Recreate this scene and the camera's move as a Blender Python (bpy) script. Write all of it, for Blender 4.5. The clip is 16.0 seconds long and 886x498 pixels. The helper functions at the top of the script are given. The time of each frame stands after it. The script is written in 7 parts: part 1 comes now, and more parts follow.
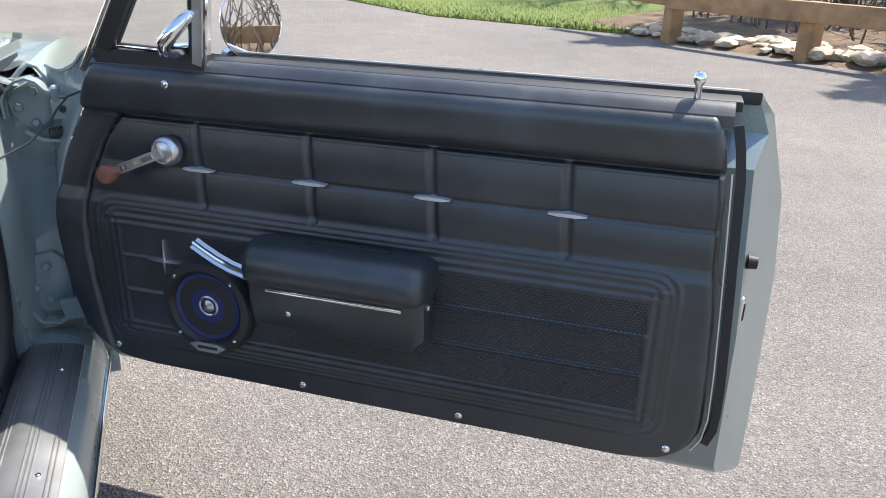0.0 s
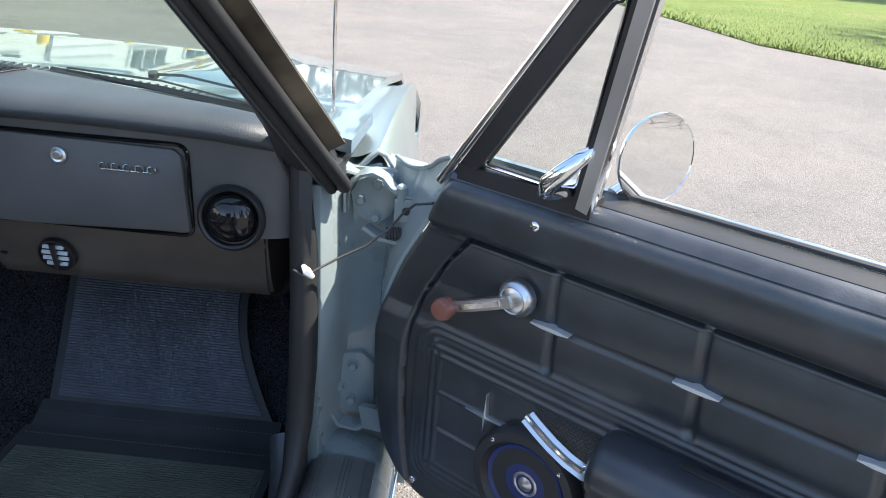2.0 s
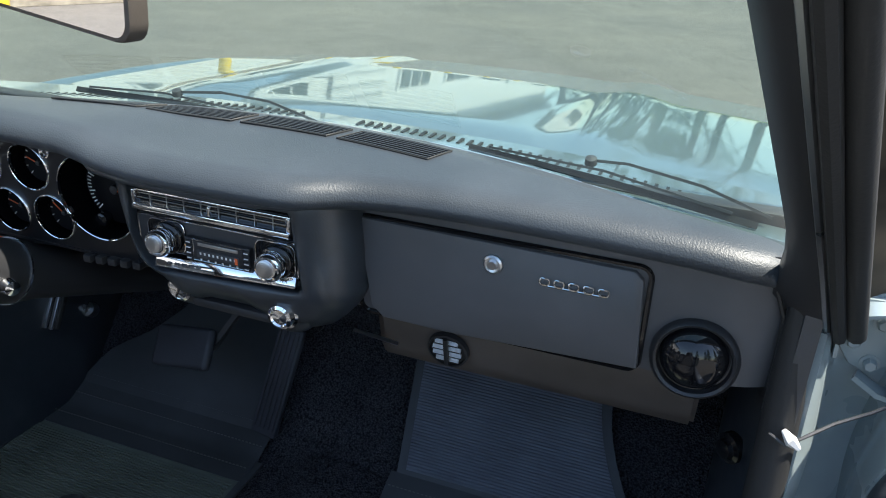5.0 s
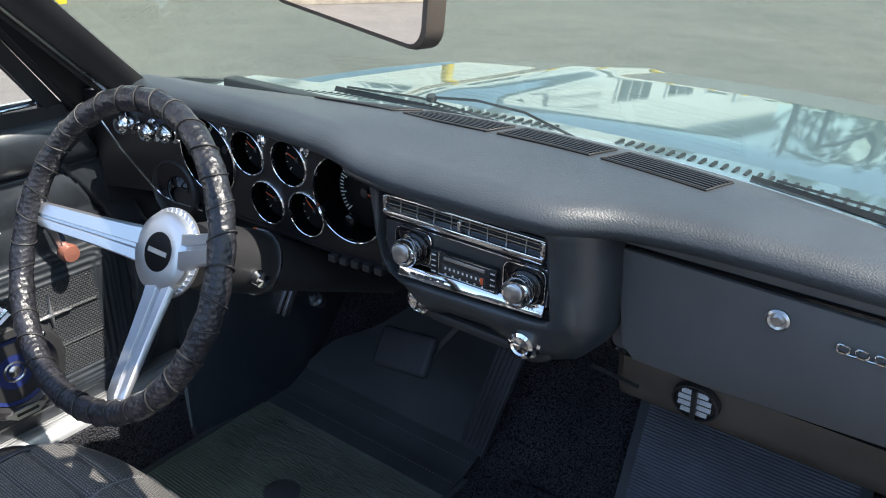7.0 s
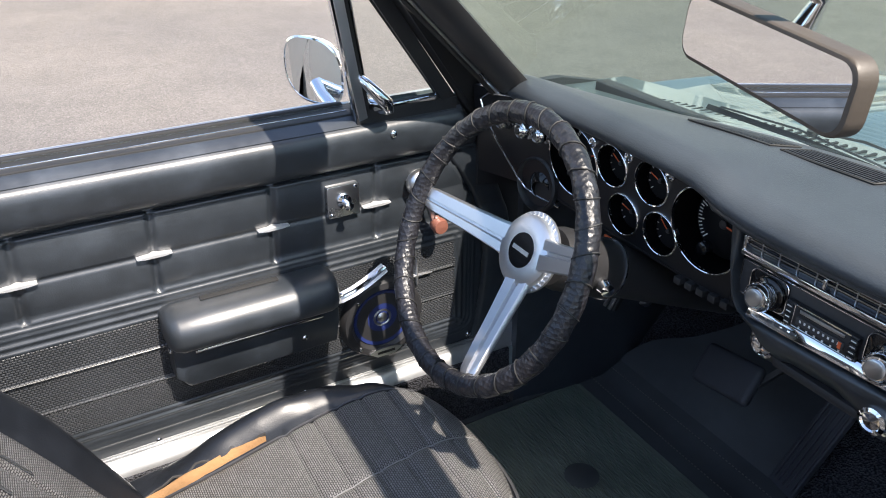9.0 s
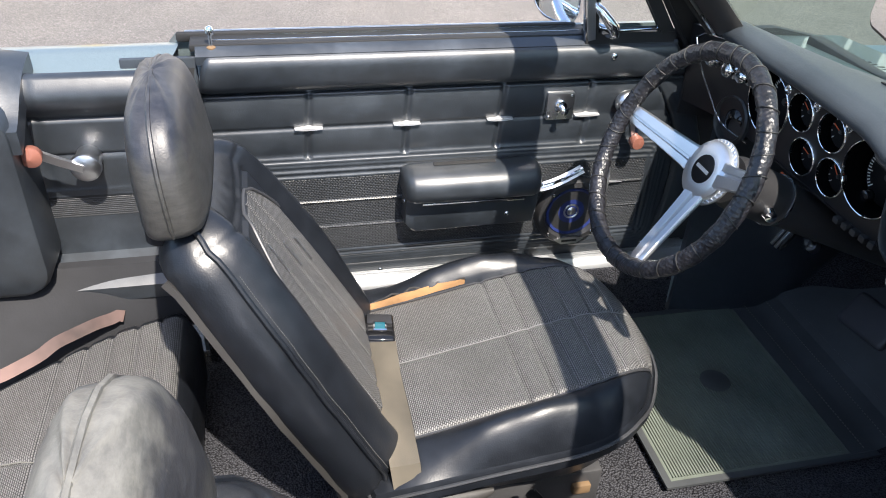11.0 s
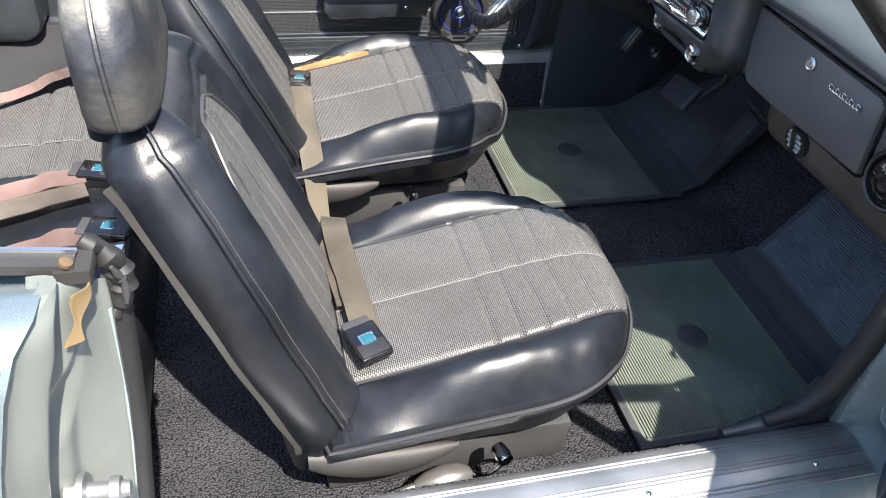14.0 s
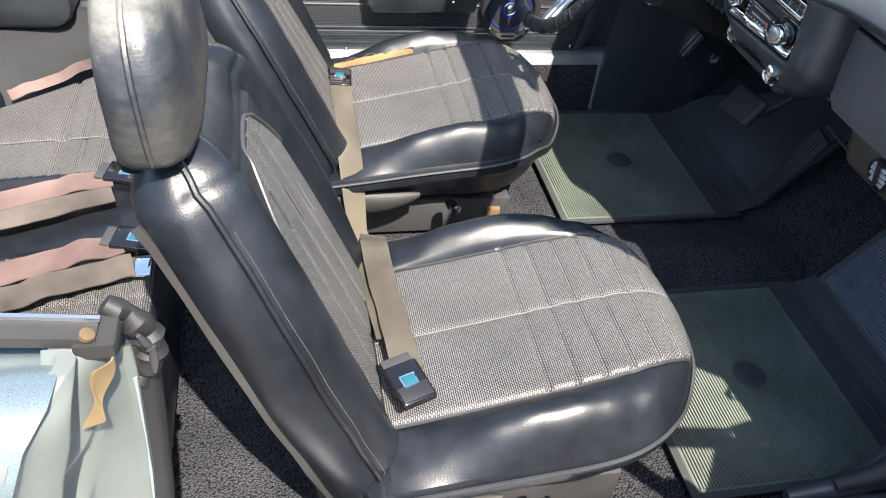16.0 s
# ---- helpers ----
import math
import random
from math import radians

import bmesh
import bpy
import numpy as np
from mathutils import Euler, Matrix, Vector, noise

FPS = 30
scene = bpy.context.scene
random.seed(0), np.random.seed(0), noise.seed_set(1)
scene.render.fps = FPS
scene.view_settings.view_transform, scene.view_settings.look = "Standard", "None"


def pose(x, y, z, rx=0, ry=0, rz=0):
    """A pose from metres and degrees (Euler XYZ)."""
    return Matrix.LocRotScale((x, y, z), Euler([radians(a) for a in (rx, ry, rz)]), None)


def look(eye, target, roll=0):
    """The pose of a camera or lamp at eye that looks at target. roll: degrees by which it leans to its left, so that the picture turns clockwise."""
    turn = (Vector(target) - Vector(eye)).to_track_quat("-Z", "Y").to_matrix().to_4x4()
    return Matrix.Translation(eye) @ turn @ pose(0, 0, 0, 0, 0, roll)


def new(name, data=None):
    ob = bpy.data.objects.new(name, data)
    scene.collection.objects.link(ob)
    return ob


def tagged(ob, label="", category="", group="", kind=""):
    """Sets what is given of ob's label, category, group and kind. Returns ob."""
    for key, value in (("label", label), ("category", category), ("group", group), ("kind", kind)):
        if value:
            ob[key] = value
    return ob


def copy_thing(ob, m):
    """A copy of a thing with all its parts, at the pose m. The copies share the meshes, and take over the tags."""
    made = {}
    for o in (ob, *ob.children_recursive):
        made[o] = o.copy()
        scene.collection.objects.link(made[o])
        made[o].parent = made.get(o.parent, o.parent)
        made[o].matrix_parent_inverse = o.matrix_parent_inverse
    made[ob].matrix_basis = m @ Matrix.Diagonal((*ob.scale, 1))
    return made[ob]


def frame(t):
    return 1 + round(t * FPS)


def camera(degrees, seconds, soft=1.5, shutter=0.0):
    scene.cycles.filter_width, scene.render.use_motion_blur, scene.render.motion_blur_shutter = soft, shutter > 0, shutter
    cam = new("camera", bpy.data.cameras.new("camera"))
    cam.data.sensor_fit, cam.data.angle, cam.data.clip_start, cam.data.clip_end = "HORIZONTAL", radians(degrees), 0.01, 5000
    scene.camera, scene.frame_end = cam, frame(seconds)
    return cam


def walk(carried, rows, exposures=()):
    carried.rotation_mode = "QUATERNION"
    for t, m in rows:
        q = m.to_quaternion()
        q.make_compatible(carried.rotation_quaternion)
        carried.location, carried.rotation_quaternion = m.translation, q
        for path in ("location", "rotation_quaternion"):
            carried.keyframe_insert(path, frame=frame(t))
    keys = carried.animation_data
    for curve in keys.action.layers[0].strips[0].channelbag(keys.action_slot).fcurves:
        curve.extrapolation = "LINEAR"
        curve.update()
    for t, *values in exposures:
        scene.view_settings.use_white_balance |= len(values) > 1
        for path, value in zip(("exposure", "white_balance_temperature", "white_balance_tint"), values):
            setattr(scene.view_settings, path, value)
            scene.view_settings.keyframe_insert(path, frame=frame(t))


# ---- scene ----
cam = camera(59.7, 16.0, soft=1.0)
PATH = [
    (0, (1.007, -0.276, 1.005), (1.618, 1.475, 0.257), 1.8),
    (0.5, (0.973, -0.188, 1.012), (1.506, 1.585, 0.255), 3.4),
    (1, (0.941, -0.105, 1.031), (1.351, 1.698, 0.271), 4.8),
    (1.5, (0.921, -0.018, 1.072), (1.126, 1.818, 0.305), 5.5),
    (1.8, (0.91, 0.043, 1.1), (0.97, 1.888, 0.33), 5.5),
    (2, (0.903, 0.091, 1.111), (0.862, 1.932, 0.331), 5.1),
    (2.5, (0.854, 0.145, 1.135), (0.651, 1.962, 0.326), 4.7),
    (3, (0.777, 0.177, 1.153), (0.48, 1.978, 0.333), 3.9),
    (3.5, (0.699, 0.221, 1.168), (0.326, 1.991, 0.316), 3.5),
    (3.7, (0.675, 0.239, 1.172), (0.276, 1.995, 0.3), 3.3),
    (5.8, (0.515, 0.327, 1.158), (-0.259, 1.974, 0.33), 2.1),
    (6, (0.505, 0.331, 1.157), (-0.318, 1.954, 0.326), 2.0),
    (6.5, (0.481, 0.345, 1.153), (-0.467, 1.893, 0.312), 1.9),
    (7, (0.465, 0.348, 1.153), (-0.584, 1.821, 0.299), 1.6),
    (7.5, (0.451, 0.348, 1.152), (-0.694, 1.744, 0.291), 1.3),
    (8, (0.441, 0.347, 1.162), (-0.827, 1.624, 0.289), 0.8),
    (8.5, (0.438, 0.323, 1.191), (-0.98, 1.418, 0.302), 0.1),
    (9, (0.441, 0.295, 1.243), (-1.093, 1.15, 0.286), -0.1),
    (9.5, (0.449, 0.268, 1.306), (-1.122, 0.852, 0.214), 0.3),
    (9.7, (0.453, 0.261, 1.33), (-1.114, 0.748, 0.187), 0.3),
    (11.8, (0.882, 0.113, 1.333), (-0.714, 0.508, 0.195), 3.7),
    (12, (0.926, 0.123, 1.335), (-0.657, 0.52, 0.179), 3.9),
    (12.5, (1.048, 0.147, 1.337), (-0.513, 0.544, 0.153), 4.8),
    (13, (1.175, 0.168, 1.318), (-0.391, 0.569, 0.14), 4.7),
    (13.2, (1.215, 0.186, 1.315), (-0.347, 0.585, 0.131), 4.5),
    (13.5, (1.276, 0.183, 1.305), (-0.264, 0.613, 0.102), 4.9),
    (14, (1.318, 0.177, 1.287), (-0.156, 0.647, 0.02), 6.3),
    (14.5, (1.335, 0.162, 1.273), (-0.078, 0.659, -0.052), 7.1),
    (15, (1.326, 0.156, 1.273), (-0.062, 0.672, -0.071), 7.8),
    (15.5, (1.274, 0.163, 1.28), (-0.127, 0.667, -0.056), 8.0),
    (16, (1.18, 0.16, 1.282), (-0.268, 0.576, -0.034), 7.8),
]
walk(cam, [(t, look(eye, target, roll)) for t, eye, target, roll in PATH], exposures=[(0, 1.48, 6650, 10), (0.5, 1.60, 6600, 9), (1, 1.84, 6600, 9), (1.5, 1.84, 6600, 9), (2.5, 1.72, 6600, 9), (3.5, 1.63, 6550, 8), (6, 1.60, 6450, 7), (8, 1.57, 6600, 12), (9.5, 1.52, 6750, 12), (12, 1.72, 6500, 10), (13.5, 1.98, 6700, 10), (16, 1.95, 6720, 10)])

# ---- sky, sun, exposure ----
SUN_TO = Vector((0.61, 0.13, 1.0)).normalized()
world = bpy.data.worlds.new("sky")
scene.world = world
world.use_nodes = True
wn = world.node_tree.nodes
sky = wn.new("ShaderNodeTexSky")
sky.sky_type = "NISHITA"
sky.sun_disc = False
sky.sun_elevation = math.asin(SUN_TO.z)
sky.sun_rotation = math.atan2(SUN_TO.x, SUN_TO.y)
wn["Background"].inputs["Strength"].default_value = 0.14
world.node_tree.links.new(sky.outputs[0], wn["Background"].inputs["Color"])
sun = new("sun", bpy.data.lights.new("sun", "SUN"))
sun.data.energy = 3.9
sun.data.angle = radians(0.55)
sun.data.color = (1.0, 0.93, 0.84)
sun.matrix_world = look(SUN_TO * 30, (0, 0, 0))
scene.view_settings.exposure = 1.5


# ---- materials ----
def node_mat(name, color, rough=0.5, metal=0.0, coat=0.0, spec=0.5):
    m = bpy.data.materials.new(name)
    m.use_nodes = True
    b = m.node_tree.nodes["Principled BSDF"]
    b.inputs["Base Color"].default_value = (*color, 1)
    b.inputs["Roughness"].default_value = rough
    b.inputs["Metallic"].default_value = metal
    b.inputs["Coat Weight"].default_value = coat
    b.inputs["Coat Roughness"].default_value = 0.04
    b.inputs["Specular IOR Level"].default_value = spec
    return m


def link(m, a, b):
    m.node_tree.links.new(a, b)


def coords(m, scale=1.0, kind="Object"):
    n = m.node_tree.nodes
    tc = n.new("ShaderNodeTexCoord")
    mp = n.new("ShaderNodeMapping")
    s = scale if hasattr(scale, "__len__") else (scale, scale, scale)
    mp.inputs["Scale"].default_value = s
    link(m, tc.outputs[kind], mp.inputs["Vector"])
    return mp.outputs["Vector"]


def noise_tex(m, vec, scale, detail=4.0, rough=0.55):
    t = m.node_tree.nodes.new("ShaderNodeTexNoise")
    t.inputs["Scale"].default_value = scale
    t.inputs["Detail"].default_value = detail
    t.inputs["Roughness"].default_value = rough
    link(m, vec, t.inputs["Vector"])
    return t.outputs["Fac"]


def ramp(m, fac, stops):
    r = m.node_tree.nodes.new("ShaderNodeValToRGB")
    el = r.color_ramp.elements
    while len(el) < len(stops):
        el.new(0.5)
    for e, (p, c) in zip(el, stops):
        e.position = p
        e.color = (*c, 1) if len(c) == 3 else c
    link(m, fac, r.inputs["Fac"])
    return r.outputs["Color"]


def math_node(m, op, a, b=None):
    n = m.node_tree.nodes.new("ShaderNodeMath")
    n.operation = op
    for i, v in enumerate((a, b)):
        if v is None:
            continue
        if isinstance(v, (int, float)):
            n.inputs[i].default_value = v
        else:
            link(m, v, n.inputs[i])
    return n.outputs[0]


def mix_col(m, fac, a, b, mode="MIX"):
    n = m.node_tree.nodes.new("ShaderNodeMix")
    n.data_type = "RGBA"
    n.blend_type = mode
    for i, v in ((0, fac), (6, a), (7, b)):
        if isinstance(v, (int, float)):
            n.inputs[i].default_value = v
        elif isinstance(v, tuple):
            n.inputs[i].default_value = (*v, 1)
        else:
            link(m, v, n.inputs[i])
    return n.outputs[2]


def bump(m, height, strength=0.3, dist=0.002):
    b = m.node_tree.nodes.new("ShaderNodeBump")
    b.inputs["Strength"].default_value = strength
    b.inputs["Distance"].default_value = dist
    link(m, height, b.inputs["Height"])
    link(m, b.outputs[0], m.node_tree.nodes["Principled BSDF"].inputs["Normal"])


def base(m, col):
    link(m, col, m.node_tree.nodes["Principled BSDF"].inputs["Base Color"])


def rough_in(m, fac):
    link(m, fac, m.node_tree.nodes["Principled BSDF"].inputs["Roughness"])


def grained(name, color, rough, grain, spread=0.25, wear=None, coat=0.0, strength=0.3, dist=0.0008, spec=0.5):
    """A surface with fine grain in relief and broad soft variation of colour and gloss."""
    m = node_mat(name, color, rough, 0, coat, spec)
    v = coords(m)
    fine = noise_tex(m, v, grain, 3)
    broad = noise_tex(m, v, 5, 4)
    lo = tuple(c * (1 - spread) for c in color)
    hi = tuple(min(1, c * (1 + spread)) for c in (wear or color))
    base(m, ramp(m, broad, [(0.3, lo), (0.7, hi)]))
    rough_in(m, math_node(m, "ADD", math_node(m, "MULTIPLY", broad, 0.22), rough - 0.11))
    bump(m, fine, strength, dist)
    return m


def weave_mat(name, dark, light, pitch, upright=False, rough=0.42):
    """Basket-weave vinyl: rows of short raised threads."""
    m = node_mat(name, dark, rough)
    v = coords(m, 1.0 / pitch)
    if upright:
        v.node.inputs["Rotation"].default_value = (radians(90), 0, 0)
    br = m.node_tree.nodes.new("ShaderNodeTexBrick")
    br.inputs["Scale"].default_value = 1.0
    br.inputs["Brick Width"].default_value = 1.0
    br.inputs["Row Height"].default_value = 0.62
    br.inputs["Mortar Size"].default_value = 0.16
    br.inputs["Mortar Smooth"].default_value = 0.7
    br.inputs["Color1"].default_value = (*light, 1)
    br.inputs["Color2"].default_value = (*tuple(c * 0.75 for c in light), 1)
    br.inputs["Mortar"].default_value = (*dark, 1)
    link(m, v, br.inputs["Vector"])
    broad = noise_tex(m, coords(m), 6, 3)
    base(m, mix_col(m, 1.0, br.outputs["Color"], ramp(m, broad, [(0.3, (0.72, 0.72, 0.72)), (0.7, (1, 1, 1))]), "MULTIPLY"))
    bump(m, math_node(m, "SUBTRACT", 1.0, br.outputs["Fac"]), 0.9, 0.0012)
    return m


def ribbed_mat(name, color, pitch, axis=1, rough=0.55):
    m = node_mat(name, color, rough)
    v = coords(m)
    w = m.node_tree.nodes.new("ShaderNodeTexWave")
    w.bands_direction = "XYZ"[axis]
    w.inputs["Scale"].default_value = 2 * math.pi / (20 * pitch)
    link(m, v, w.inputs["Vector"])
    broad = noise_tex(m, v, 7, 5)
    base(m, ramp(m, broad, [(0.3, tuple(c * 0.75 for c in color)), (0.75, tuple(c * 1.35 for c in color))]))
    bump(m, w.outputs["Fac"], 0.8, 0.002)
    return m


def glass_mat(name, tint, gloss=0.0):
    m = bpy.data.materials.new(name)
    m.use_nodes = True
    n = m.node_tree.nodes
    n.clear()
    out = n.new("ShaderNodeOutputMaterial")
    tr = n.new("ShaderNodeBsdfTransparent")
    tr.inputs["Color"].default_value = (*tint, 1)
    gl = n.new("ShaderNodeBsdfGlossy")
    gl.inputs["Roughness"].default_value = gloss
    lw = n.new("ShaderNodeLayerWeight")
    lw.inputs["Blend"].default_value = 0.5
    fr = math_node(m, "ADD", math_node(m, "MULTIPLY", math_node(m, "POWER", lw.outputs["Facing"], 5.0), 0.85), 0.045)
    mx = n.new("ShaderNodeMixShader")
    link(m, fr, mx.inputs[0])
    link(m, tr.outputs[0], mx.inputs[1])
    link(m, gl.outputs[0], mx.inputs[2])
    link(m, mx.outputs[0], out.inputs[0])
    return m


def paint_mat(name, color, gloss=0.04):
    m = node_mat(name, color, 0.40, 0.55, 1.0)
    v = coords(m)
    m.node_tree.nodes["Principled BSDF"].inputs["Coat Roughness"].default_value = gloss
    fl = noise_tex(m, v, 900, 2)
    br = noise_tex(m, v, 4, 5)
    c = ramp(m, br, [(0.35, tuple(x * 0.88 for x in color)), (0.7, tuple(min(1, x * 1.06) for x in color))])
    base(m, mix_col(m, 0.12, c, ramp(m, fl, [(0.4, (0.3, 0.34, 0.36)), (0.6, (0.85, 0.92, 0.93))])))
    return m


def hide(name, color, rough, crease, spec=0.5, grain=0.5):
    """Vinyl hide: fine grain, soft creases and rubbed patches that vary the gloss."""
    m = node_mat(name, color, rough, 0, 0, spec)
    v = coords(m)
    broad = noise_tex(m, v, 7, 5, 0.6)
    mid = noise_tex(m, v, 38, 4, 0.6)
    fine = noise_tex(m, v, 420, 2)
    rub = ramp(m, broad, [(0.35, tuple(c * 0.7 for c in color)), (0.55, color), (0.72, tuple(c * 1.7 for c in color))])
    base(m, mix_col(m, 0.5, rub, ramp(m, mid, [(0.35, (0.7, 0.7, 0.7)), (0.65, (1.2, 1.2, 1.2))]), "MULTIPLY"))
    rough_in(m, math_node(m, "ADD", math_node(m, "MULTIPLY", math_node(m, "ADD", broad, mid), 0.17), rough - 0.17))
    h = math_node(m, "ADD", math_node(m, "MULTIPLY", mid, 3.0 * crease), math_node(m, "MULTIPLY", fine, grain))
    bump(m, h, 0.5, 0.0016)
    return m


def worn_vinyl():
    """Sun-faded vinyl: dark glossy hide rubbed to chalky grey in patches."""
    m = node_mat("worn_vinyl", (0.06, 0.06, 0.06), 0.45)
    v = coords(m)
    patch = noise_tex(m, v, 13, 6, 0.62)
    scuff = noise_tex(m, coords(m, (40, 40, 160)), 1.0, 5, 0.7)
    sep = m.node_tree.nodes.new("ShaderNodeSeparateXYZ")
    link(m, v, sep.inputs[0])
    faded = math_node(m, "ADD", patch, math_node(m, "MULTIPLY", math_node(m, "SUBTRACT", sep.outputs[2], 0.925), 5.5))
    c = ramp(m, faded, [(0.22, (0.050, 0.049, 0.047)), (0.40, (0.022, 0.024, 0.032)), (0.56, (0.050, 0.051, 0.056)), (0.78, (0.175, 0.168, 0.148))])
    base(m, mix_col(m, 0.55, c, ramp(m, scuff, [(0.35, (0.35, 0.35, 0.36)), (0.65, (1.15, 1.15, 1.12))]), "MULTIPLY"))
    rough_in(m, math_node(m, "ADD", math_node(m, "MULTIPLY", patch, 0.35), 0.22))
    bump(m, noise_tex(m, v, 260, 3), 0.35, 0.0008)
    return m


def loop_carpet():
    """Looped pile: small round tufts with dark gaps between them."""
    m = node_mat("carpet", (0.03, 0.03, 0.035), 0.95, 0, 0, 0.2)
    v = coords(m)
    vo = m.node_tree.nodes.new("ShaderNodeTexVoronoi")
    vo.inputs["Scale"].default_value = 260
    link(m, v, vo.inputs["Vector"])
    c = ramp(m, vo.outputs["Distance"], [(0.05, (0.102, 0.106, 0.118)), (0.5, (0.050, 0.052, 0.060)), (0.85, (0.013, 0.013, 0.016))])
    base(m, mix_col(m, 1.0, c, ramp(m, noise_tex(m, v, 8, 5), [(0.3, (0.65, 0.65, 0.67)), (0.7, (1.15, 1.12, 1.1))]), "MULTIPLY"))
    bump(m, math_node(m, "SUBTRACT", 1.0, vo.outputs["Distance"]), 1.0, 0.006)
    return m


VINYL = hide("black_vinyl", (0.024, 0.0295, 0.0365), 0.39, 0.04, 0.9, 0.2)
VINYL_SEAT = hide("seat_vinyl", (0.0105, 0.0125, 0.0165), 0.37, 0.07, 0.5, 0.25)
PIPING = grained("vinyl_piping", (0.040, 0.041, 0.044), 0.4, 300, 0.3, strength=0.2)
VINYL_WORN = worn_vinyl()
DASH_PAD = grained("dash_pad", (0.042, 0.049, 0.058), 0.43, 480, 0.25, strength=0.6, dist=0.0009)
DASH_FLAT = grained("dash_paint", (0.086, 0.086, 0.090), 0.5, 900, 0.2, strength=0.1)
PLASTIC = grained("black_plastic", (0.024, 0.024, 0.026), 0.45, 700, 0.3, strength=0.15)
GLOSS_BLACK = node_mat("gloss_black", (0.008, 0.008, 0.009), 0.06)
HEATER = grained("heater_box", (0.105, 0.086, 0.074), 0.6, 60, 0.35, strength=0.15)
WEAVE = weave_mat("weave_vinyl", (0.024, 0.024, 0.025), (0.215, 0.212, 0.207), 0.0050)
WEAVE_UP = weave_mat("weave_vinyl_upright", (0.024, 0.024, 0.025), (0.215, 0.212, 0.207), 0.0050, True)
WEAVE_DOOR = weave_mat("door_weave", (0.016, 0.019, 0.023), (0.076, 0.080, 0.086), 0.0065, True, 0.30)
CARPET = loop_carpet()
MAT_RIB = grained("ribbed_mat", (0.112, 0.129, 0.106), 0.75, 60, 0.35, strength=0.2)
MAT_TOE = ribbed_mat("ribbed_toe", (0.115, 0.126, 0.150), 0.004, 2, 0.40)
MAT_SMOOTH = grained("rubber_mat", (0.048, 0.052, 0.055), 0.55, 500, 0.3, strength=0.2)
PEDAL_RUBBER = grained("pedal_rubber", (0.040, 0.042, 0.050), 0.6, 300, 0.3)
RUBBER = grained("rubber", (0.018, 0.018, 0.018), 0.6, 300, 0.3)
CHROME = node_mat("chrome", (0.82, 0.83, 0.85), 0.07, 1.0)
BRUSHED = grained("brushed_metal", (0.62, 0.63, 0.65), 0.30, 600, 0.08, strength=0.1)
BRUSHED.node_tree.nodes["Principled BSDF"].inputs["Metallic"].default_value = 1.0
SPOKE_ALLOY = grained("spoke_alloy", (0.66, 0.67, 0.69), 0.34, 900, 0.1, strength=0.15)
SPOKE_ALLOY.node_tree.nodes["Principled BSDF"].inputs["Metallic"].default_value = 0.9
ALU = grained("sill_aluminium", (0.40, 0.41, 0.42), 0.42, 90, 0.35, strength=0.15)
ALU.node_tree.nodes["Principled BSDF"].inputs["Metallic"].default_value = 0.9
PAINT = paint_mat("pale_blue_paint", (0.15, 0.205, 0.215))
# jamb paint again with a darker base, toning down the sunlit rear jamb
PAINT_JAMB = grained("darkened_jamb_paint", (0.145, 0.162, 0.150), 0.42, 26, 0.25, strength=0.08)
PAINT_HAZY = paint_mat("weathered_blue_paint", (0.15, 0.205, 0.215), 0.22)
PAINT_DULL = grained("jamb_paint", (0.235, 0.28, 0.285), 0.28, 30, 0.18, strength=0.06, coat=0.3)
WHITE = grained("white_paint", (0.75, 0.74, 0.72), 0.5, 60, 0.08)
MIRROR = node_mat("mirror_glass", (0.86, 0.87, 0.87), 0.015, 1.0)
GLASS = glass_mat("clear_glass", (0.93, 0.96, 0.94))
GLASS_TINT = glass_mat("tinted_glass", (0.57, 0.70, 0.63))
KNOB_RED = grained("knob_plastic", (0.26, 0.105, 0.075), 0.4, 90, 0.35)
FOAM = grained("seat_foam", (0.30, 0.165, 0.072), 0.95, 120, 0.35, strength=0.7, dist=0.003)
BELT = grained("seat_belt_web", (0.085, 0.073, 0.054), 0.75, 700, 0.5, strength=0.5)
BELT_TAN = grained("dusty_belt_web", (0.082, 0.068, 0.057), 0.8, 40, 0.8, strength=0.5)
BELT_PINK = grained("faded_belt_web", (0.122, 0.079, 0.070), 0.8, 40, 0.7, strength=0.5)
CONE_BLUE = grained("speaker_cone", (0.018, 0.030, 0.13), 0.4, 300, 0.4)
FRAME_BROWN = grained("mirror_rim", (0.085, 0.070, 0.060), 0.5, 200, 0.2)
SHELL = grained("seat_shell", (0.038, 0.036, 0.034), 0.6, 200, 0.3)
STEEL_DARK = grained("dark_steel", (0.05, 0.05, 0.052), 0.45, 200, 0.4)
LEVER_STEEL = grained("lever_steel", (0.16, 0.158, 0.155), 0.32, 200, 0.3)
LEVER_STEEL.node_tree.nodes["Principled BSDF"].inputs["Metallic"].default_value = 0.6
ORANGE = node_mat("orange_paint", (0.75, 0.13, 0.04), 0.5)
TEAL = node_mat("buckle_teal", (0.018, 0.10, 0.13), 0.3)
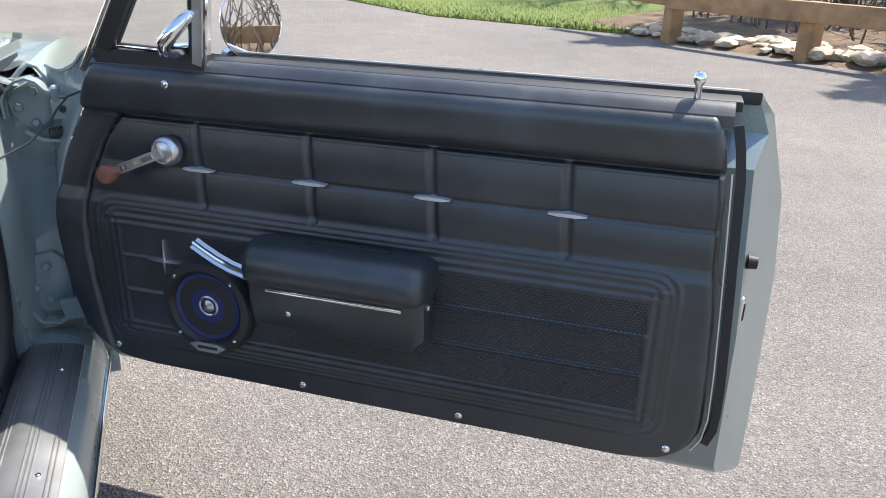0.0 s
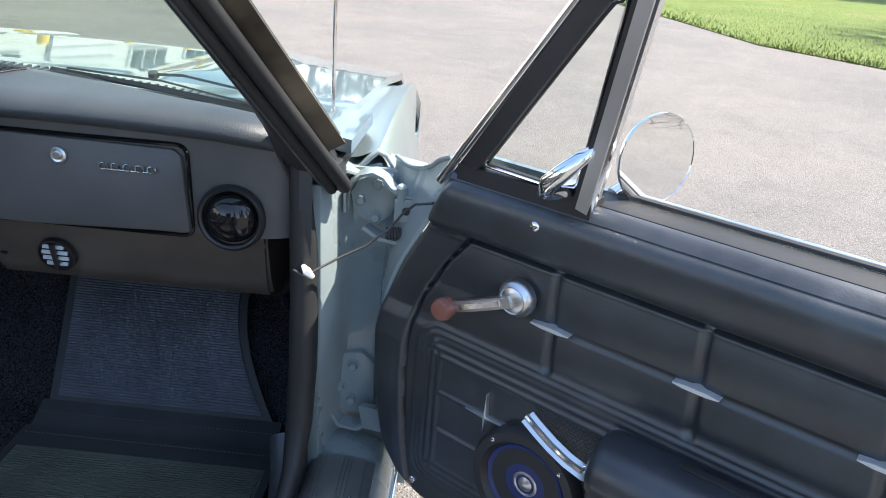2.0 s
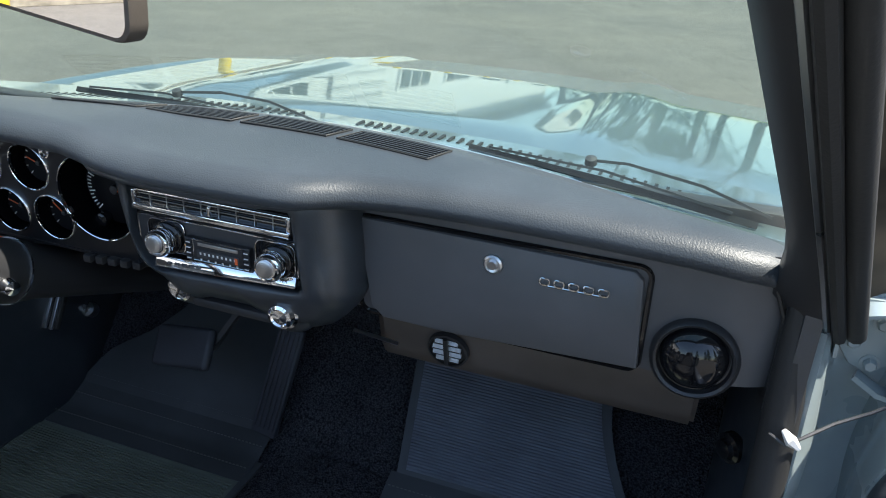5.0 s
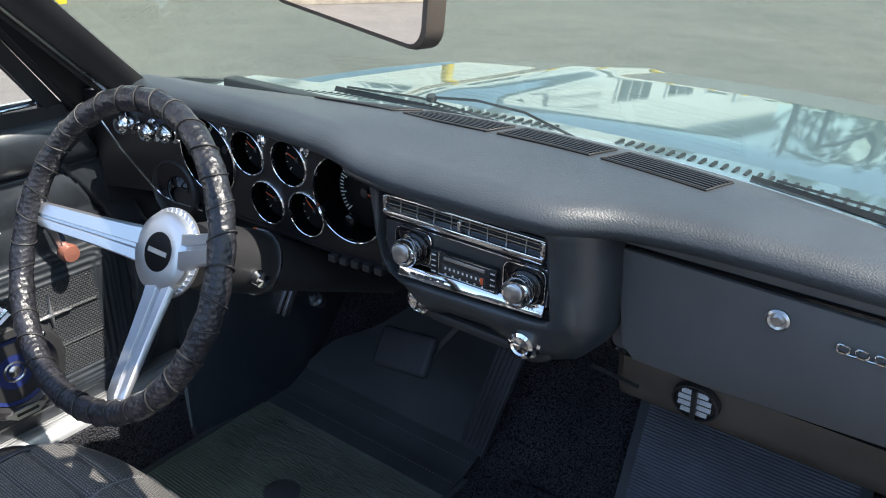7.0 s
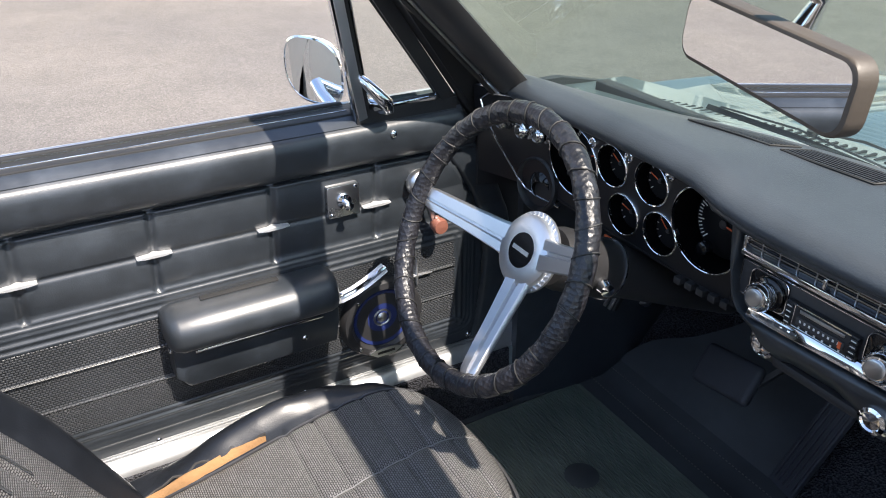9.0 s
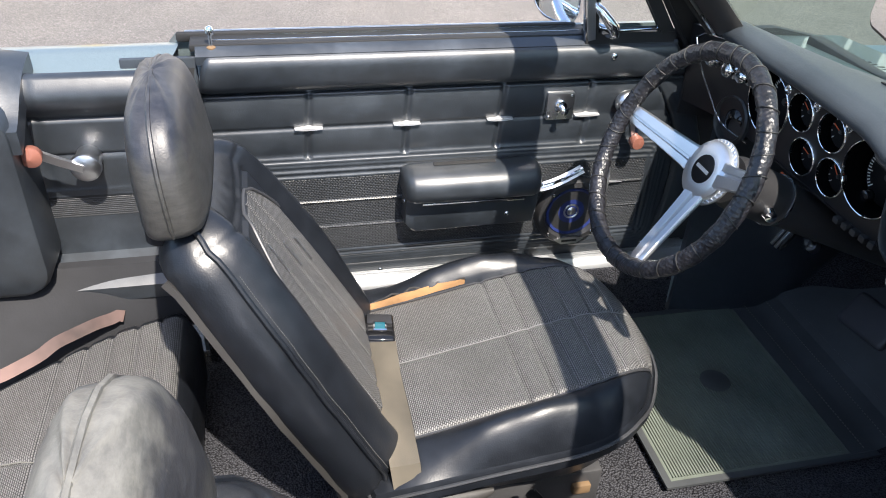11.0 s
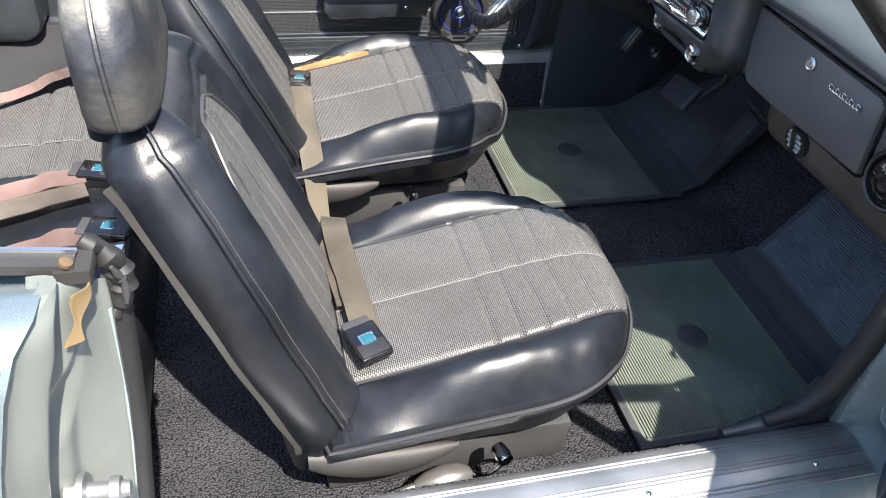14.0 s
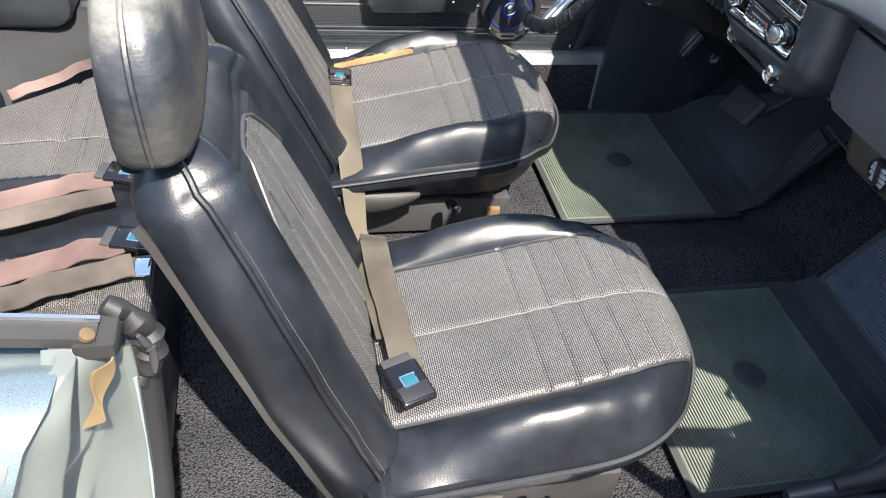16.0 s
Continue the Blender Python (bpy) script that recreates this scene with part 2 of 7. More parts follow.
def wrap_mat():
    """Perforated leather: rows of small pale-rimmed holes over soft wrinkles."""
    m = node_mat("wheel_wrap", (0.020, 0.020, 0.024), 0.33)
    v = coords(m)
    vo = m.node_tree.nodes.new("ShaderNodeTexVoronoi")
    vo.inputs["Scale"].default_value = 150
    vo.inputs["Randomness"].default_value = 0.45
    link(m, v, vo.inputs["Vector"])
    wr = noise_tex(m, v, 95, 5, 0.6)
    base(m, mix_col(m, 1.0, ramp(m, vo.outputs["Distance"], [(0.10, (0.004, 0.004, 0.004)), (0.15, (0.050, 0.048, 0.050)), (0.22, (0.019, 0.019, 0.023))]), ramp(m, wr, [(0.35, (0.6, 0.6, 0.6)), (0.65, (1.4, 1.4, 1.4))]), "MULTIPLY"))
    bump(m, math_node(m, "ADD", wr, math_node(m, "MULTIPLY", vo.outputs["Distance"], 0.8)), 0.55, 0.003)
    return m


WRAP = wrap_mat()
THREAD = node_mat("pale_thread", (0.19, 0.19, 0.19), 0.7)
THREAD_DUSTY = node_mat("dusty_thread", (0.13, 0.13, 0.12), 0.8)
MOULDING = grained("weathered_moulding", (0.17, 0.135, 0.095), 0.42, 26, 0.85, strength=0.25)
MOULDING.node_tree.nodes["Principled BSDF"].inputs["Metallic"].default_value = 0.45
MATTE = grained("matte_vinyl", (0.026, 0.027, 0.030), 0.8, 200, 0.3, spec=0.25)
SATIN = grained("satin_trim", (0.66, 0.67, 0.68), 0.5, 500, 0.08, strength=0.1)
SATIN.node_tree.nodes["Principled BSDF"].inputs["Metallic"].default_value = 0.6
TAPE = grained("old_tape", (0.17, 0.12, 0.055), 0.6, 90, 0.6)
RUST = grained("worn_brown", (0.16, 0.10, 0.05), 0.8, 100, 0.5)


def asphalt_mat():
    m = node_mat("asphalt", (0.13, 0.125, 0.12), 0.85)
    v = coords(m)
    vo = m.node_tree.nodes.new("ShaderNodeTexVoronoi")
    vo.inputs["Scale"].default_value = 230
    link(m, v, vo.inputs["Vector"])
    speck = ramp(m, vo.outputs["Color"], [(0.0, (0.075, 0.071, 0.067)), (0.4, (0.140, 0.131, 0.123)), (0.75, (0.195, 0.183, 0.170)), (1.0, (0.33, 0.31, 0.29))])
    broad = noise_tex(m, v, 0.5, 6)
    stain = noise_tex(m, v, 3.0, 6, 0.7)
    c = mix_col(m, 1.0, speck, ramp(m, broad, [(0.3, (0.82, 0.82, 0.84)), (0.7, (1.12, 1.09, 1.05))]), "MULTIPLY")
    c = mix_col(m, 1.0, c, ramp(m, stain, [(0.3, (0.86, 0.86, 0.86)), (0.62, (1.05, 1.05, 1.05))]), "MULTIPLY")
    base(m, c)
    bump(m, math_node(m, "ADD", vo.outputs["Distance"], noise_tex(m, v, 60, 4)), 0.7, 0.006)
    return m


ASPHALT = asphalt_mat()
GRASS = node_mat("lawn", (0.09, 0.15, 0.03), 0.9)
_v = coords(GRASS)
base(GRASS, mix_col(GRASS, noise_tex(GRASS, _v, 14, 6), ramp(GRASS, noise_tex(GRASS, _v, 0.8, 5), [(0.35, (0.13, 0.20, 0.03)), (0.58, (0.19, 0.25, 0.05)), (0.70, (0.27, 0.22, 0.10))]), (0.16, 0.22, 0.04)))
bump(GRASS, noise_tex(GRASS, _v, 90, 5), 1.0, 0.05)
DIRT = grained("leaf_litter", (0.13, 0.09, 0.055), 0.95, 40, 0.5, strength=0.8, dist=0.03)
STONE = grained("fieldstone", (0.40, 0.35, 0.27), 0.85, 18, 0.35, strength=0.6, dist=0.02)
TIMBER = grained("timber", (0.33, 0.20, 0.10), 0.75, 14, 0.35, strength=0.3, dist=0.004)
BARK = grained("bark", (0.10, 0.075, 0.055), 0.9, 40, 0.4, strength=0.8, dist=0.01)
LEAF = grained("foliage", (0.045, 0.085, 0.022), 0.7, 20, 0.5)
TWIG = grained("dry_brush", (0.14, 0.10, 0.07), 0.9, 30, 0.5)
YELLOW = grained("yellow_paint", (0.75, 0.50, 0.03), 0.5, 20, 0.15)


# ---- building blocks ----
MIRRORED = set()


def part(name, bm, mat, parent, label="", sharp=42, kind=""):
    """One mesh object under a thing or part."""
    root = parent
    while root.parent:
        root = root.parent
    bmesh.ops.remove_doubles(bm, verts=bm.verts, dist=1e-6)
    bmesh.ops.recalc_face_normals(bm, faces=bm.faces)
    if root.name in MIRRORED:
        bmesh.ops.transform(bm, matrix=Matrix.Diagonal((1, -1, 1, 1)), verts=bm.verts)
        bmesh.ops.reverse_faces(bm, faces=bm.faces)
    me = bpy.data.meshes.new(name)
    bm.to_mesh(me)
    bm.free()
    for m in mat if isinstance(mat, (list, tuple)) else (mat,):
        me.materials.append(m)
    me.polygons.foreach_set("use_smooth", [True] * len(me.polygons))
    me.set_sharp_from_angle(angle=radians(sharp))
    ob = new(name, me)
    ob.parent = parent
    tagged(ob, label, kind=kind)
    return ob


def thing(name, label, category, group="", kind="", m=None):
    ob = tagged(new(name), label, category, group, kind)
    if m is not None:
        ob.matrix_world = m
    return ob


def single(name, bm, mat, label, category, group="", kind="", sharp=42):
    """A thing of one mesh."""
    bmesh.ops.remove_doubles(bm, verts=bm.verts, dist=1e-6)
    bmesh.ops.recalc_face_normals(bm, faces=bm.faces)
    me = bpy.data.meshes.new(name)
    bm.to_mesh(me)
    bm.free()
    for m in mat if isinstance(mat, (list, tuple)) else (mat,):
        me.materials.append(m)
    me.polygons.foreach_set("use_smooth", [True] * len(me.polygons))
    me.set_sharp_from_angle(angle=radians(sharp))
    return tagged(new(name, me), label, category, group, kind)


def box(c, s, bev=0.003, m=None, bm=None, seg=2):
    out = bm or bmesh.new()
    b = bmesh.new()
    bmesh.ops.create_cube(b, size=1, matrix=Matrix.Diagonal((*s, 1)))
    if bev:
        bmesh.ops.bevel(b, geom=b.edges[:], offset=min(bev, min(s) * 0.45), segments=seg, affect="EDGES", profile=0.5)
    bmesh.ops.transform(b, matrix=(m or Matrix.Identity(4)) if m is not None else Matrix.Translation(c), verts=b.verts)
    me = bpy.data.meshes.new("tmp")
    b.to_mesh(me)
    b.free()
    out.from_mesh(me)
    bpy.data.meshes.remove(me)
    return out


def rings(bm, loops, closed=True, caps=True):
    """Skin between successive loops of points."""
    vs = [[bm.verts.new(p) for p in lp] for lp in loops]
    n = len(vs[0])
    for a, b in zip(vs, vs[1:]):
        for i in range(n if closed else n - 1):
            j = (i + 1) % n
            try:
                bm.faces.new((a[i], a[j], b[j], b[i]))
            except ValueError:
                pass
    if caps and closed:
        for lp in (vs[0], vs[-1]):
            if len({tuple(round(x, 6) for x in v.co) for v in lp}) > 2:
                bm.faces.new(lp)
    return bm


def turned(p0, axis, profile, seg=24, bm=None, caps=True):
    """A turned solid: profile of (distance along axis, radius)."""
    bm = bm or bmesh.new()
    a = Vector(axis).normalized()
    u = a.orthogonal().normalized()
    w = a.cross(u)
    p0 = Vector(p0)
    rings(bm, [[p0 + a * h + (u * math.cos(k) + w * math.sin(k)) * max(r, 1e-4) for k in (2 * math.pi * i / seg for i in range(seg))] for h, r in profile], caps=caps)
    return bm


def rod(p0, p1, r, r1=None, seg=12, bm=None):
    p0, p1 = Vector(p0), Vector(p1)
    return turned(p0, p1 - p0, [(0, r), ((p1 - p0).length, r if r1 is None else r1)], seg, bm)


def tube(pts, r, seg=8, closed=False, bm=None, flat=None):
    """A round (or, with flat=(w, h, up), a rectangular) bar along a line of points."""
    bm = bm or bmesh.new()
    pts = [Vector(p) for p in pts]
    n = len(pts)
    loops = []
    prev = None
    for i, p in enumerate(pts):
        t = (pts[(i + 1) % n] - pts[i - 1]) if closed else (pts[min(i + 1, n - 1)] - pts[max(i - 1, 0)])
        t.normalize()
        if flat:
            up = Vector(flat[2])
            side = t.cross(up).normalized()
            up2 = side.cross(t).normalized()
            w, h = flat[0] / 2, flat[1] / 2
            loops.append([p + side * w + up2 * h, p - side * w + up2 * h, p - side * w - up2 * h, p + side * w - up2 * h])
        else:
            u = t.orthogonal().normalized() if prev is None else (prev - t * prev.dot(t)).normalized()
            prev = u
            w = t.cross(u)
            rr = r[i] if hasattr(r, "__len__") else r
            loops.append([p + (u * math.cos(k) + w * math.sin(k)) * rr for k in (2 * math.pi * j / seg for j in range(seg))])
    if closed:
        loops.append(loops[0])
    return rings(bm, loops, caps=not closed)


def sheet(fn, nu, nv, thick=0.0, off=(0, 0, 0), bm=None, mat_fn=None):
    """A surface fn(u, v) on a grid; thick: gives it a back at that offset."""
    bm = bm or bmesh.new()
    g = [[bm.verts.new(fn(i / nu, j / nv)) for i in range(nu + 1)] for j in range(nv + 1)]
    for j in range(nv):
        for i in range(nu):
            f = bm.faces.new((g[j][i], g[j][i + 1], g[j + 1][i + 1], g[j + 1][i]))
            if mat_fn:
                f.material_index = mat_fn((i + 0.5) / nu, (j + 0.5) / nv)
    if thick:
        o = Vector(off) * thick
        h = [[bm.verts.new(v.co + o) for v in row] for row in g]
        for j in range(nv):
            for i in range(nu):
                bm.faces.new((h[j][i], h[j + 1][i], h[j + 1][i + 1], h[j][i + 1]))
        for i in range(nu):
            bm.faces.new((g[0][i], h[0][i], h[0][i + 1], g[0][i + 1]))
            bm.faces.new((g[nv][i], g[nv][i + 1], h[nv][i + 1], h[nv][i]))
        for j in range(nv):
            bm.faces.new((g[j][0], g[j + 1][0], h[j + 1][0], h[j][0]))
            bm.faces.new((g[j][nu], h[j][nu], h[j + 1][nu], g[j + 1][nu]))
    return bm


def slab(poly, d0, d1, to=lambda a, b, d: (a, d, b), bev=0.0, bm=None):
    """A flat plate of outline poly (a, b) between depths d0 and d1."""
    bm = bm or bmesh.new()
    if bev:
        n = len(poly)
        ca = sum(p[0] for p in poly) / n
        cb = sum(p[1] for p in poly) / n

        def shrink(k):
            out = []
            for a, b in poly:
                L = math.hypot(a - ca, b - cb) or 1
                out.append((a - (a - ca) / L * k, b - (b - cb) / L * k))
            return out
        sg = 1 if d1 > d0 else -1
        lv = [(shrink(0), d0), (shrink(0), d1 - sg * bev), (shrink(bev * 0.3), d1 - sg * bev * 0.3), (shrink(bev), d1)]
    else:
        lv = [(poly, d0), (poly, d1)]
    rings(bm, [[to(a, b, d) for a, b in pl] for pl, d in lv])
    return bm


def round_rect(a0, b0, a1, b1, r, n=5):
    out = []
    for cx, cy, s in ((a1 - r, b1 - r, 0), (a0 + r, b1 - r, 90), (a0 + r, b0 + r, 180), (a1 - r, b0 + r, 270)):
        out += [(cx + r * math.cos(radians(s + 90 * i / n)), cy + r * math.sin(radians(s + 90 * i / n))) for i in range(n + 1)]
    return out


def lerp(table, x):
    """Piecewise-linear value from (x, value) pairs."""
    if x <= table[0][0]:
        return table[0][1]
    for (a, va), (b, vb) in zip(table, table[1:]):
        if x <= b:
            return va + (vb - va) * (x - a) / (b - a)
    return table[-1][1]


def smooth(table, x):
    """A flowing curve through (x, value) pairs."""
    n = len(table)
    if x <= table[0][0]:
        return table[0][1]
    for i in range(n - 1):
        (a, va), (b, vb) = table[i], table[i + 1]
        if x <= b:
            p = table[max(i - 1, 0)]
            q = table[min(i + 2, n - 1)]
            ma = (vb - p[1]) / (b - p[0])
            mb = (q[1] - va) / (q[0] - a)
            h = b - a
            k = (x - a) / h
            return va * (2 * k ** 3 - 3 * k * k + 1) + ma * h * (k ** 3 - 2 * k * k + k) + vb * (3 * k * k - 2 * k ** 3) + mb * h * (k ** 3 - k * k)
    return table[-1][1]


def groove(x, c, w):
    """1 at c, falling to 0 within w."""
    d = abs(x - c) / w
    return (1 - d * d) ** 2 if d < 1 else 0.0


def screw(p, axis, parent, r=0.006):
    b = turned(p, axis, [(-0.002, r), (0.001, r), (0.0025, r * 0.72), (0.003, 0)], 14)
    return part("screw", b, CHROME, parent, "small chrome trim screw")
GAUGE_FACE = grained("gauge_face", (0.006, 0.006, 0.007), 0.6, 600, 0.2, strength=0.1)
GAUGE_FACE.node_tree.nodes["Principled BSDF"].inputs["Specular IOR Level"].default_value = 0.15
WELL = node_mat("gauge_well", (0.002, 0.002, 0.0025), 0.9, spec=0.05)
CLUSTER = grained("satin_panel", (0.010, 0.010, 0.012), 0.36, 700, 0.2, strength=0.06)

# ---- ground and surroundings ----
b = bmesh.new()
sheet(lambda u, v: (-400 + 800 * u, -400 + 800 * v, 0.0), 8, 8, bm=b)
ground = single("ground", b, ASPHALT, "grey weathered asphalt yard with scattered pale grit", "ground", kind="structure")

LAWN_EDGE = [(-12.0, 46.0), (1.2, 22.0), (3.65, 13.4), (4.4, 10.2), (5.2, 9.2), (6.0, 8.1), (7.0, 7.6), (9.0, 8.6), (12.0, 11.0), (40, 30)]


def lawn_height(x, y):
    return 0.02 + 0.05 * max(0, (x - 5) * 0.3 + (y - 9) * 0.12)


b = bmesh.new()
rows = []
for x, y in LAWN_EDGE:
    row = []
    for k in range(14):
        f = (k / 13) ** 1.8
        px_, py_ = x + (60 - x) * f, y + (75 - y) * f
        rough_edge = 0.06 * noise.noise(Vector((x * 3, y * 3, k)))
        row.append((px_ + rough_edge, py_ + rough_edge, (0.012 if k == 0 else lawn_height(px_, py_))))
    rows.append(row)
rings(b, rows, closed=False, caps=False)
lawn = single("lawn", b, GRASS, "spring lawn with thin brown patches along the asphalt", "grass", kind="stuff")

rng = random.Random(3)
b = bmesh.new()
for i in range(5200):
    k = rng.random() * (len(LAWN_EDGE) - 4) + 1
    a, c = LAWN_EDGE[int(k)], LAWN_EDGE[int(k) + 1]
    f = k % 1
    q = rng.random() ** 2.2 * 3.2
    x, y = a[0] + (c[0] - a[0]) * f + q * 0.8, a[1] + (c[1] - a[1]) * f + q * 0.75
    h = rng.uniform(0.015, 0.045)
    an = rng.uniform(0, 6.28)
    dx, dy = 0.012 * math.cos(an), 0.012 * math.sin(an)
    z = 0.0
    vs = [b.verts.new((x - dx, y - dy, z)), b.verts.new((x + dx, y + dy, z)), b.verts.new((x + rng.uniform(-.04, .04), y + rng.uniform(-.04, .04), lawn_height(x, y) + h))]
    b.faces.new(vs)
tagged(single("grass_blades", b, GRASS, "uneven grass blades along the lawn's edge", "grass"), kind="stuff")

# low timber rail along the yard's edge, with a bank of stones and brush behind
RAIL = [(6.22, 7.25), (6.75, 5.78), (7.2, 4.3), (7.6, 2.8), (7.95, 1.3), (8.2, -0.2), (8.35, -1.7), (8.4, -3.2), (8.4, -4.7)]
rail = thing("timber_guard_rail", "weathered timber guard rail on square posts", "fence")
for x, y in RAIL:
    part("post", box((x, y, 0.27), (0.16, 0.16, 0.56), 0.012), TIMBER, rail)
for (x0, y0), (x1, y1) in zip(RAIL, RAIL[1:]):
    L = math.hypot(x1 - x0, y1 - y0)
    mm = Matrix.Translation(((x0 + x1) / 2 - 0.10, (y0 + y1) / 2 - 0.03, 0.46)) @ Matrix.Rotation(math.atan2(y1 - y0, x1 - x0), 4, "Z")
    part("rail_board", box(None, (L + 0.02, 0.09, 0.19), 0.012, mm), TIMBER, rail)
mm = Matrix.Translation((6.0, 7.95, 0.50)) @ Matrix.Rotation(math.atan2(1.5, -0.5), 4, "Z") @ Matrix.Rotation(radians(-2), 4, "Y")
part("rail_board", box(None, (1.6, 0.09, 0.19), 0.012, mm), TIMBER, rail)

bank = bmesh.new()
bank_rows = []
for i in range(26):
    f = i / 25
    x, y = lerp([(0, 6.0), (0.12, 6.2), (0.4, 7.2), (1, 8.4)], f), lerp([(0, 9.0), (0.12, 7.2), (0.4, 4.2), (1, -5)], f)
    bank_rows.append([(x + d, y + 0.35 * d, 0.0 if d == 0 else 0.03 + 0.075 * d + 0.05 * noise.noise(Vector((x + d, y, 2)))) for d in (0, 0.25, 0.7, 1.5, 3, 6, 12, 30)])
rings(bank, bank_rows, closed=False, caps=False)
tagged(single("brush_bank", bank, DIRT, "bank of brown leaf litter behind the timber rail", "ground"), kind="structure")
for i in range(240):
    f = rng.random()
    x, y = lerp([(0, 6.0), (0.15, 6.28), (0.5, 7.3), (1, 8.3)], f), lerp([(0, 8.2), (0.15, 7.1), (0.5, 4.0), (1, -3)], f)
    x += rng.uniform(0.05, 0.55)
    r = rng.uniform(0.04, 0.12)
    st = bmesh.new()
    bmesh.ops.create_icosphere(st, subdivisions=1 if i % 2 else 2, radius=1)
    sx, sy, sz = r * rng.uniform(1.0, 1.9), r * rng.uniform(0.8, 1.4), r * rng.uniform(0.35, 0.7)
    o = rng.uniform(0, 50)
    for v in st.verts:
        n_ = 1 + 0.35 * noise.noise(v.co * 1.6 + Vector((o, o, 0)))
        v.co = Vector((v.co.x * sx, v.co.y * sy, v.co.z * sz)) * n_
    bmesh.ops.rotate(st, verts=st.verts, matrix=Matrix.Rotation(rng.uniform(0, 6), 3, "Z"))
    bmesh.ops.translate(st, verts=st.verts, vec=(x, y, sz * 0.7 + 0.02 + 0.10 * rng.random() * max(0, min(1, (x - 6.2) / 2))))
    single("stone", st, STONE, "pale rough fieldstone lying along the yard's edge", "stone", "edging stones", sharp=25)


def brush(n, seed, area, hgt):
    r = random.Random(seed)
    bm = bmesh.new()
    for i in range(n):
        x, y = r.uniform(area[0], area[2]), r.uniform(area[1], area[3])
        p = Vector((x, y, 0.15))
        pts = [p]
        d = Vector((r.uniform(-.5, .5), r.uniform(-.5, .5), 1)).normalized()
        for k in range(4):
            p = p + d * hgt * r.uniform(0.15, 0.35)
            d = (d + Vector((r.uniform(-.6, .6), r.uniform(-.6, .6), r.uniform(-.3, .2)))).normalized()
            pts.append(p)
        tube(pts, [0.012, 0.009, 0.007, 0.005, 0.003], 4, bm=bm)
    return bm


tagged(single("dry_brush", brush(900, 5, (7.2, -4, 13, 9), 1.1), TWIG, "tangled leafless brush behind the stones", "shrub"), kind="stuff")


def tree(x, y, h, evergreen, seed):
    r = random.Random(seed)
    t = thing("evergreen_tree" if evergreen else "bare_tree", "dark evergreen tree with drooping boughs" if evergreen else "leafless grey-brown tree with fine branches", "tree", "trees beyond the yard")
    trunk = bmesh.new()
    tube([(x, y, 0), (x + 0.1, y, h * 0.4), (x, y + 0.1, h)], [h * 0.022, h * 0.016, h * 0.003], 8, bm=trunk)
    leaves = bmesh.new()
    for i in range(90 if evergreen else 46):
        f = r.uniform(0.12, 0.98) if evergreen else r.uniform(0.3, 0.95)
        an = r.uniform(0, 6.283)
        L = h * (0.28 * (1 - f) + 0.03) if evergreen else h * 0.32 * (1.15 - f)
        d = Vector((math.cos(an), math.sin(an), -0.15 if evergreen else 0.7)).normalized()
        p0 = Vector((x, y, h * f))
        p1 = p0 + d * L
        tube([p0, p0 + d * L * 0.5 + Vector((0, 0, 0.05 * L)), p1], [h * 0.004, h * 0.003, h * 0.001], 4, bm=trunk)
        if evergreen:
            for k in range(16):
                q = p0.lerp(p1, r.uniform(0.15, 1)) + Vector((r.uniform(-1, 1), r.uniform(-1, 1), r.uniform(-.7, .3))) * L * 0.22
                s = r.uniform(0.14, 0.32) * max(0.6, h / 10)
                e1 = Vector((r.uniform(-1, 1), r.uniform(-1, 1), r.uniform(-.6, .2))).normalized() * s
                e2 = e1.orthogonal().normalized() * s * 0.45
                leaves.faces.new([leaves.verts.new(v) for v in (q - e1, q + e2, q + e1, q - e2)])
        else:
            for k in range(5):
                q0 = p0.lerp(p1, r.uniform(0.3, 1))
                d2 = (d + Vector((r.uniform(-.8, .8), r.uniform(-.8, .8), r.uniform(-.3, .6)))).normalized()
                tube([q0, q0 + d2 * L * 0.35, q0 + d2 * L * 0.6 + Vector((0, 0, L * 0.1))], [h * 0.0016, h * 0.001, h * 0.0005], 3, bm=trunk)
    part("trunk", trunk, BARK, t)
    if evergreen:
        part("crown", leaves, LEAF, t)
    else:
        leaves.free()
    return t


for i, (x, y, h, ev) in enumerate([(9.5, 8.2, 7, True), (10.5, 5.0, 8, True), (11.5, 1.5, 7, True), (12, 13, 10, False), (8, 20, 11, False), (14, 9, 11, False), (3, 34, 13, False), (7, 38, 14, False), (12, 32, 14, True), (13, -2, 9, False), (12, -6, 8, True), (16, 22, 13, True), (20, 28, 13, True), (0.5, 42, 13, False), (9.0, -10, 9, True), (4, -26, 12, True), (-3, -30, 12, False), (12, -20, 12, True), (-5, 38, 9, True), (-2.5, 36, 10, True), (-0.5, 33, 9, True), (1.5, 37, 11, False), (-7, 41, 11, False)]):
    tree(x, y, h, ev, 20 + i)


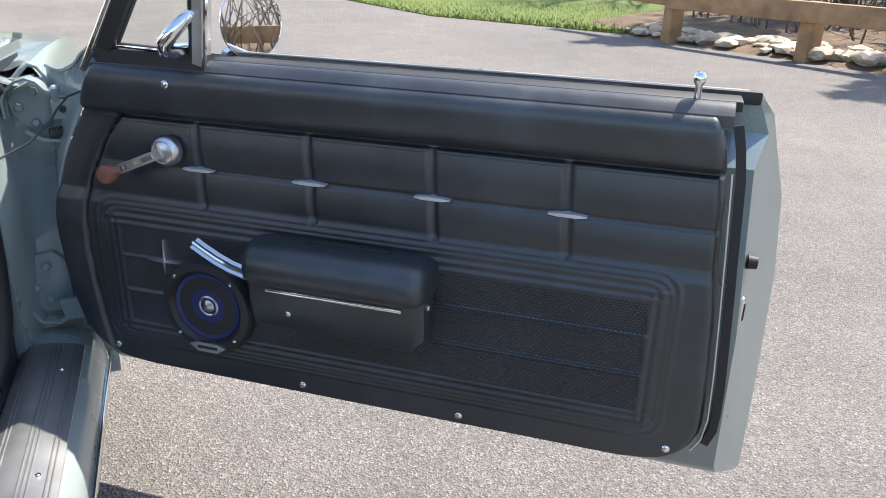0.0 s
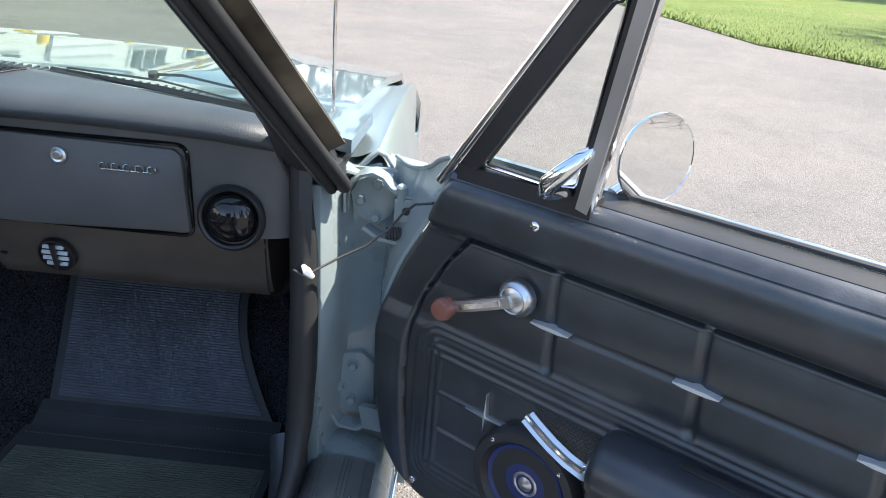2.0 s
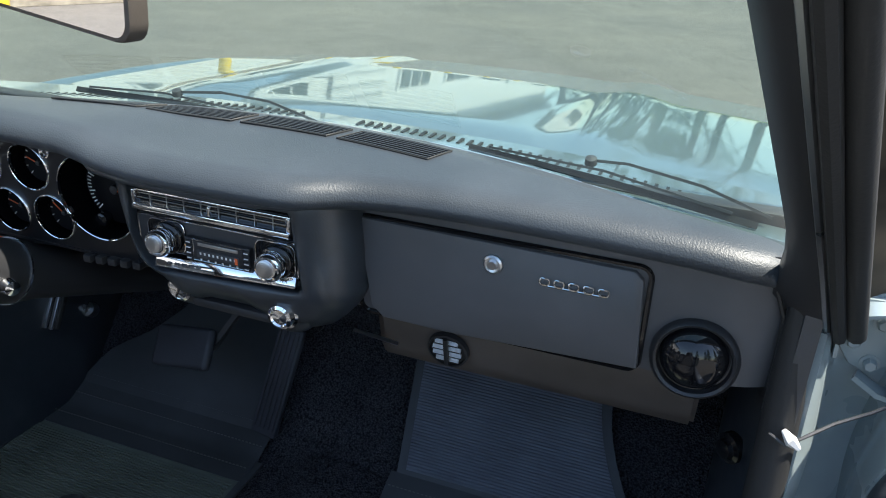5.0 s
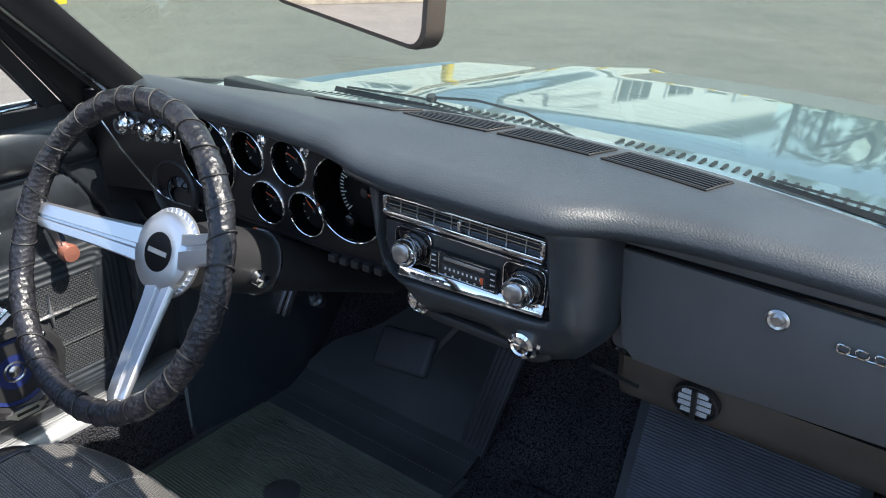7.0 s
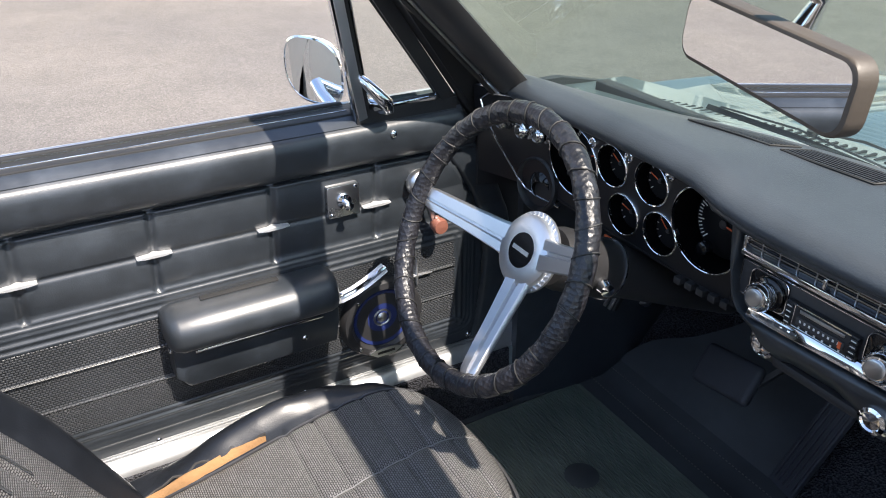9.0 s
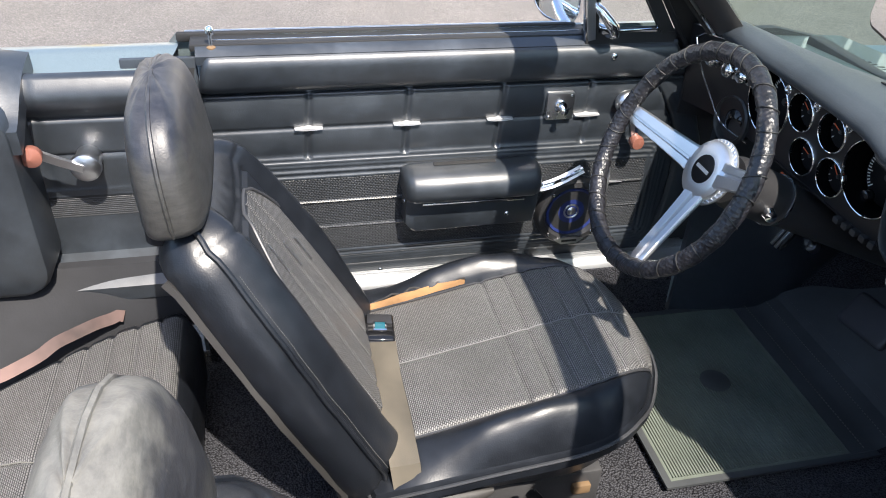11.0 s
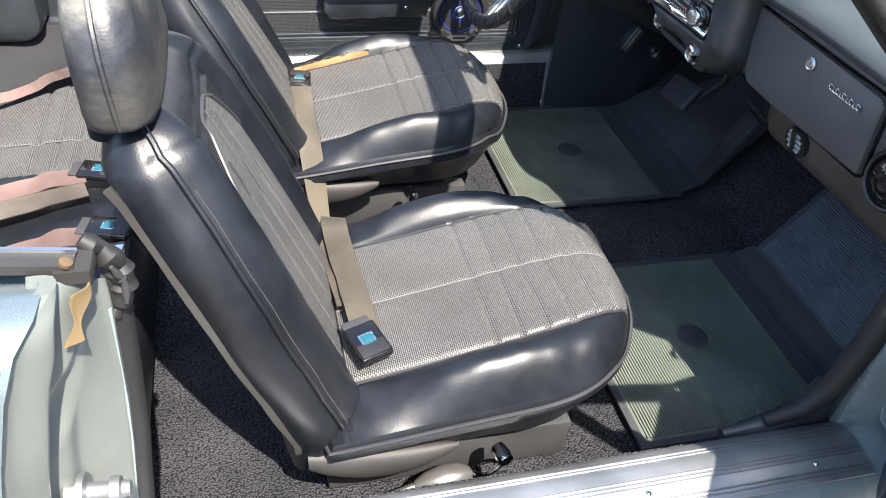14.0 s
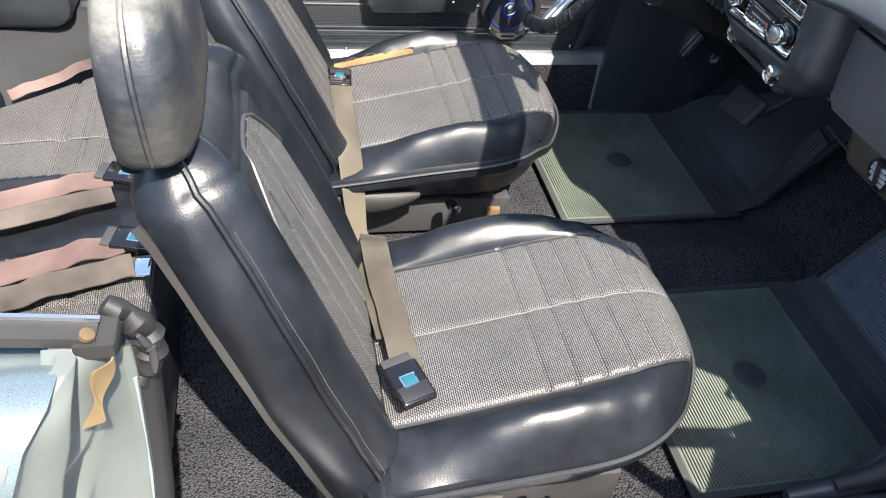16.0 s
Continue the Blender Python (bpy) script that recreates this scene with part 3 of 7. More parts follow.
# white workshop building along the yard
def workshop(m, length, label):
    w = thing("workshop_building", label, "building", m=m)
    part("wall", box((0, 3.0, 2.0), (length, 6.0, 4.0), 0.02), WHITE, w)
    part("plinth", box((0, -0.02, 0.15), (length, 0.06, 0.3), 0.01), STONE, w)
    part("roof", box((0, 3.0, 4.1), (length + 0.6, 6.6, 0.22), 0.03), STEEL_DARK, w)
    n = int(length / 2.9)
    for i in range(n):
        x = -length / 2 + (i + 0.5) * length / n
        if i % 4 == 0:
            d = part("roller_door", box((x, -0.03, 1.4), (2.4, 0.08, 2.8), 0.01), ALU, w)
            for k in range(7):
                part("slat", box((x, -0.085, 0.25 + 0.38 * k), (2.35, 0.03, 0.33), 0.01), WHITE, d)
        else:
            f = part("window_frame", box((x, -0.03, 1.9), (1.9, 0.08, 1.05), 0.01), WHITE, w)
            for k in range(3):
                part("pane", box((x - 0.60 + 0.60 * k, -0.08, 1.9), (0.50, 0.02, 0.85), 0.0), GLOSS_BLACK, f)
    return w


workshop(pose(-7.4, 11.5, 0, 0, 0, 86), 41, "long white workshop with roller doors and dark windows")
for i in range(12):
    y = -7.5 + 3.0 * i
    single("bollard", turned((-7.45 + 0.07 * (y - 1.5), y, 0), (0, 0, 1), [(0, 0.10), (1.0, 0.10), (1.06, 0.08), (1.1, 0)], 16), YELLOW, "yellow painted steel bollard before the workshop", "bollard", "yellow bollards")

# ---- car body ----
CX = 0.02
car = thing("convertible_car", "pale blue vintage convertible body with its top folded", "car", m=pose(CX, 0, 0))

# floor pan with carpet, toe board and firewall
FLOOR_LINE = [(-0.30, 0.135), (1.28, 0.128), (1.345, 0.145), (1.43, 0.225), (1.55, 0.34), (1.56, 0.66)]


def floor_pt(u, v):
    x = -0.70 + 1.40 * u
    k = v * (len(FLOOR_LINE) - 1)
    i = min(int(k), len(FLOOR_LINE) - 2)
    f = k - i
    y = FLOOR_LINE[i][0] * (1 - f) + FLOOR_LINE[i + 1][0] * f
    z = FLOOR_LINE[i][1] * (1 - f) + FLOOR_LINE[i + 1][1] * f
    hump = 0.045 * math.exp(-(x / 0.085) ** 4)
    return (x, y, z + hump * max(0, 1 - i / 3))


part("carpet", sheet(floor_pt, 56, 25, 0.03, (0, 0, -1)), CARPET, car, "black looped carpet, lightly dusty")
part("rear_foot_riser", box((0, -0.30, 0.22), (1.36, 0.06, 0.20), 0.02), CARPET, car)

HALF = [(-1.95, 0.74), (-1.5, 0.82), (-0.9, 0.865), (0, 0.875), (1.2, 0.87), (1.9, 0.85), (2.35, 0.80), (2.6, 0.70)]


def body_section(y, crest, inner_x, deck):
    w = lerp(HALF, y)
    cr = lerp(crest, y)
    dk = lerp(deck, y)
    ix = lerp(inner_x, y)
    if y > 1.0:
        xc = lerp([(1.17, 0.746), (1.44, 0.738), (1.88, 0.727), (2.4, 0.700), (2.6, 0.672)], y)
        e = lerp([(1.2, 0.062), (1.45, 0.053), (1.7, 0.040), (2.0, 0.027), (2.6, 0.020)], y)
        b = xc + e + 0.012
        return [(b - 0.06, 0.19), (b - 0.03, 0.24), (b - 0.010, 0.40), (b - 0.004, 0.52), (b - 0.008, 0.60), (xc + 0.85 * e, cr - 0.130), (xc + 0.64 * e, cr - 0.072), (xc + 0.44 * e, cr - 0.034), (xc + 0.22 * e, cr - 0.010), (xc + 0.004, cr - 0.001), (xc - 0.006, cr - 0.002), (xc - 0.024, cr - 0.010), (xc - 0.05, cr - 0.014), (ix, dk)]
    half = [(w - 0.06, 0.19), (w - 0.03, 0.24), (w - 0.005, 0.40), (w, 0.54), (w - 0.012, 0.62), (w - 0.030, cr - 0.125), (w - 0.046, cr - 0.058), (w - 0.062, cr - 0.020), (w - 0.085, cr - 0.003), (w - 0.110, cr), (w - 0.126, cr - 0.004), (w - 0.155, cr - 0.022), (w - 0.20, cr - 0.034), (ix, dk)]
    return half


FRONT_CREST = [(1.12, 0.788), (1.25, 0.787), (1.5, 0.778), (1.75, 0.762), (2.0, 0.738), (2.4, 0.660), (2.6, 0.57)]
FRONT_DECK = [(1.12, 0.775), (1.5, 0.779), (2.0, 0.740), (2.4, 0.68), (2.6, 0.57)]
REAR_CREST = [(-1.95, 0.66), (-1.5, 0.76), (-0.9, 0.815), (0, 0.815)]
for sg, nm in ((1, "front_fender"), (-1, "front_fender")):
    loops = []
    for i in range(22):
        y = 1.200 + 1.400 * i / 21
        loops.append([(sg * x, y, z) for x, z in body_section(y, FRONT_CREST, [(1.1, 0.60), (2.6, 0.5)], FRONT_DECK)])
    fb = rings(bmesh.new(), loops, closed=False, caps=False)
    bmesh.ops.solidify(fb, geom=fb.faces[:], thickness=0.012)
    part(nm, fb, PAINT_HAZY, car)
Y_OUT = [(0.19, -0.060), (0.40, -0.072), (0.54, -0.070), (0.62, -0.062), (0.69, -0.050), (0.757, -0.034), (0.795, -0.020), (0.815, -0.002)]
for sg in (1, -1):
    loops = []
    for i in range(23):
        y = 0.0 if i == 0 else -0.10 - 1.85 * (i - 1) / 21
        loops.append([(sg * x, y if i else smooth(Y_OUT, z), z) for x, z in body_section(y, REAR_CREST, [(-1.95, 0.5), (-1.0, 0.66), (0, 0.70)], [(-1.95, 0.6), (-1.5, 0.72), (0, 0.80)])])
    fb = rings(bmesh.new(), loops, closed=False, caps=False)
    bmesh.ops.solidify(fb, geom=fb.faces[:], thickness=0.012)
    part("quarter_panel", fb, PAINT_HAZY, car)


def hood_pt(u, v):
    x = -0.665 + 1.33 * u
    y = 1.33 + 1.25 * v
    dk = lerp(FRONT_DECK, y)
    crown = 0.030 * (1 - (x / 0.68) ** 2) + 0.016 * groove(abs(x), 0.36, 0.10) * (1 - 0.4 * v)
    return (x, y, dk + 0.004 + crown)


part("hood", sheet(hood_pt, 60, 40, 0.02, (0, 0, -1)), PAINT, car, "glossy pale blue hood with two soft creases")
part("nose_panel", sheet(lambda u, v: ((-0.675 + 1.35 * u), 2.56 + 0.05 * math.sin(v * 3.14), 0.62 - 0.42 * v), 20, 10, 0.02, (0, -1, 0)), PAINT, car)
part("rear_deck", sheet(lambda u, v: (-0.68 + 1.36 * u, -1.15 - 0.82 * v, lerp([(0, 0.80), (0.6, 0.755), (1, 0.64)], v) + 0.02 * (1 - (2 * u - 1) ** 2)), 30, 16, 0.02, (0, 0, -1)), PAINT, car)
part("tail_panel", sheet(lambda u, v: (-0.72 + 1.44 * u, -1.95 - 0.04 * math.sin(v * 3.14), 0.64 - 0.42 * v), 20, 10, 0.02, (0, 1, 0)), PAINT, car)
for sg in (1, -1):
    for y, wx in ((2.02, 0.555), (-0.77, 0.66)):
        wh = part("wheel", turned((sg * wx, y, 0.31), (sg, 0, 0), [(0, 0.20), (0.0, 0.305), (0.03, 0.315), (0.15, 0.315), (0.18, 0.30), (0.175, 0.19), (0.15, 0.18)], 36), RUBBER, car)
        part("wheel_disc", turned((sg * (wx + 0.14), y, 0.31), (sg, 0, 0), [(0, 0.19), (0.02, 0.185), (0.03, 0.12), (0.045, 0.06), (0.05, 0)], 30), CHROME, wh)
# underside
part("underbody", box((0, 0.35, 0.085), (1.46, 4.3, 0.03), 0.01), STEEL_DARK, car)

# cowl between hood and windshield, with slots
part("cowl", sheet(lambda u, v: (-0.72 + 1.44 * u, 1.345 - (0.115 + 0.10 * (2 * u - 1) ** 2) * v, 0.811 + 0.029 * (1 - (2 * u - 1) ** 2) + 0.010 * v), 40, 6, 0.02, (0, 0, -1)), PAINT, car)
# unseen panels added under the pad to stop sun leaking onto the floor
part("cowl_sun_block", box((0, 1.235, 0.785), (1.42, 0.27, 0.02), 0.004), PLASTIC, car)
part("pad_edge_sun_block", box((0, 1.225, 0.815), (1.30, 0.03, 0.05), 0.004), PLASTIC, car)
for i in range(84):
    x = -0.60 + 1.20 * i / 83
    if abs(x) < 0.05:
        continue
    yy = 1.308 - 0.070 * (x / 0.6) ** 2
    part("cowl_slot", box((x, yy, 0.8438 - 0.0205 * (x / 0.6) ** 2), (0.0044, 0.024, 0.004), 0), RUBBER, car)

# sills
for sg in (1, -1):
    sec = [(0.672, 0.16), (0.672, 0.280), (0.686, 0.301), (0.720, 0.308), (0.775, 0.298), (0.792, 0.288), (0.803, 0.266), (0.810, 0.235), (0.800, 0.19), (0.75, 0.16)]
    part("sill", rings(bmesh.new(), [[(sg * x, y, z) for x, z in sec] for y in (-0.03, 1.17)]), PAINT_DULL, car)
    pl_ = [(0.674, 0.285), (0.682, 0.303), (0.690, 0.3085), (0.720, 0.3135), (0.765, 0.307), (0.784, 0.3005), (0.784, 0.297), (0.720, 0.309), (0.690, 0.3035)]
    sp = part("sill_plate", rings(bmesh.new(), [[(sg * x, y, z) for x, z in pl_] for y in (0.03, 1.095)]), ALU, car, "scuffed ribbed aluminium sill plate")
    for x in (0.698, 0.704, 0.734, 0.740, 0.746, 0.768, 0.774):
        zz = lerp([(0.690, 0.3085), (0.720, 0.3135), (0.765, 0.307), (0.784, 0.3005)], x)
        part("sill_rib", box((sg * x, 0.5625, zz), (0.0030, 1.055, 0.003), 0.001), ALU, sp)
    for y in (0.10, 0.43, 0.71, 1.0):
        screw((sg * 0.756, y, 0.3085), (0, 0, 1), sp, 0.0045)
    bd = part("badge", turned((sg * 0.756, 0.55, 0.3075), (0, 0, 1), [(0, 0.024), (0.002, 0.024), (0.003, 0.021), (0.003, 0)], 28), GLOSS_BLACK, sp, "oval black and silver badge")
    bd.scale = (0.62, 1, 1)
    bd.location = (sg * 0.756 * 0.38, 0, 0)
    for i in range(3):
        part("badge_bar", box((sg * (0.748 + 0.008 * i), 0.55, 0.3112), (0.004, 0.028 - 0.006 * (i == 2), 0.001), 0), CHROME, bd)
    part("sill_carpet", sheet(lambda u, v: (sg * (0.668 - 0.010 * (1 - v) + 0.002 * noise.noise(Vector((u * 30, v * 6, sg)))), -0.02 + 1.08 * u, 0.135 + 0.150 * v), 60, 6, 0.006, (sg, 0, 0)), CARPET, car)
    part("rocker_trim", box((sg * 0.812, 0.55, 0.222), (0.008, 1.30, 0.020), 0.003), CHROME, car)

# hinge pillars, kick panels
for sg in (1, -1):
    sec = [(0.655, 1.105), (0.672, 1.090), (0.690, 1.085), (0.700, 1.105), (0.705, 1.150), (0.718, 1.185), (0.745, 1.195), (0.80, 1.200), (0.826, 1.200), (0.826, 1.24), (0.655, 1.34)]

    def pillar_ring(z):
        out = []
        for x, y in sec:
            k = max(0.0, 1 - abs(x - 0.775) / 0.055)
            y += k * (0.016 * math.sin((z - 0.2) * 21) + 0.012 * noise.noise(Vector((x * 14, z * 11, sg))))
            out.append((sg * (x - 0.02 * max(0, (z - 0.6)) + 0.006 * math.sin(z * 13) * (0.69 < x < 0.73)), y, z))
        return out
    part("hinge_pillar", rings(bmesh.new(), [pillar_ring(0.18 + 0.585 * i / 32) for i in range(33)]), PAINT_DULL, car, "pale blue hinge pillar with a pressed recess", sharp=55)
    part("kick_panel", sheet(lambda u, v: (sg * (0.650 - 0.022 * math.sin(3.14 * u) + 0.010 * (1 - u) ** 4), 1.072 + 0.45 * u, 0.14 + (0.66 - 0.17 * u) * v), 20, 8, 0.018, (sg, 0, 0)), VINYL, car, "moulded black kick panel")
    if sg > 0:
        part("sill_toe", tube([(sg * 0.640, 1.10, 0.330), (sg * 0.650, 1.06, 0.300), (sg * 0.655, 1.00, 0.285), (sg * 0.655, 0.90, 0.275)], [0.030, 0.028, 0.022, 0.010], 12), VINYL, car)
    seal = [(0.656, 1.088, 0.80), (0.660, 1.088, 0.74), (0.664, 1.088, 0.68), (0.667, 1.084, 0.58), (0.667, 1.078, 0.48), (0.665, 1.066, 0.39), (0.664, 1.03, 0.325), (0.660, 0.97, 0.300)]
    if sg > 0:
        part("weatherstrip", tube([(sg * x, y, z) for x, y, z in seal], [0.012, 0.016, 0.020, 0.021, 0.021, 0.020, 0.016, 0.011], 12), RUBBER, car, "black rubber door seal")
    ret = [(0.735, 0.24), (0.780, 0.24), (0.802, 0.40), (0.808, 0.52), (0.804, 0.60), (0.792, 0.655), (0.778, 0.712), (0.767, 0.748), (0.755, 0.770), (0.735, 0.765)]
    part("fender_return", slab([(sg * a, b_) for a, b_ in ret], 1.206, 1.203), PAINT_DULL, car, "painted inner return of the fender edge")
    rl = [(0.690, 0.766), (0.702, 0.757), (0.714, 0.754), (0.726, 0.764), (0.738, 0.778), (0.749, 0.787), (0.762, 0.782), (0.772, 0.766), (0.780, 0.735), (0.787, 0.70)]
    part("return_lip", tube([(sg * a, 1.200 + 0.003 * math.sin(60 * a), b_) for a, b_ in rl], [0.004, 0.006, 0.006, 0.005, 0.005, 0.005, 0.004, 0.003, 0.003, 0.003], 10), PAINT_DULL, car, "uneven rolled rear edge of the fender")

    def corner(u, v):
        x = 0.60 + 0.135 * u
        return (sg * x, 1.090 + 0.10 * u * u + (0.28 - 0.12 * u) * v, 0.790 - 0.034 * u * u + 0.004 * math.exp(-((u - 0.55) / 0.16) ** 2) * (1 - v) + 0.003 * noise.noise(Vector((u * 7, v * 7, sg))))
    part("cowl_corner", sheet(corner, 20, 14, 0.004, (0, 0, -1)), PAINT_DULL, car, "painted corner at the foot of the windshield pillar")


def plate(poly, y0, y1, label=""):
    return part("hinge", slab(poly, y0, y1, bev=0.003), PAINT_DULL, car, label)


up = plate([(0.714, 0.729), (0.726, 0.749), (0.749, 0.762), (0.776, 0.759), (0.790, 0.732), (0.776, 0.697), (0.756, 0.679), (0.732, 0.687), (0.718, 0.707)], 1.196, 1.176, "painted steel upper door hinge with bolts")
low = plate([(0.700, 0.435), (0.716, 0.452), (0.742, 0.455), (0.764, 0.436), (0.766, 0.360), (0.750, 0.338), (0.718, 0.336), (0.702, 0.356)], 1.196, 1.176, "painted steel lower door hinge with bolts")
for hg, spots in ((up, ((0.755, 0.746), (0.730, 0.719), (0.753, 0.693))), (low, ((0.729, 0.430), (0.708, 0.389), (0.728, 0.364)))):
    for x, z in spots:
        part("washer", turned((x, 1.177, z), (0, -1, 0), [(0, 0.011), (0.002, 0.011), (0.002, 0)], 18), PAINT_DULL, hg)
        part("bolt", turned((x, 1.175, z), (0, -1, 0), [(0, 0.0078), (0.006, 0.0078), (0.008, 0.006), (0.008, 0)], 6), PAINT_DULL, hg)
part("hinge_box", box((0.806, 1.152, 0.722), (0.044, 0.036, 0.036), 0.003), PAINT_DULL, up)
part("hinge_hole", turned((0.802, 1.1335, 0.722), (0, -1, 0), [(-0.004, 0.006), (0.001, 0.006), (0.001, 0)], 16), RUBBER, up)
part("hinge_flange", tube([(0.711, 1.165, 0.706), (0.710, 1.165, 0.734), (0.717, 1.163, 0.752), (0.734, 1.160, 0.766), (0.752, 1.158, 0.771), (0.767, 1.156, 0.764), (0.779, 1.153, 0.751), (0.794, 1.150, 0.744), (0.820, 1.148, 0.743)], 0, flat=(0.004, 0.034, (0, 1, 0))), PAINT_DULL, up)
part("hinge_foot", tube([(0.740, 1.168, 0.680), (0.765, 1.160, 0.668), (0.812, 1.155, 0.664)], 0, flat=(0.006, 0.024, (0, 1, 0))), PAINT_DULL, up)
part("low_flange", tube([(0.698, 1.165, 0.350), (0.714, 1.160, 0.330), (0.742, 1.158, 0.327), (0.768, 1.155, 0.345), (0.784, 1.150, 0.368)], 0, flat=(0.006, 0.030, (0, 1, 0))), PAINT_DULL, low)
part("hinge_pin", turned((0.794, 1.138, 0.748), (0, -0.2, 1), [(-0.012, 0.008), (0.010, 0.008), (0.013, 0.005), (0.013, 0)], 14), PAINT_DULL, up)
part("hinge_knuckle", tube([(0.752, 1.15, 0.352), (0.786, 1.13, 0.362), (0.80, 1.11, 0.39)], 0, flat=(0.014, 0.04, (0, 0, 1))), PAINT_DULL, low)
spring = [(0.773 + 0.0006 * k, 1.150 - 0.00015 * k, 0.6785 + 0.00012 * k) for k in range(72)]
spring = [(x, y + 0.0085 * math.cos(k * 0.9), z + 0.0085 * math.sin(k * 0.9)) for k, (x, y, z) in enumerate(spring)]
part("hinge_spring", tube(spring, 0.0020, 6), STEEL_DARK, car, "coiled hinge spring")
part("courtesy_switch", turned((0.636, 1.165, 0.545), (-0.75, -0.66, 0), [(0, 0.020), (0.012, 0.020), (0.014, 0.014), (0.02, 0.012), (0.022, 0)], 20), GLOSS_BLACK, car)
part("loose_wire", tube([(0.655, 1.066, 0.644), (0.672, 1.056, 0.640), (0.695, 1.070, 0.652), (0.717, 1.085, 0.662), (0.75, 1.098, 0.677), (0.782, 1.10, 0.705), (0.800, 1.095, 0.732), (0.818, 1.085, 0.752), (0.843, 1.06, 0.765)], 0.0020, 6), STEEL_DARK, car)
part("wire_tape", tube([(0.668, 1.066, 0.652), (0.676, 1.055, 0.648), (0.685, 1.056, 0.640)], [0.003, 0.007, 0.003], 6), WHITE, car)

# rear door jamb with striker, passenger side
Y_IN = [(0.27, -0.008), (0.30, -0.005), (0.39, 0.004), (0.48, 0.014), (0.55, 0.021), (0.61, 0.026), (0.67, 0.030), (0.74, 0.034), (0.81, 0.034)]
Y_BED = [(0.27, -0.050), (0.40, -0.040), (0.50, -0.030), (0.587, -0.022), (0.64, -0.014), (0.70, 0.000), (0.74, 0.008), (0.81, 0.014)]
Y_LIP = [(0.27, -0.070), (0.42, -0.060), (0.495, -0.053), (0.575, -0.042), (0.66, -0.029), (0.725, -0.016), (0.765, -0.004), (0.81, 0.004)]
X_OUT = [(0.27, 0.84), (0.40, 0.868), (0.54, 0.873), (0.62, 0.860), (0.69, 0.843), (0.757, 0.826), (0.795, 0.810), (0.815, 0.765)]


def jamb(u, v):
    z = 0.27 + lerp([(0, 0.505), (0.3, 0.535), (0.55, 0.545), (1, 0.543)], u) * v
    x0, x1 = 0.700, smooth(X_OUT, z)
    yi, yb, yl, yo = smooth(Y_IN, z), smooth(Y_BED, z), smooth(Y_LIP, z), smooth(Y_OUT, z)
    y = smooth([(0, yi + 0.003), (0.05, yi + 0.003), (0.09, yi - 0.004), (0.28, yb + 0.006), (0.40, yb - 0.004), (0.52, yl - 0.008), (0.60, yl), (0.70, yl + 0.004), (0.86, yo + 0.008), (0.96, yo - 0.001), (1, yo - 0.006)], u)
    y -= 0.020 * groove(u, 0.40, 0.13) * groove(z, 0.672 + 0.25 * (0.40 - u), 0.050)
    return (x0 + (x1 - x0) * u, y + 0.0012 * noise.noise(Vector((u * 5, v * 9, 1))), z)


part("door_jamb", sheet(jamb, 90, 90, 0.014, (0, -1, 0)), PAINT_JAMB, car, "scuffed painted door jamb")
part("jamb_seal", tube([(0.690, 0.034, 0.775), (0.682, 0.032, 0.72), (0.680, 0.028, 0.66), (0.679, 0.023, 0.59), (0.679, 0.019, 0.52), (0.679, 0.011, 0.45), (0.679, 0.001, 0.35), (0.679, -0.007, 0.27)], [0.014, 0.019, 0.020, 0.0205, 0.020, 0.020, 0.020, 0.020], 14), RUBBER, car, "wide black rubber jamb seal")
part("jamb_flange", tube([(0.703, 0.035, 0.742), (0.703, 0.032, 0.68), (0.703, 0.028, 0.60), (0.703, 0.022, 0.53), (0.703, 0.012, 0.44), (0.703, 0.002, 0.35), (0.703, -0.005, 0.28)], 0, flat=(0.004, 0.012, (1, 0, 0))), PAINT_DULL, car)
part("jamb_trim", tube([(0.722, 0.020, 0.814), (0.722, 0.0, 0.817), (0.718, -0.06, 0.820), (0.708, -0.15, 0.822), (0.698, -0.28, 0.822)], 0, flat=(0.022, 0.010, (0, 0, 1))), SHELL, car, "worn grey-brown top trim strip")
part("trim_bead", tube([(0.712, 0.022, 0.820), (0.712, 0.0, 0.823), (0.707, -0.06, 0.826), (0.69, -0.2, 0.828)], 0.003, 6), BRUSHED, car)
part("trim_drop", slab([(0.700, 0.790), (0.724, 0.792), (0.737, 0.802), (0.737, 0.816), (0.700, 0.814)], 0.004, 0.034, bev=0.004), SHELL, car)
part("trim_bolt", turned((0.730, 0.014, 0.820), (0.1, 0.5, 1), [(0, 0.006), (0.004, 0.006), (0.005, 0.003), (0.005, 0)], 10), RUST, car)
crumple = [Vector((0.694 + 0.010 * noise.noise(Vector((k * 0.9, 1, 0))), smooth([(0, 0.022), (0.2, 0.042), (0.5, 0.050), (0.8, 0.046), (1, 0.034)], k / 14), 0.818 - 0.092 * k / 14)) for k in range(15)]
part("corner_seal", tube(crumple, [0.0085 + 0.0025 * math.sin(k * 2.3) + 0.004 * math.sin(3.14 * k / 14) for k in range(15)], 14), RUBBER, car, "cracked rubber corner seal")
part("seal_tatter", tube([p + Vector((0.015, 0.004, -0.006 * math.sin(i))) for i, p in enumerate(crumple[3:11])], [0.002, 0.004, 0.003, 0.005, 0.003, 0.004, 0.004, 0.002], 10), STEEL_DARK, car, "torn edge of the corner seal")
part("striker", turned((0.775, -0.036, 0.548), (0.05, 1, 0), [(0, 0.012), (0.013, 0.012), (0.013, 0.021), (0.020, 0.021), (0.022, 0.010), (0.042, 0.009), (0.044, 0.014), (0.054, 0.014), (0.056, 0.009), (0.064, 0.008), (0.065, 0)], 22), ALU, car, "worn zinc latch striker pin")
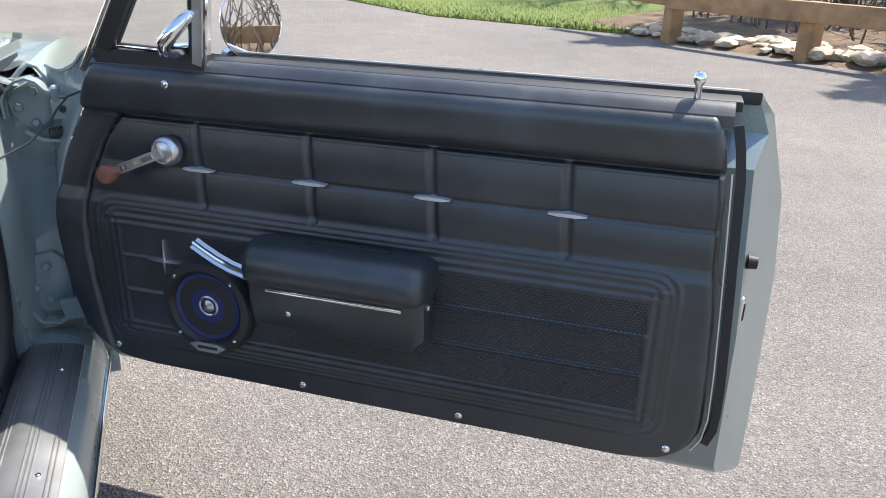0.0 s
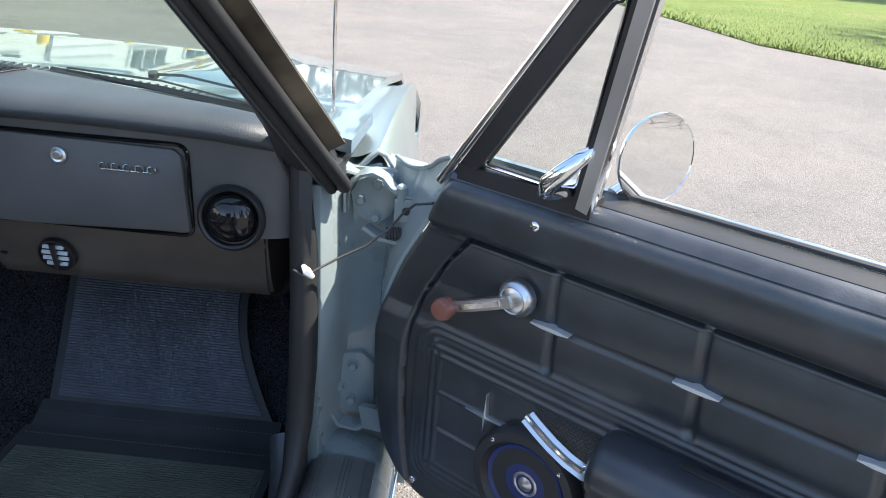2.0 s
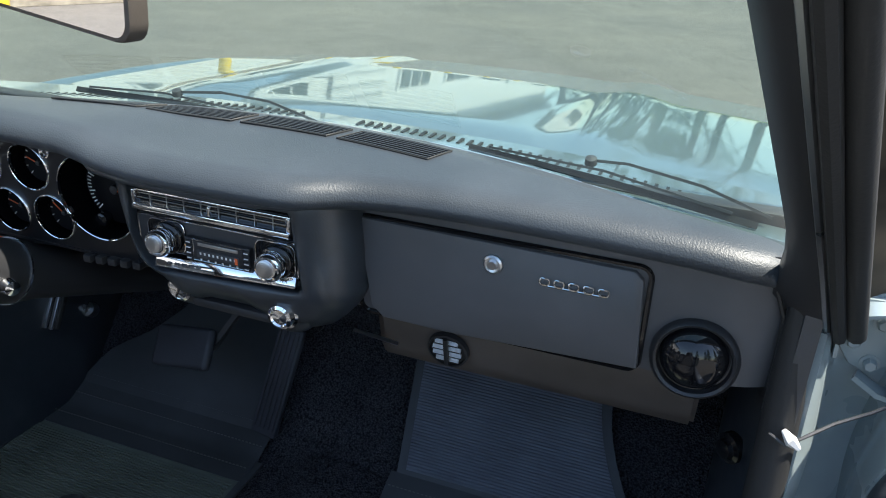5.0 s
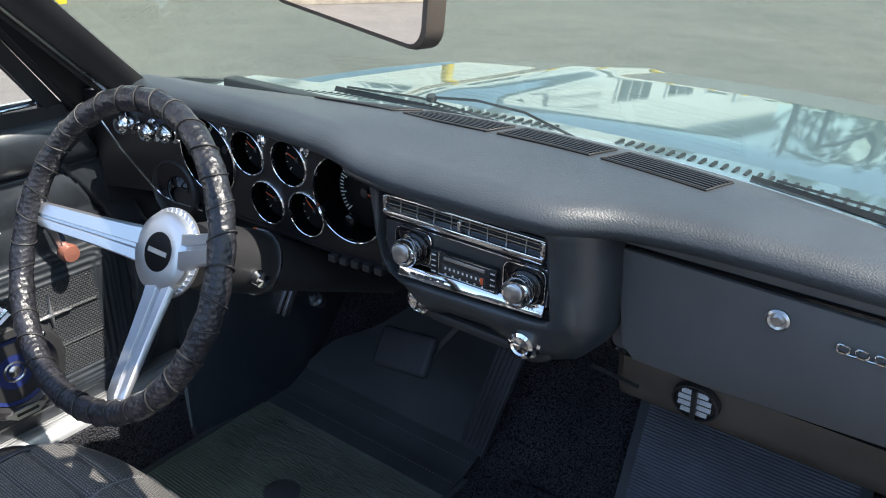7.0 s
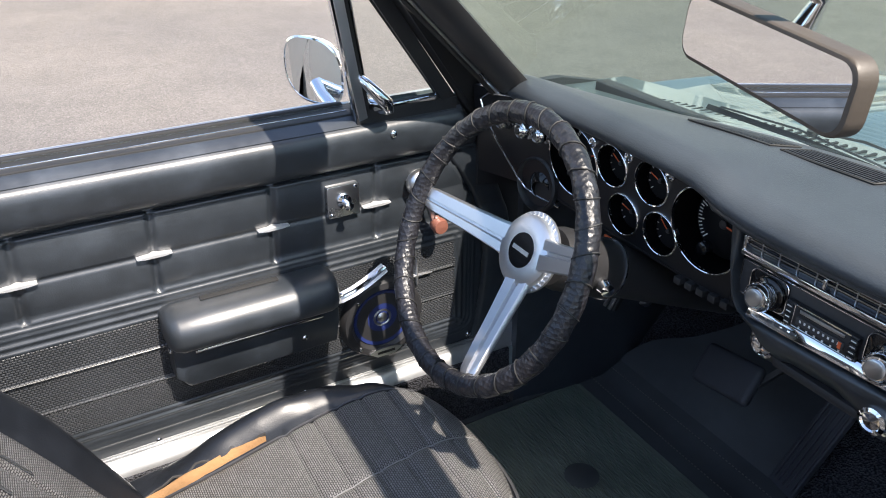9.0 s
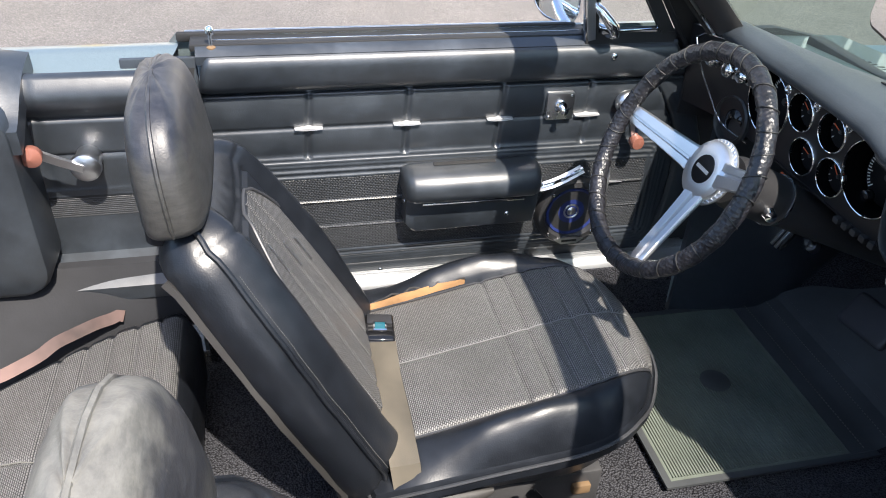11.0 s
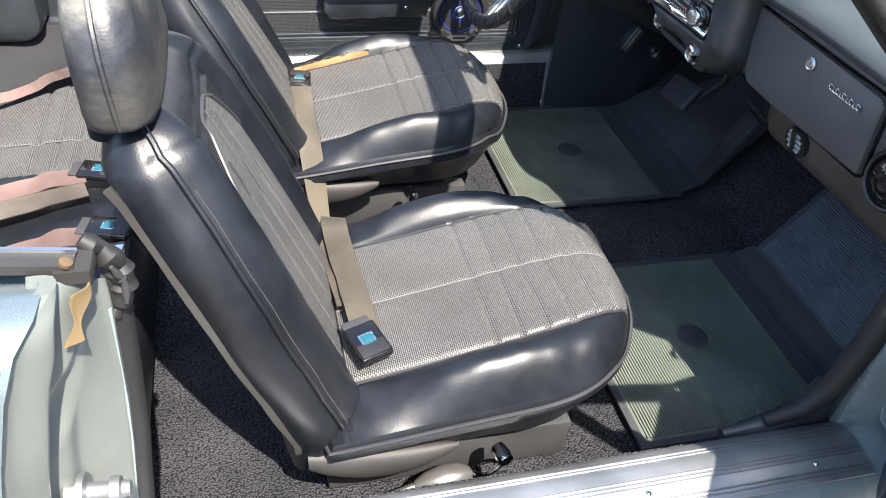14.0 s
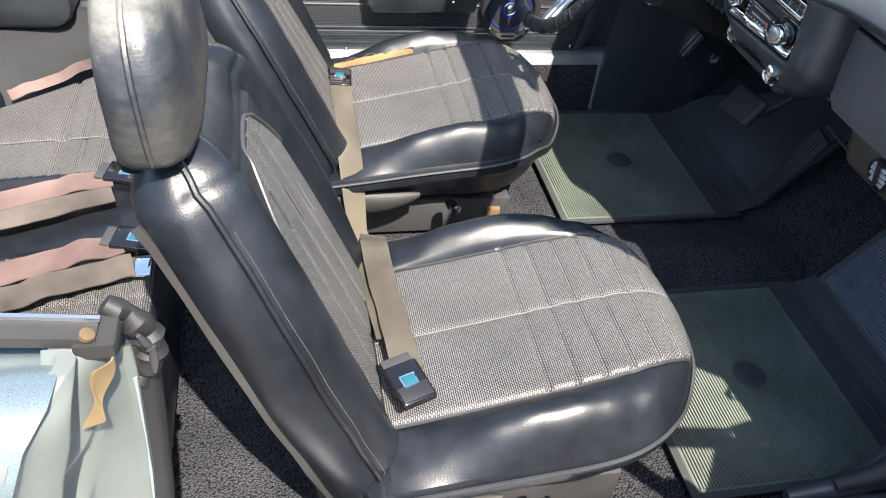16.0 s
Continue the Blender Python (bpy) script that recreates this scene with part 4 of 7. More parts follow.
part("torn_tape", sheet(lambda u, v: (0.736 + (0.010 - 0.008 * v) * u + 0.026 * v, 0.030 - 0.012 * u - 0.012 * v + 0.003 * math.sin(7 * v + 4 * u), 0.803 - 0.046 * v - 0.006 * u), 6, 12, 0.0015, (0, 1, 0)), TAPE, car, "torn yellowed tape")

# windshield: frame, header, glass
WS_BASE = lambda x: (x, 1.235 - 0.125 * (x / 0.68) ** 2, 0.862 - 0.037 * (x / 0.68) ** 2)
WS_TOP = lambda x: (x * 0.87, 0.770 - 0.06 * (x / 0.68) ** 2, 1.185 - 0.025 * (x / 0.68) ** 2)
part("windshield_glass", sheet(lambda u, v: Vector(WS_BASE(-0.68 + 1.36 * u)).lerp(Vector(WS_TOP(-0.68 + 1.36 * u)), v), 24, 8), GLASS_TINT, car, "green-tinted windshield glass").visible_shadow = False
def pillar_edge(sg, s_):
    """A place on the outer edge of a windshield pillar, s_ metres above its foot."""
    return Vector((sg * (0.713 - 0.336 * s_), 1.068 - 1.077 * s_, 0.838 + s_))


for sg in (1, -1):
    loops = []
    for s_ in (-0.075, -0.06, -0.03, 0.0, 0.03, 0.07, 0.12, 0.2, 0.28, 0.335):
        o_ = pillar_edge(sg, s_)
        w_ = 0.024 + 0.046 * max(0, (0.09 - s_) / 0.165) ** 2
        cut_ = min(1, max(0, -s_ / 0.02))
        loops.append([o_ + Vector((sg * (dx - 0.026 * cut_ * (dx > -0.016)), dy - 0.016 * cut_ * (dx > -0.016), dz_)) for dx, dy, dz_ in ((0.0, 0.012, 0.004), (-0.004, -0.012, -0.002), (-0.014, -0.018, -0.004), (-0.017, -0.030, -0.008), (-0.036, -0.040, -0.012), (-0.046 - w_ * 0.4, -0.036, -0.012), (-0.048 - w_, -0.014, -0.008), (-0.050 - w_, 0.010, -0.002), (-0.03, 0.024, 0.004))])
    pil = part("windshield_pillar", rings(bmesh.new(), loops), PLASTIC, car, "black trimmed windshield pillar", sharp=70)
    run = (-0.07, -0.02, 0.05, 0.12, 0.2, 0.28, 0.335)
    part("pillar_seal", tube([pillar_edge(sg, q) + Vector((-sg * 0.020, -0.036, -0.008)) for q in run], 0.0105, 10), RUBBER, pil)
    part("seal_lip", tube([pillar_edge(sg, q) + Vector((-sg * 0.036, -0.044, -0.012)) for q in run], 0.007, 8), RUBBER, pil)
    part("pillar_bead", tube([pillar_edge(sg, q) + Vector((-sg * (0.046 + 0.012 * max(0, 0.05 - q)), -0.041, -0.012)) for q in run], 0.0035, 6), BRUSHED, pil, "dull metal bead")
    part("pillar_moulding", tube([pillar_edge(sg, q) + Vector((-sg * 0.0015, -0.0065, -0.008)) for q in (0.0, 0.08, 0.16, 0.24, 0.335)], 0, flat=(0.024, 0.004, (sg * 0.44, -0.68, -0.58))), MOULDING, pil, "weathered stainless pillar moulding")
hd = bmesh.new()
loops = []
for i in range(13):
    x = -0.70 + 1.40 * i / 12
    p = Vector(WS_TOP(x))
    loops.append([p + Vector(q) for q in ((0, 0.02, -0.012), (0, 0.01, 0.020), (0, -0.03, 0.026), (0, -0.065, 0.016), (0, -0.068, -0.004), (0, -0.03, -0.018))])
part("windshield_header", rings(hd, loops), PLASTIC, car, "black trimmed windshield header")
part("antenna", rod((0.662, 1.30, 0.80), (0.655, 1.31, 1.75), 0.0032, 0.0022, 8), CHROME, car, "slim chrome aerial")

# ---- doors ----
DOOR_L = [(0.297, 0.165), (0.301, 0.115), (0.313, 0.083), (0.335, 0.057), (0.368, 0.035), (0.447, 0.017), (0.566, 0.012), (0.656, 0.040), (0.739, 0.087), (0.785, 0.114), (0.815, 0.130)]
DOOR_R = [(0.297, 0.99), (0.303, 1.035), (0.317, 1.063), (0.340, 1.080), (0.367, 1.087), (0.476, 1.083), (0.61, 1.073), (0.747, 1.062), (0.815, 1.047)]
INSET = [(0.297, 0.104), (0.331, 0.092), (0.402, 0.081), (0.503, 0.074), (0.601, 0.084), (0.68, 0.121), (0.731, 0.157)]
SEAMS = (0.296, 0.484, 0.676, 0.869)


def door_relief(s, z):
    """How far the trim stands in towards the cabin."""
    d = lerp([(0.30, 0.0), (0.55, 0.002), (0.586, -0.002), (0.606, -0.010), (0.725, -0.015), (0.738, -0.010)], z)
    if z > 0.738:
        k = (z - 0.738) / 0.077
        d = smooth([(0, -0.010), (0.12, 0.003), (0.35, 0.011), (0.7, 0.015), (0.9, 0.010), (1.0, 0.0)], k)
    edge = min(s - smooth(DOOR_L, z), smooth(DOOR_R, z) - s)
    ins = smooth(INSET, z)
    if z < 0.733:
        d += 0.003 * max(0, min(1, (ins - s) / 0.02))
        d -= 0.007 * groove(s, ins, 0.006)
    d -= 0.011 * groove(z, 0.733, 0.005) * (s > 0.155)
    if 0.595 < z < 0.731 and s > ins:
        for c in SEAMS:
            d -= 0.0055 * groove(s, c + 0.07 * (0.66 - z), 0.009)
        d -= 0.0020 * groove(z, 0.659, 0.006) * (s > 0.296)
        d += 0.004 * math.sin(math.pi * min(1, max(0, (z - 0.595) / 0.064)) if z < 0.659 else math.pi * (z - 0.659) / 0.072)
    for a0, a1, z0, z1 in ((0.100, 1.030, 0.338, 0.596), (0.108, 1.022, 0.345, 0.588), (0.116, 1.014, 0.352, 0.580)):
        q = max(abs(s - (a0 + a1) / 2) - (a1 - a0) / 2 + 0.03, 0), max(abs(z - (z0 + z1) / 2) - (z1 - z0) / 2 + 0.03, 0)
        d += 0.0018 * groove(math.hypot(*q), 0.03, 0.0046)
    for k, off in enumerate((0.0, 0.012)):
        a0, a1, z0, z1 = 0.127 + off, 1.008 - off, 0.362 + off, 0.568 - off
        if z0 - 0.01 < z < z1 + 0.01 and a0 - 0.01 < s < a1 + 0.01:
            d += 0.0025 * max(groove(s, a0, 0.005), groove(s, a1, 0.005), groove(z, z0, 0.005), groove(z, z1, 0.005))
    if 0.142 < s < 0.994:
        for zz in (0.499, 0.437):
            d += 0.0035 * groove(z, zz, 0.004)
    return d - 0.012 * (1 - min(1, max(0, edge) / 0.012)) ** 2


def make_door(passenger):
    if passenger:
        DDx, DNx = Vector((0.817, -0.577, 0)), Vector((-0.577, -0.817, 0))
        o = DNx * -1.35
        y_axis = -DNx
    else:
        DDx, DNx = Vector((0, -1, 0)), Vector((1, 0, 0))
        o = Vector((-0.688, 1.09, 0))
        y_axis = DNx
    m = Matrix((DDx, y_axis, (0, 0, 1))).transposed().to_4x4()
    m.translation = o
    door = thing("door_1" if passenger else "door_2", "open passenger car door with black vinyl trim and pale blue shell" if passenger else "closed driver car door with black ribbed vinyl trim", "car door", kind="structure", m=m)
    if passenger:
        MIRRORED.add(door.name)

    def trim(u, v):
        zb = 0.297 + 0.518 * v
        l, r = smooth(DOOR_L, zb), smooth(DOOR_R, zb)
        s = l + (r - l) * u
        return (s, door_relief(s, zb), zb)

    def weave(u, v):
        zb = 0.297 + 0.518 * v
        s = smooth(DOOR_L, zb) + (smooth(DOOR_R, zb) - smooth(DOOR_L, zb)) * u
        return 1 if ((0.300 if passenger else 0.142) < s < 0.992 and 0.378 < zb < 0.552) else 0
    part("trim_panel", sheet(trim, 330, 230, 0.02, (0, -1, 0), mat_fn=weave), [VINYL, WEAVE_DOOR], door, "black vinyl trim with stitched squares and ribbed lower half", sharp=60)

    # painted shell behind the trim
    def shell_sec(s):
        k = lerp([(0.02, 0.0), (0.10, 1), (1.0, 1), (1.10, 1)], s)
        return [(s, -0.012, 0.30), (s, -0.02, 0.285), (s, -0.085, 0.25), (s, -0.110, 0.245), (s, -0.140, 0.40), (s, -0.150, 0.56), (s, -0.142, 0.68), (s, -0.105, 0.80), (s, -0.085, 0.828), (s, -0.075, 0.828), (s, -0.075, 0.78), (s, -0.038, 0.74), (s, -0.038, 0.5)]
    loops = [[(lerp([(0.28, 0.09), (0.40, 0.035), (0.56, 0.020), (0.66, 0.045), (0.74, 0.085), (0.83, 0.125)], p[2]) if s == 0 else lerp([(0.24, 1.112), (0.31, 1.108), (0.36, 1.103), (0.6, 1.092), (0.78, 1.076), (0.83, 1.056)], p[2]) + 0.070 * (-p[1] / 0.15) if s == 1.1 else p[0], p[1], p[2]) for p in shell_sec(s)] for s in (0, 0.16, 0.4, 0.7, 1.0, 1.1)]
    part("door_shell", rings(bmesh.new(), loops), PAINT, door, "pale blue painted door shell")
    if passenger:
        def end_cap(u, v):
            z = 0.29 + (smooth([(0, 0.834), (0.22, 0.818), (0.38, 0.800), (0.70, 0.782), (1, 0.784)], u) - 0.29) * v
            si, so = min(0.116, smooth(DOOR_L, z) - 0.004), -0.041 - 0.03 * math.sin(math.pi * (1 - v)) * 0.6
            return (si + (so - si) * u, -0.016 - 0.074 * u - 0.006 * math.sin(math.pi * u) + 0.003 * groove(u, 0.5, 0.1), z)
        part("hinge_face", sheet(end_cap, 24, 30, 0.006, (1, 0, 0)), PAINT_DULL, door, "pale blue hinge end of the door shell")
        part("face_lip", tube([end_cap(k / 12, 1.0) for k in range(13)], 0.0035, 8), PAINT_DULL, door)
    part("edge_bead", tube([(smooth(DOOR_R, z) + 0.006, -0.006, z) for z in (0.74, 0.65, 0.55, 0.45, 0.38, 0.345, 0.325)], 0.002, 6), BRUSHED, door)
    part("door_seal", tube([(smooth(DOOR_R, z) + 0.017, -0.012 - 0.003 * math.sin(z * 40), z) for z in (0.800, 0.77, 0.73, 0.68, 0.63, 0.58, 0.53, 0.48, 0.43, 0.39, 0.36, 0.335)], 0, flat=(0.007, 0.012, (1, 0, 0))), RUBBER, door, "soft dark door seal")
    # belt line
    part("belt_cap", sheet(lambda u, v: (0.13 + 0.93 * u, 0.004 - (0.020 if passenger else 0.036) * v, 0.812 + 0.014 * math.sin(v * 1.57) + 0.002), 40, 5, 0.015, (0, 0, -1)), VINYL, door)
    if not passenger:
        part("belt_trim", box((0.68, -0.036, 0.829), (0.70, 0.0015, 0.003), 0.0005), CHROME, door)
    part("window_felt", box((0.69, -0.046, 0.822), (0.76, 0.056, 0.014), 0.003), RUBBER, door, "black felt window slot seal")
    part("outer_felt", box((0.71, -0.069, 0.826), (0.77, 0.011, 0.018), 0.004), RUBBER, door)
    part("outer_belt_moulding", box((0.71, -0.080, 0.832), (0.74, 0.008, 0.004), 0.0015), BRUSHED, door)
    part("dropped_glass", box((0.63, -0.058, 0.826), (0.60, 0.004, 0.012), 0.001), GLASS, door).visible_shadow = False
    # vent window
    lean = lambda z: -0.014 + 0.215 * (z - 0.80)
    F0, F1 = Vector((0.110, lean(0.795), 0.795)), Vector((0.346, lean(1.105), 1.105))
    D0, D1 = Vector((0.314, lean(0.812), 0.812)), Vector((0.388, lean(1.125), 1.125))
    fr = part("vent_frame", tube([F0.lerp(F1, 0.06) + Vector((0.016, 0, 0)), F0.lerp(F1, 0.5) + Vector((0.014, 0, 0)), F1 + Vector((0.012, 0, 0))], 0, flat=(0.024, 0.018, (0, 1, 0))), PLASTIC, door, "black and chrome vent window frame")
    part("frame_moulding", tube([F0 + Vector((-0.009, 0.0, 0.004)), F1 + Vector((-0.007, 0.0, 0.004))], 0.006, 10), CHROME if passenger else PLASTIC, fr)
    if not passenger:
        part("frame_gasket", tube([F0 + Vector((-0.030, -0.004, 0.012)), F1 + Vector((-0.026, -0.004, 0.012))], 0, flat=(0.048, 0.012, (0, 1, 0))), RUBBER, fr)
    part("division_bar", tube([D0, D1], 0, flat=(0.016, 0.024, (0, 1, 0))), SPOKE_ALLOY, door)
    part("division_seal", tube([D0 + Vector((-0.011, 0.0, 0)), D1 + Vector((-0.011, 0, 0))], 0, flat=(0.007, 0.020, (0, 1, 0))), RUBBER, door)
    part("division_moulding", tube([D0 + Vector((0.009, 0.006, 0)), D1 + Vector((0.009, 0.006, 0))], 0.0035, 6), CHROME, door)
    part("vent_sill", tube([(0.140, -0.012, 0.822), (0.328, -0.012, 0.824)], 0, flat=(0.030, 0.026, (0, 0, 1))), PLASTIC, door)
    tri = [Vector((q, lean(z), z)) for q, z in ((0.172, 0.842), (0.303, 0.838), (0.352, 1.060), (0.334, 1.054))]
    rim = []
    for a, c in zip(tri, tri[1:] + tri[:1]):
        rim += [a.lerp(c, k) for k in (0.06, 0.5, 0.94)]
    part("vent_seal", tube(rim, 0.0042, 6, True), RUBBER, door)
    part("vent_chrome", tube([p + Vector((0, 0.005, 0)) for p in rim], 0.0016, 6, True), CHROME, door)
    vg = bmesh.new()
    vg.faces.new([vg.verts.new(p) for p in tri])
    part("vent_glass", vg, GLASS, door).visible_shadow = False
    part("vent_latch", tube([(0.296, -0.010, 0.842), (0.290, 0.012, 0.842), (0.284, 0.030, 0.846), (0.290, 0.037, 0.856), (0.304, 0.034, 0.872), (0.317, 0.026, 0.888), (0.325, 0.014, 0.897), (0.326, 0.000, 0.893)], [0.010, 0.012, 0.012, 0.0115, 0.0105, 0.009, 0.007, 0.005], 12), CHROME, door, "curved chrome vent latch")
    # crank
    cs = 0.248 if passenger else 0.214
    ck = part("window_crank", turned((cs, -0.016, 0.687), (0, 1, 0), [(-0.01, 0.021), (0.010, 0.021), (0.012, 0.0255), (0.020, 0.0255), (0.026, 0.0215), (0.029, 0.018), (0.028, 0.0165), (0.031, 0.011), (0.032, 0)], 32), BRUSHED, door, "chrome window crank with a faded red knob")
    ce = (0.160, 0.030, 0.649) if passenger else (0.192, 0.03, 0.610)
    part("crank_arm", tube([Vector((cs, 0.014, 0.687)).lerp(Vector((ce[0], 0.020, ce[2])), q) + Vector((0, 0.004 * math.sin(3.14 * q), 0)) for q in (0, 0.25, 0.5, 0.75, 1)], 0, flat=(0.015, 0.011, (0, 1, 0))), BRUSHED, ck)
    part("arm_rib", tube([Vector((cs - 0.012, 0.0215, 0.682)).lerp(Vector((ce[0], 0.0265, ce[2])), q) + Vector((0, 0.004 * math.sin(3.14 * q), 0)) for q in (0, 0.33, 0.66, 0.95)], 0, flat=(0.007, 0.004, (0, 1, 0))), CHROME, ck)
    part("crank_knob", turned((ce[0], 0.016, ce[2]), (0, 1, 0), [(0, 0.009), (0.006, 0.0135), (0.020, 0.0155), (0.027, 0.013), (0.029, 0)], 22), KNOB_RED, ck)
    # small chrome bars
    for c in SEAMS:
        pr = [(c - 0.027, 0.6605), (c - 0.014, 0.6625), (c + 0.014, 0.6625), (c + 0.027, 0.6605), (c + 0.027, 0.6588), (c + 0.014, 0.6570), (c - 0.014, 0.6570), (c - 0.027, 0.6588)]
        part("trim_bar", slab(pr, -0.020, -0.0025, bev=0.0015), SATIN, door)
    for s, z in ((0.268, 0.793), (0.107, 0.323), (0.463, 0.312), (0.730, 0.311), (1.043, 0.324)):
        screw((s, door_relief(s, z) + 0.001, z), (0, 1, 0), door)
    # speaker
    sc = (0.303, 0.434)
    sp = part("speaker_ring", turned((sc[0], 0.0, sc[1]), (0, 1, 0), [(-0.005, 0.083), (0.012, 0.083), (0.020, 0.078), (0.021, 0.066), (0.012, 0.060), (0.010, 0.0)], 44), PLASTIC, door, "round black speaker with a blue cone")
    part("speaker_cone", turned((sc[0], 0.011, sc[1]), (0, 1, 0), [(0, 0.060), (0.003, 0.058), (-0.008, 0.030), (-0.008, 0.0)], 40), CONE_BLUE, sp)
    part("dust_cap", turned((sc[0], 0.004, sc[1]), (0, 1, 0), [(0, 0.022), (0.006, 0.021), (0.008, 0.016), (0.006, 0.012), (0.010, 0.006), (0.011, 0)], 28), BRUSHED, sp)
    for k in range(4):
        an = radians(45 + 90 * k)
        screw((sc[0] + 0.072 * math.cos(an), 0.021, sc[1] + 0.072 * math.sin(an)), (0, 1, 0), sp, 0.0035)
    bp = [(sc[0] - 0.034, sc[1] - 0.068), (sc[0] - 0.018, sc[1] - 0.062), (sc[0] + 0.018, sc[1] - 0.062), (sc[0] + 0.034, sc[1] - 0.068), (sc[0] + 0.018, sc[1] - 0.079), (sc[0] - 0.018, sc[1] - 0.079)]
    bg = part("speaker_badge", slab(bp, 0.016, 0.0235), BRUSHED, sp)
    part("badge_bar", slab([(sc[0] - 0.018, sc[1] - 0.073), (sc[0] + 0.018, sc[1] - 0.073), (sc[0] + 0.018, sc[1] - 0.068), (sc[0] - 0.018, sc[1] - 0.068)], 0.023, 0.0242), PLASTIC, bg)
    # armrest
    ar = [(0.406, 0.437), (0.398, 0.48), (0.400, 0.558), (0.410, 0.568), (0.668, 0.568), (0.684, 0.557), (0.686, 0.455), (0.668, 0.434)]
    arm = part("armrest", slab(ar, -0.005, 0.045, bev=0.008), VINYL, door, "padded black vinyl armrest with a chrome strip")
    loops = []
    for s, k in ((0.400, 0.55), (0.403, 0.80), (0.409, 0.93), (0.420, 1), (0.50, 1.01), (0.60, 1.01), (0.668, 1), (0.680, 0.93), (0.687, 0.80), (0.690, 0.55)):
        sec = [(0.0, 0.574), (0.020, 0.579), (0.045, 0.578), (0.063, 0.571), (0.075, 0.558), (0.079, 0.542), (0.076, 0.526), (0.066, 0.517), (0.05, 0.514), (0.0, 0.514)]
        loops.append([(s, d * k, 0.545 + (z - 0.545) * k) for d, z in sec])
    part("arm_pad", rings(bmesh.new(), loops), VINYL, arm)
    part("chrome_strip", box((0.540, 0.0465, 0.500), (0.220, 0.004, 0.006), 0.001), CHROME, arm)
    part("pull_slot", box((0.56, 0.020, 0.5795), (0.13, 0.012, 0.004), 0.001), RUBBER, arm)
    screw((0.466, 0.045, 0.464), (0, 1, 0), arm, 0.005)
    screw((0.686, 0.03, 0.505), (1, 0, 0), arm, 0.005)
    # inner door handle
    hb = part("door_handle", tube([(0.412, 0.006, 0.512), (0.398, 0.022, 0.514), (0.384, 0.030, 0.518)], [0.013, 0.011, 0.008], 12), CHROME, door, "long chrome inside door handle")
    lever = [(0.402, 0.026, 0.512), (0.390, 0.032, 0.515), (0.368, 0.035, 0.523), (0.344, 0.035, 0.533), (0.322, 0.034, 0.544), (0.304, 0.032, 0.553)]
    part("handle_lever", tube(lever, 0, flat=(0.019, 0.009, (0, 0.75, 0.65))), BRUSHED, hb)
    part("lever_ridge", tube([(a, b_ + 0.0035, c + 0.0030) for a, b_, c in lever[1:]], 0.0042, 8), CHROME, hb)
    # four-pointed emblem
    ex, ez = 0.226, 0.500
    star = []
    for k in range(8):
        an = radians(45 * k)
        L = (0.033 if k in (0, 4) else 0.038 if k == 2 else 0.024) if k % 2 == 0 else 0.0036
        star.append((ex + L * math.cos(an), ez + L * math.sin(an)))
    part("star_emblem", slab(star, -0.002, 0.009, bev=0.002), SPOKE_ALLOY, door)
    # lock knob
    lk = part("lock_knob", turned((1.014 if passenger else 1.032, -0.018, 0.806), (0, 0, 1), [(0, 0.007), (0.005, 0.007), (0.006, 0.0042), (0.038, 0.0042), (0.042, 0.0072), (0.050, 0.0082), (0.055, 0.005), (0.056, 0)], 16), CHROME, door)
    part("lock_grommet", turned((1.014 if passenger else 1.032, -0.018, 0.820), (0, 0, 1), [(-0.002, 0.009), (0.004, 0.009), (0.006, 0.006)], 16), RUST, lk)
    if passenger:
        lt = part("door_latch", box((1.103, -0.06, 0.533), (0.03, 0.028, 0.05), 0.003), CHROME, door)
        part("latch_slot", box((1.117, -0.055, 0.535), (0.006, 0.014, 0.026), 0.001), RUBBER, lt)
        for z in (0.61, 0.37):
            part("door_bumper", turned((1.112, -0.05, z), (1, 0, 0), [(0, 0.010), (0.012, 0.009), (0.014, 0)], 12), RUBBER, door)
        # round mirror on a chrome stalk
        mc = Vector((0.352, -0.094, 0.876))
        mr = part("door_mirror", turned(mc, (0.90, 0.43, 0.04), [(-0.026, 0.012), (-0.020, 0.034), (-0.008, 0.050), (0.002, 0.0555), (0.005, 0.0548), (0.003, 0.0535)], 44), CHROME, door, "round chrome door mirror")
        part("mirror_glass", turned(mc + Vector((0.0026, 0.0014, 0)), (0.90, 0.43, 0.04), [(0, 0.0545), (0.001, 0.0545), (0.001, 0)], 44), MIRROR, mr)
        part("mirror_stalk", tube([(0.318, -0.080, 0.822), (0.328, -0.100, 0.838), (0.340, -0.118, 0.856), (0.352, -0.120, 0.874)], [0.014, 0.010, 0.008, 0.010], 10), CHROME, mr)
    else:
        part("rear_edge_trim", box((1.125, -0.014, 0.565), (0.130, 0.010, 0.49), 0.004), VINYL, door)
        # added black sheet, stands in for the shade in the closed door's front gap
        part("hinge_gap_dark_sheet", slab([(-0.02, 0.30), (0.17, 0.30), (0.17, 0.82), (0.12, 0.835), (0.06, 0.790), (-0.02, 0.75)], -0.026, -0.022), PLASTIC, door)
        # remote mirror control plate
        rp = part("mirror_control", slab(round_rect(0.331, 0.655, 0.389, 0.713, 0.003), -0.02, 0.000, bev=0.001), BRUSHED, door, "square chrome remote mirror control")
        part("control_knob", turned((0.36, 0.0, 0.684), (0, 1, 0), [(0, 0.014), (0.004, 0.013), (0.006, 0.007), (0.022, 0.005), (0.026, 0.008), (0.03, 0)], 20), CHROME, rp)
        for s, z in ((0.337, 0.707), (0.383, 0.661)):
            screw((s, 0, z), (0, 1, 0), rp, 0.003)
        cN = Vector((0.335, -0.165, 0.866))
        fn_ = Vector((0.80, 0.60, 0.05)).normalized()
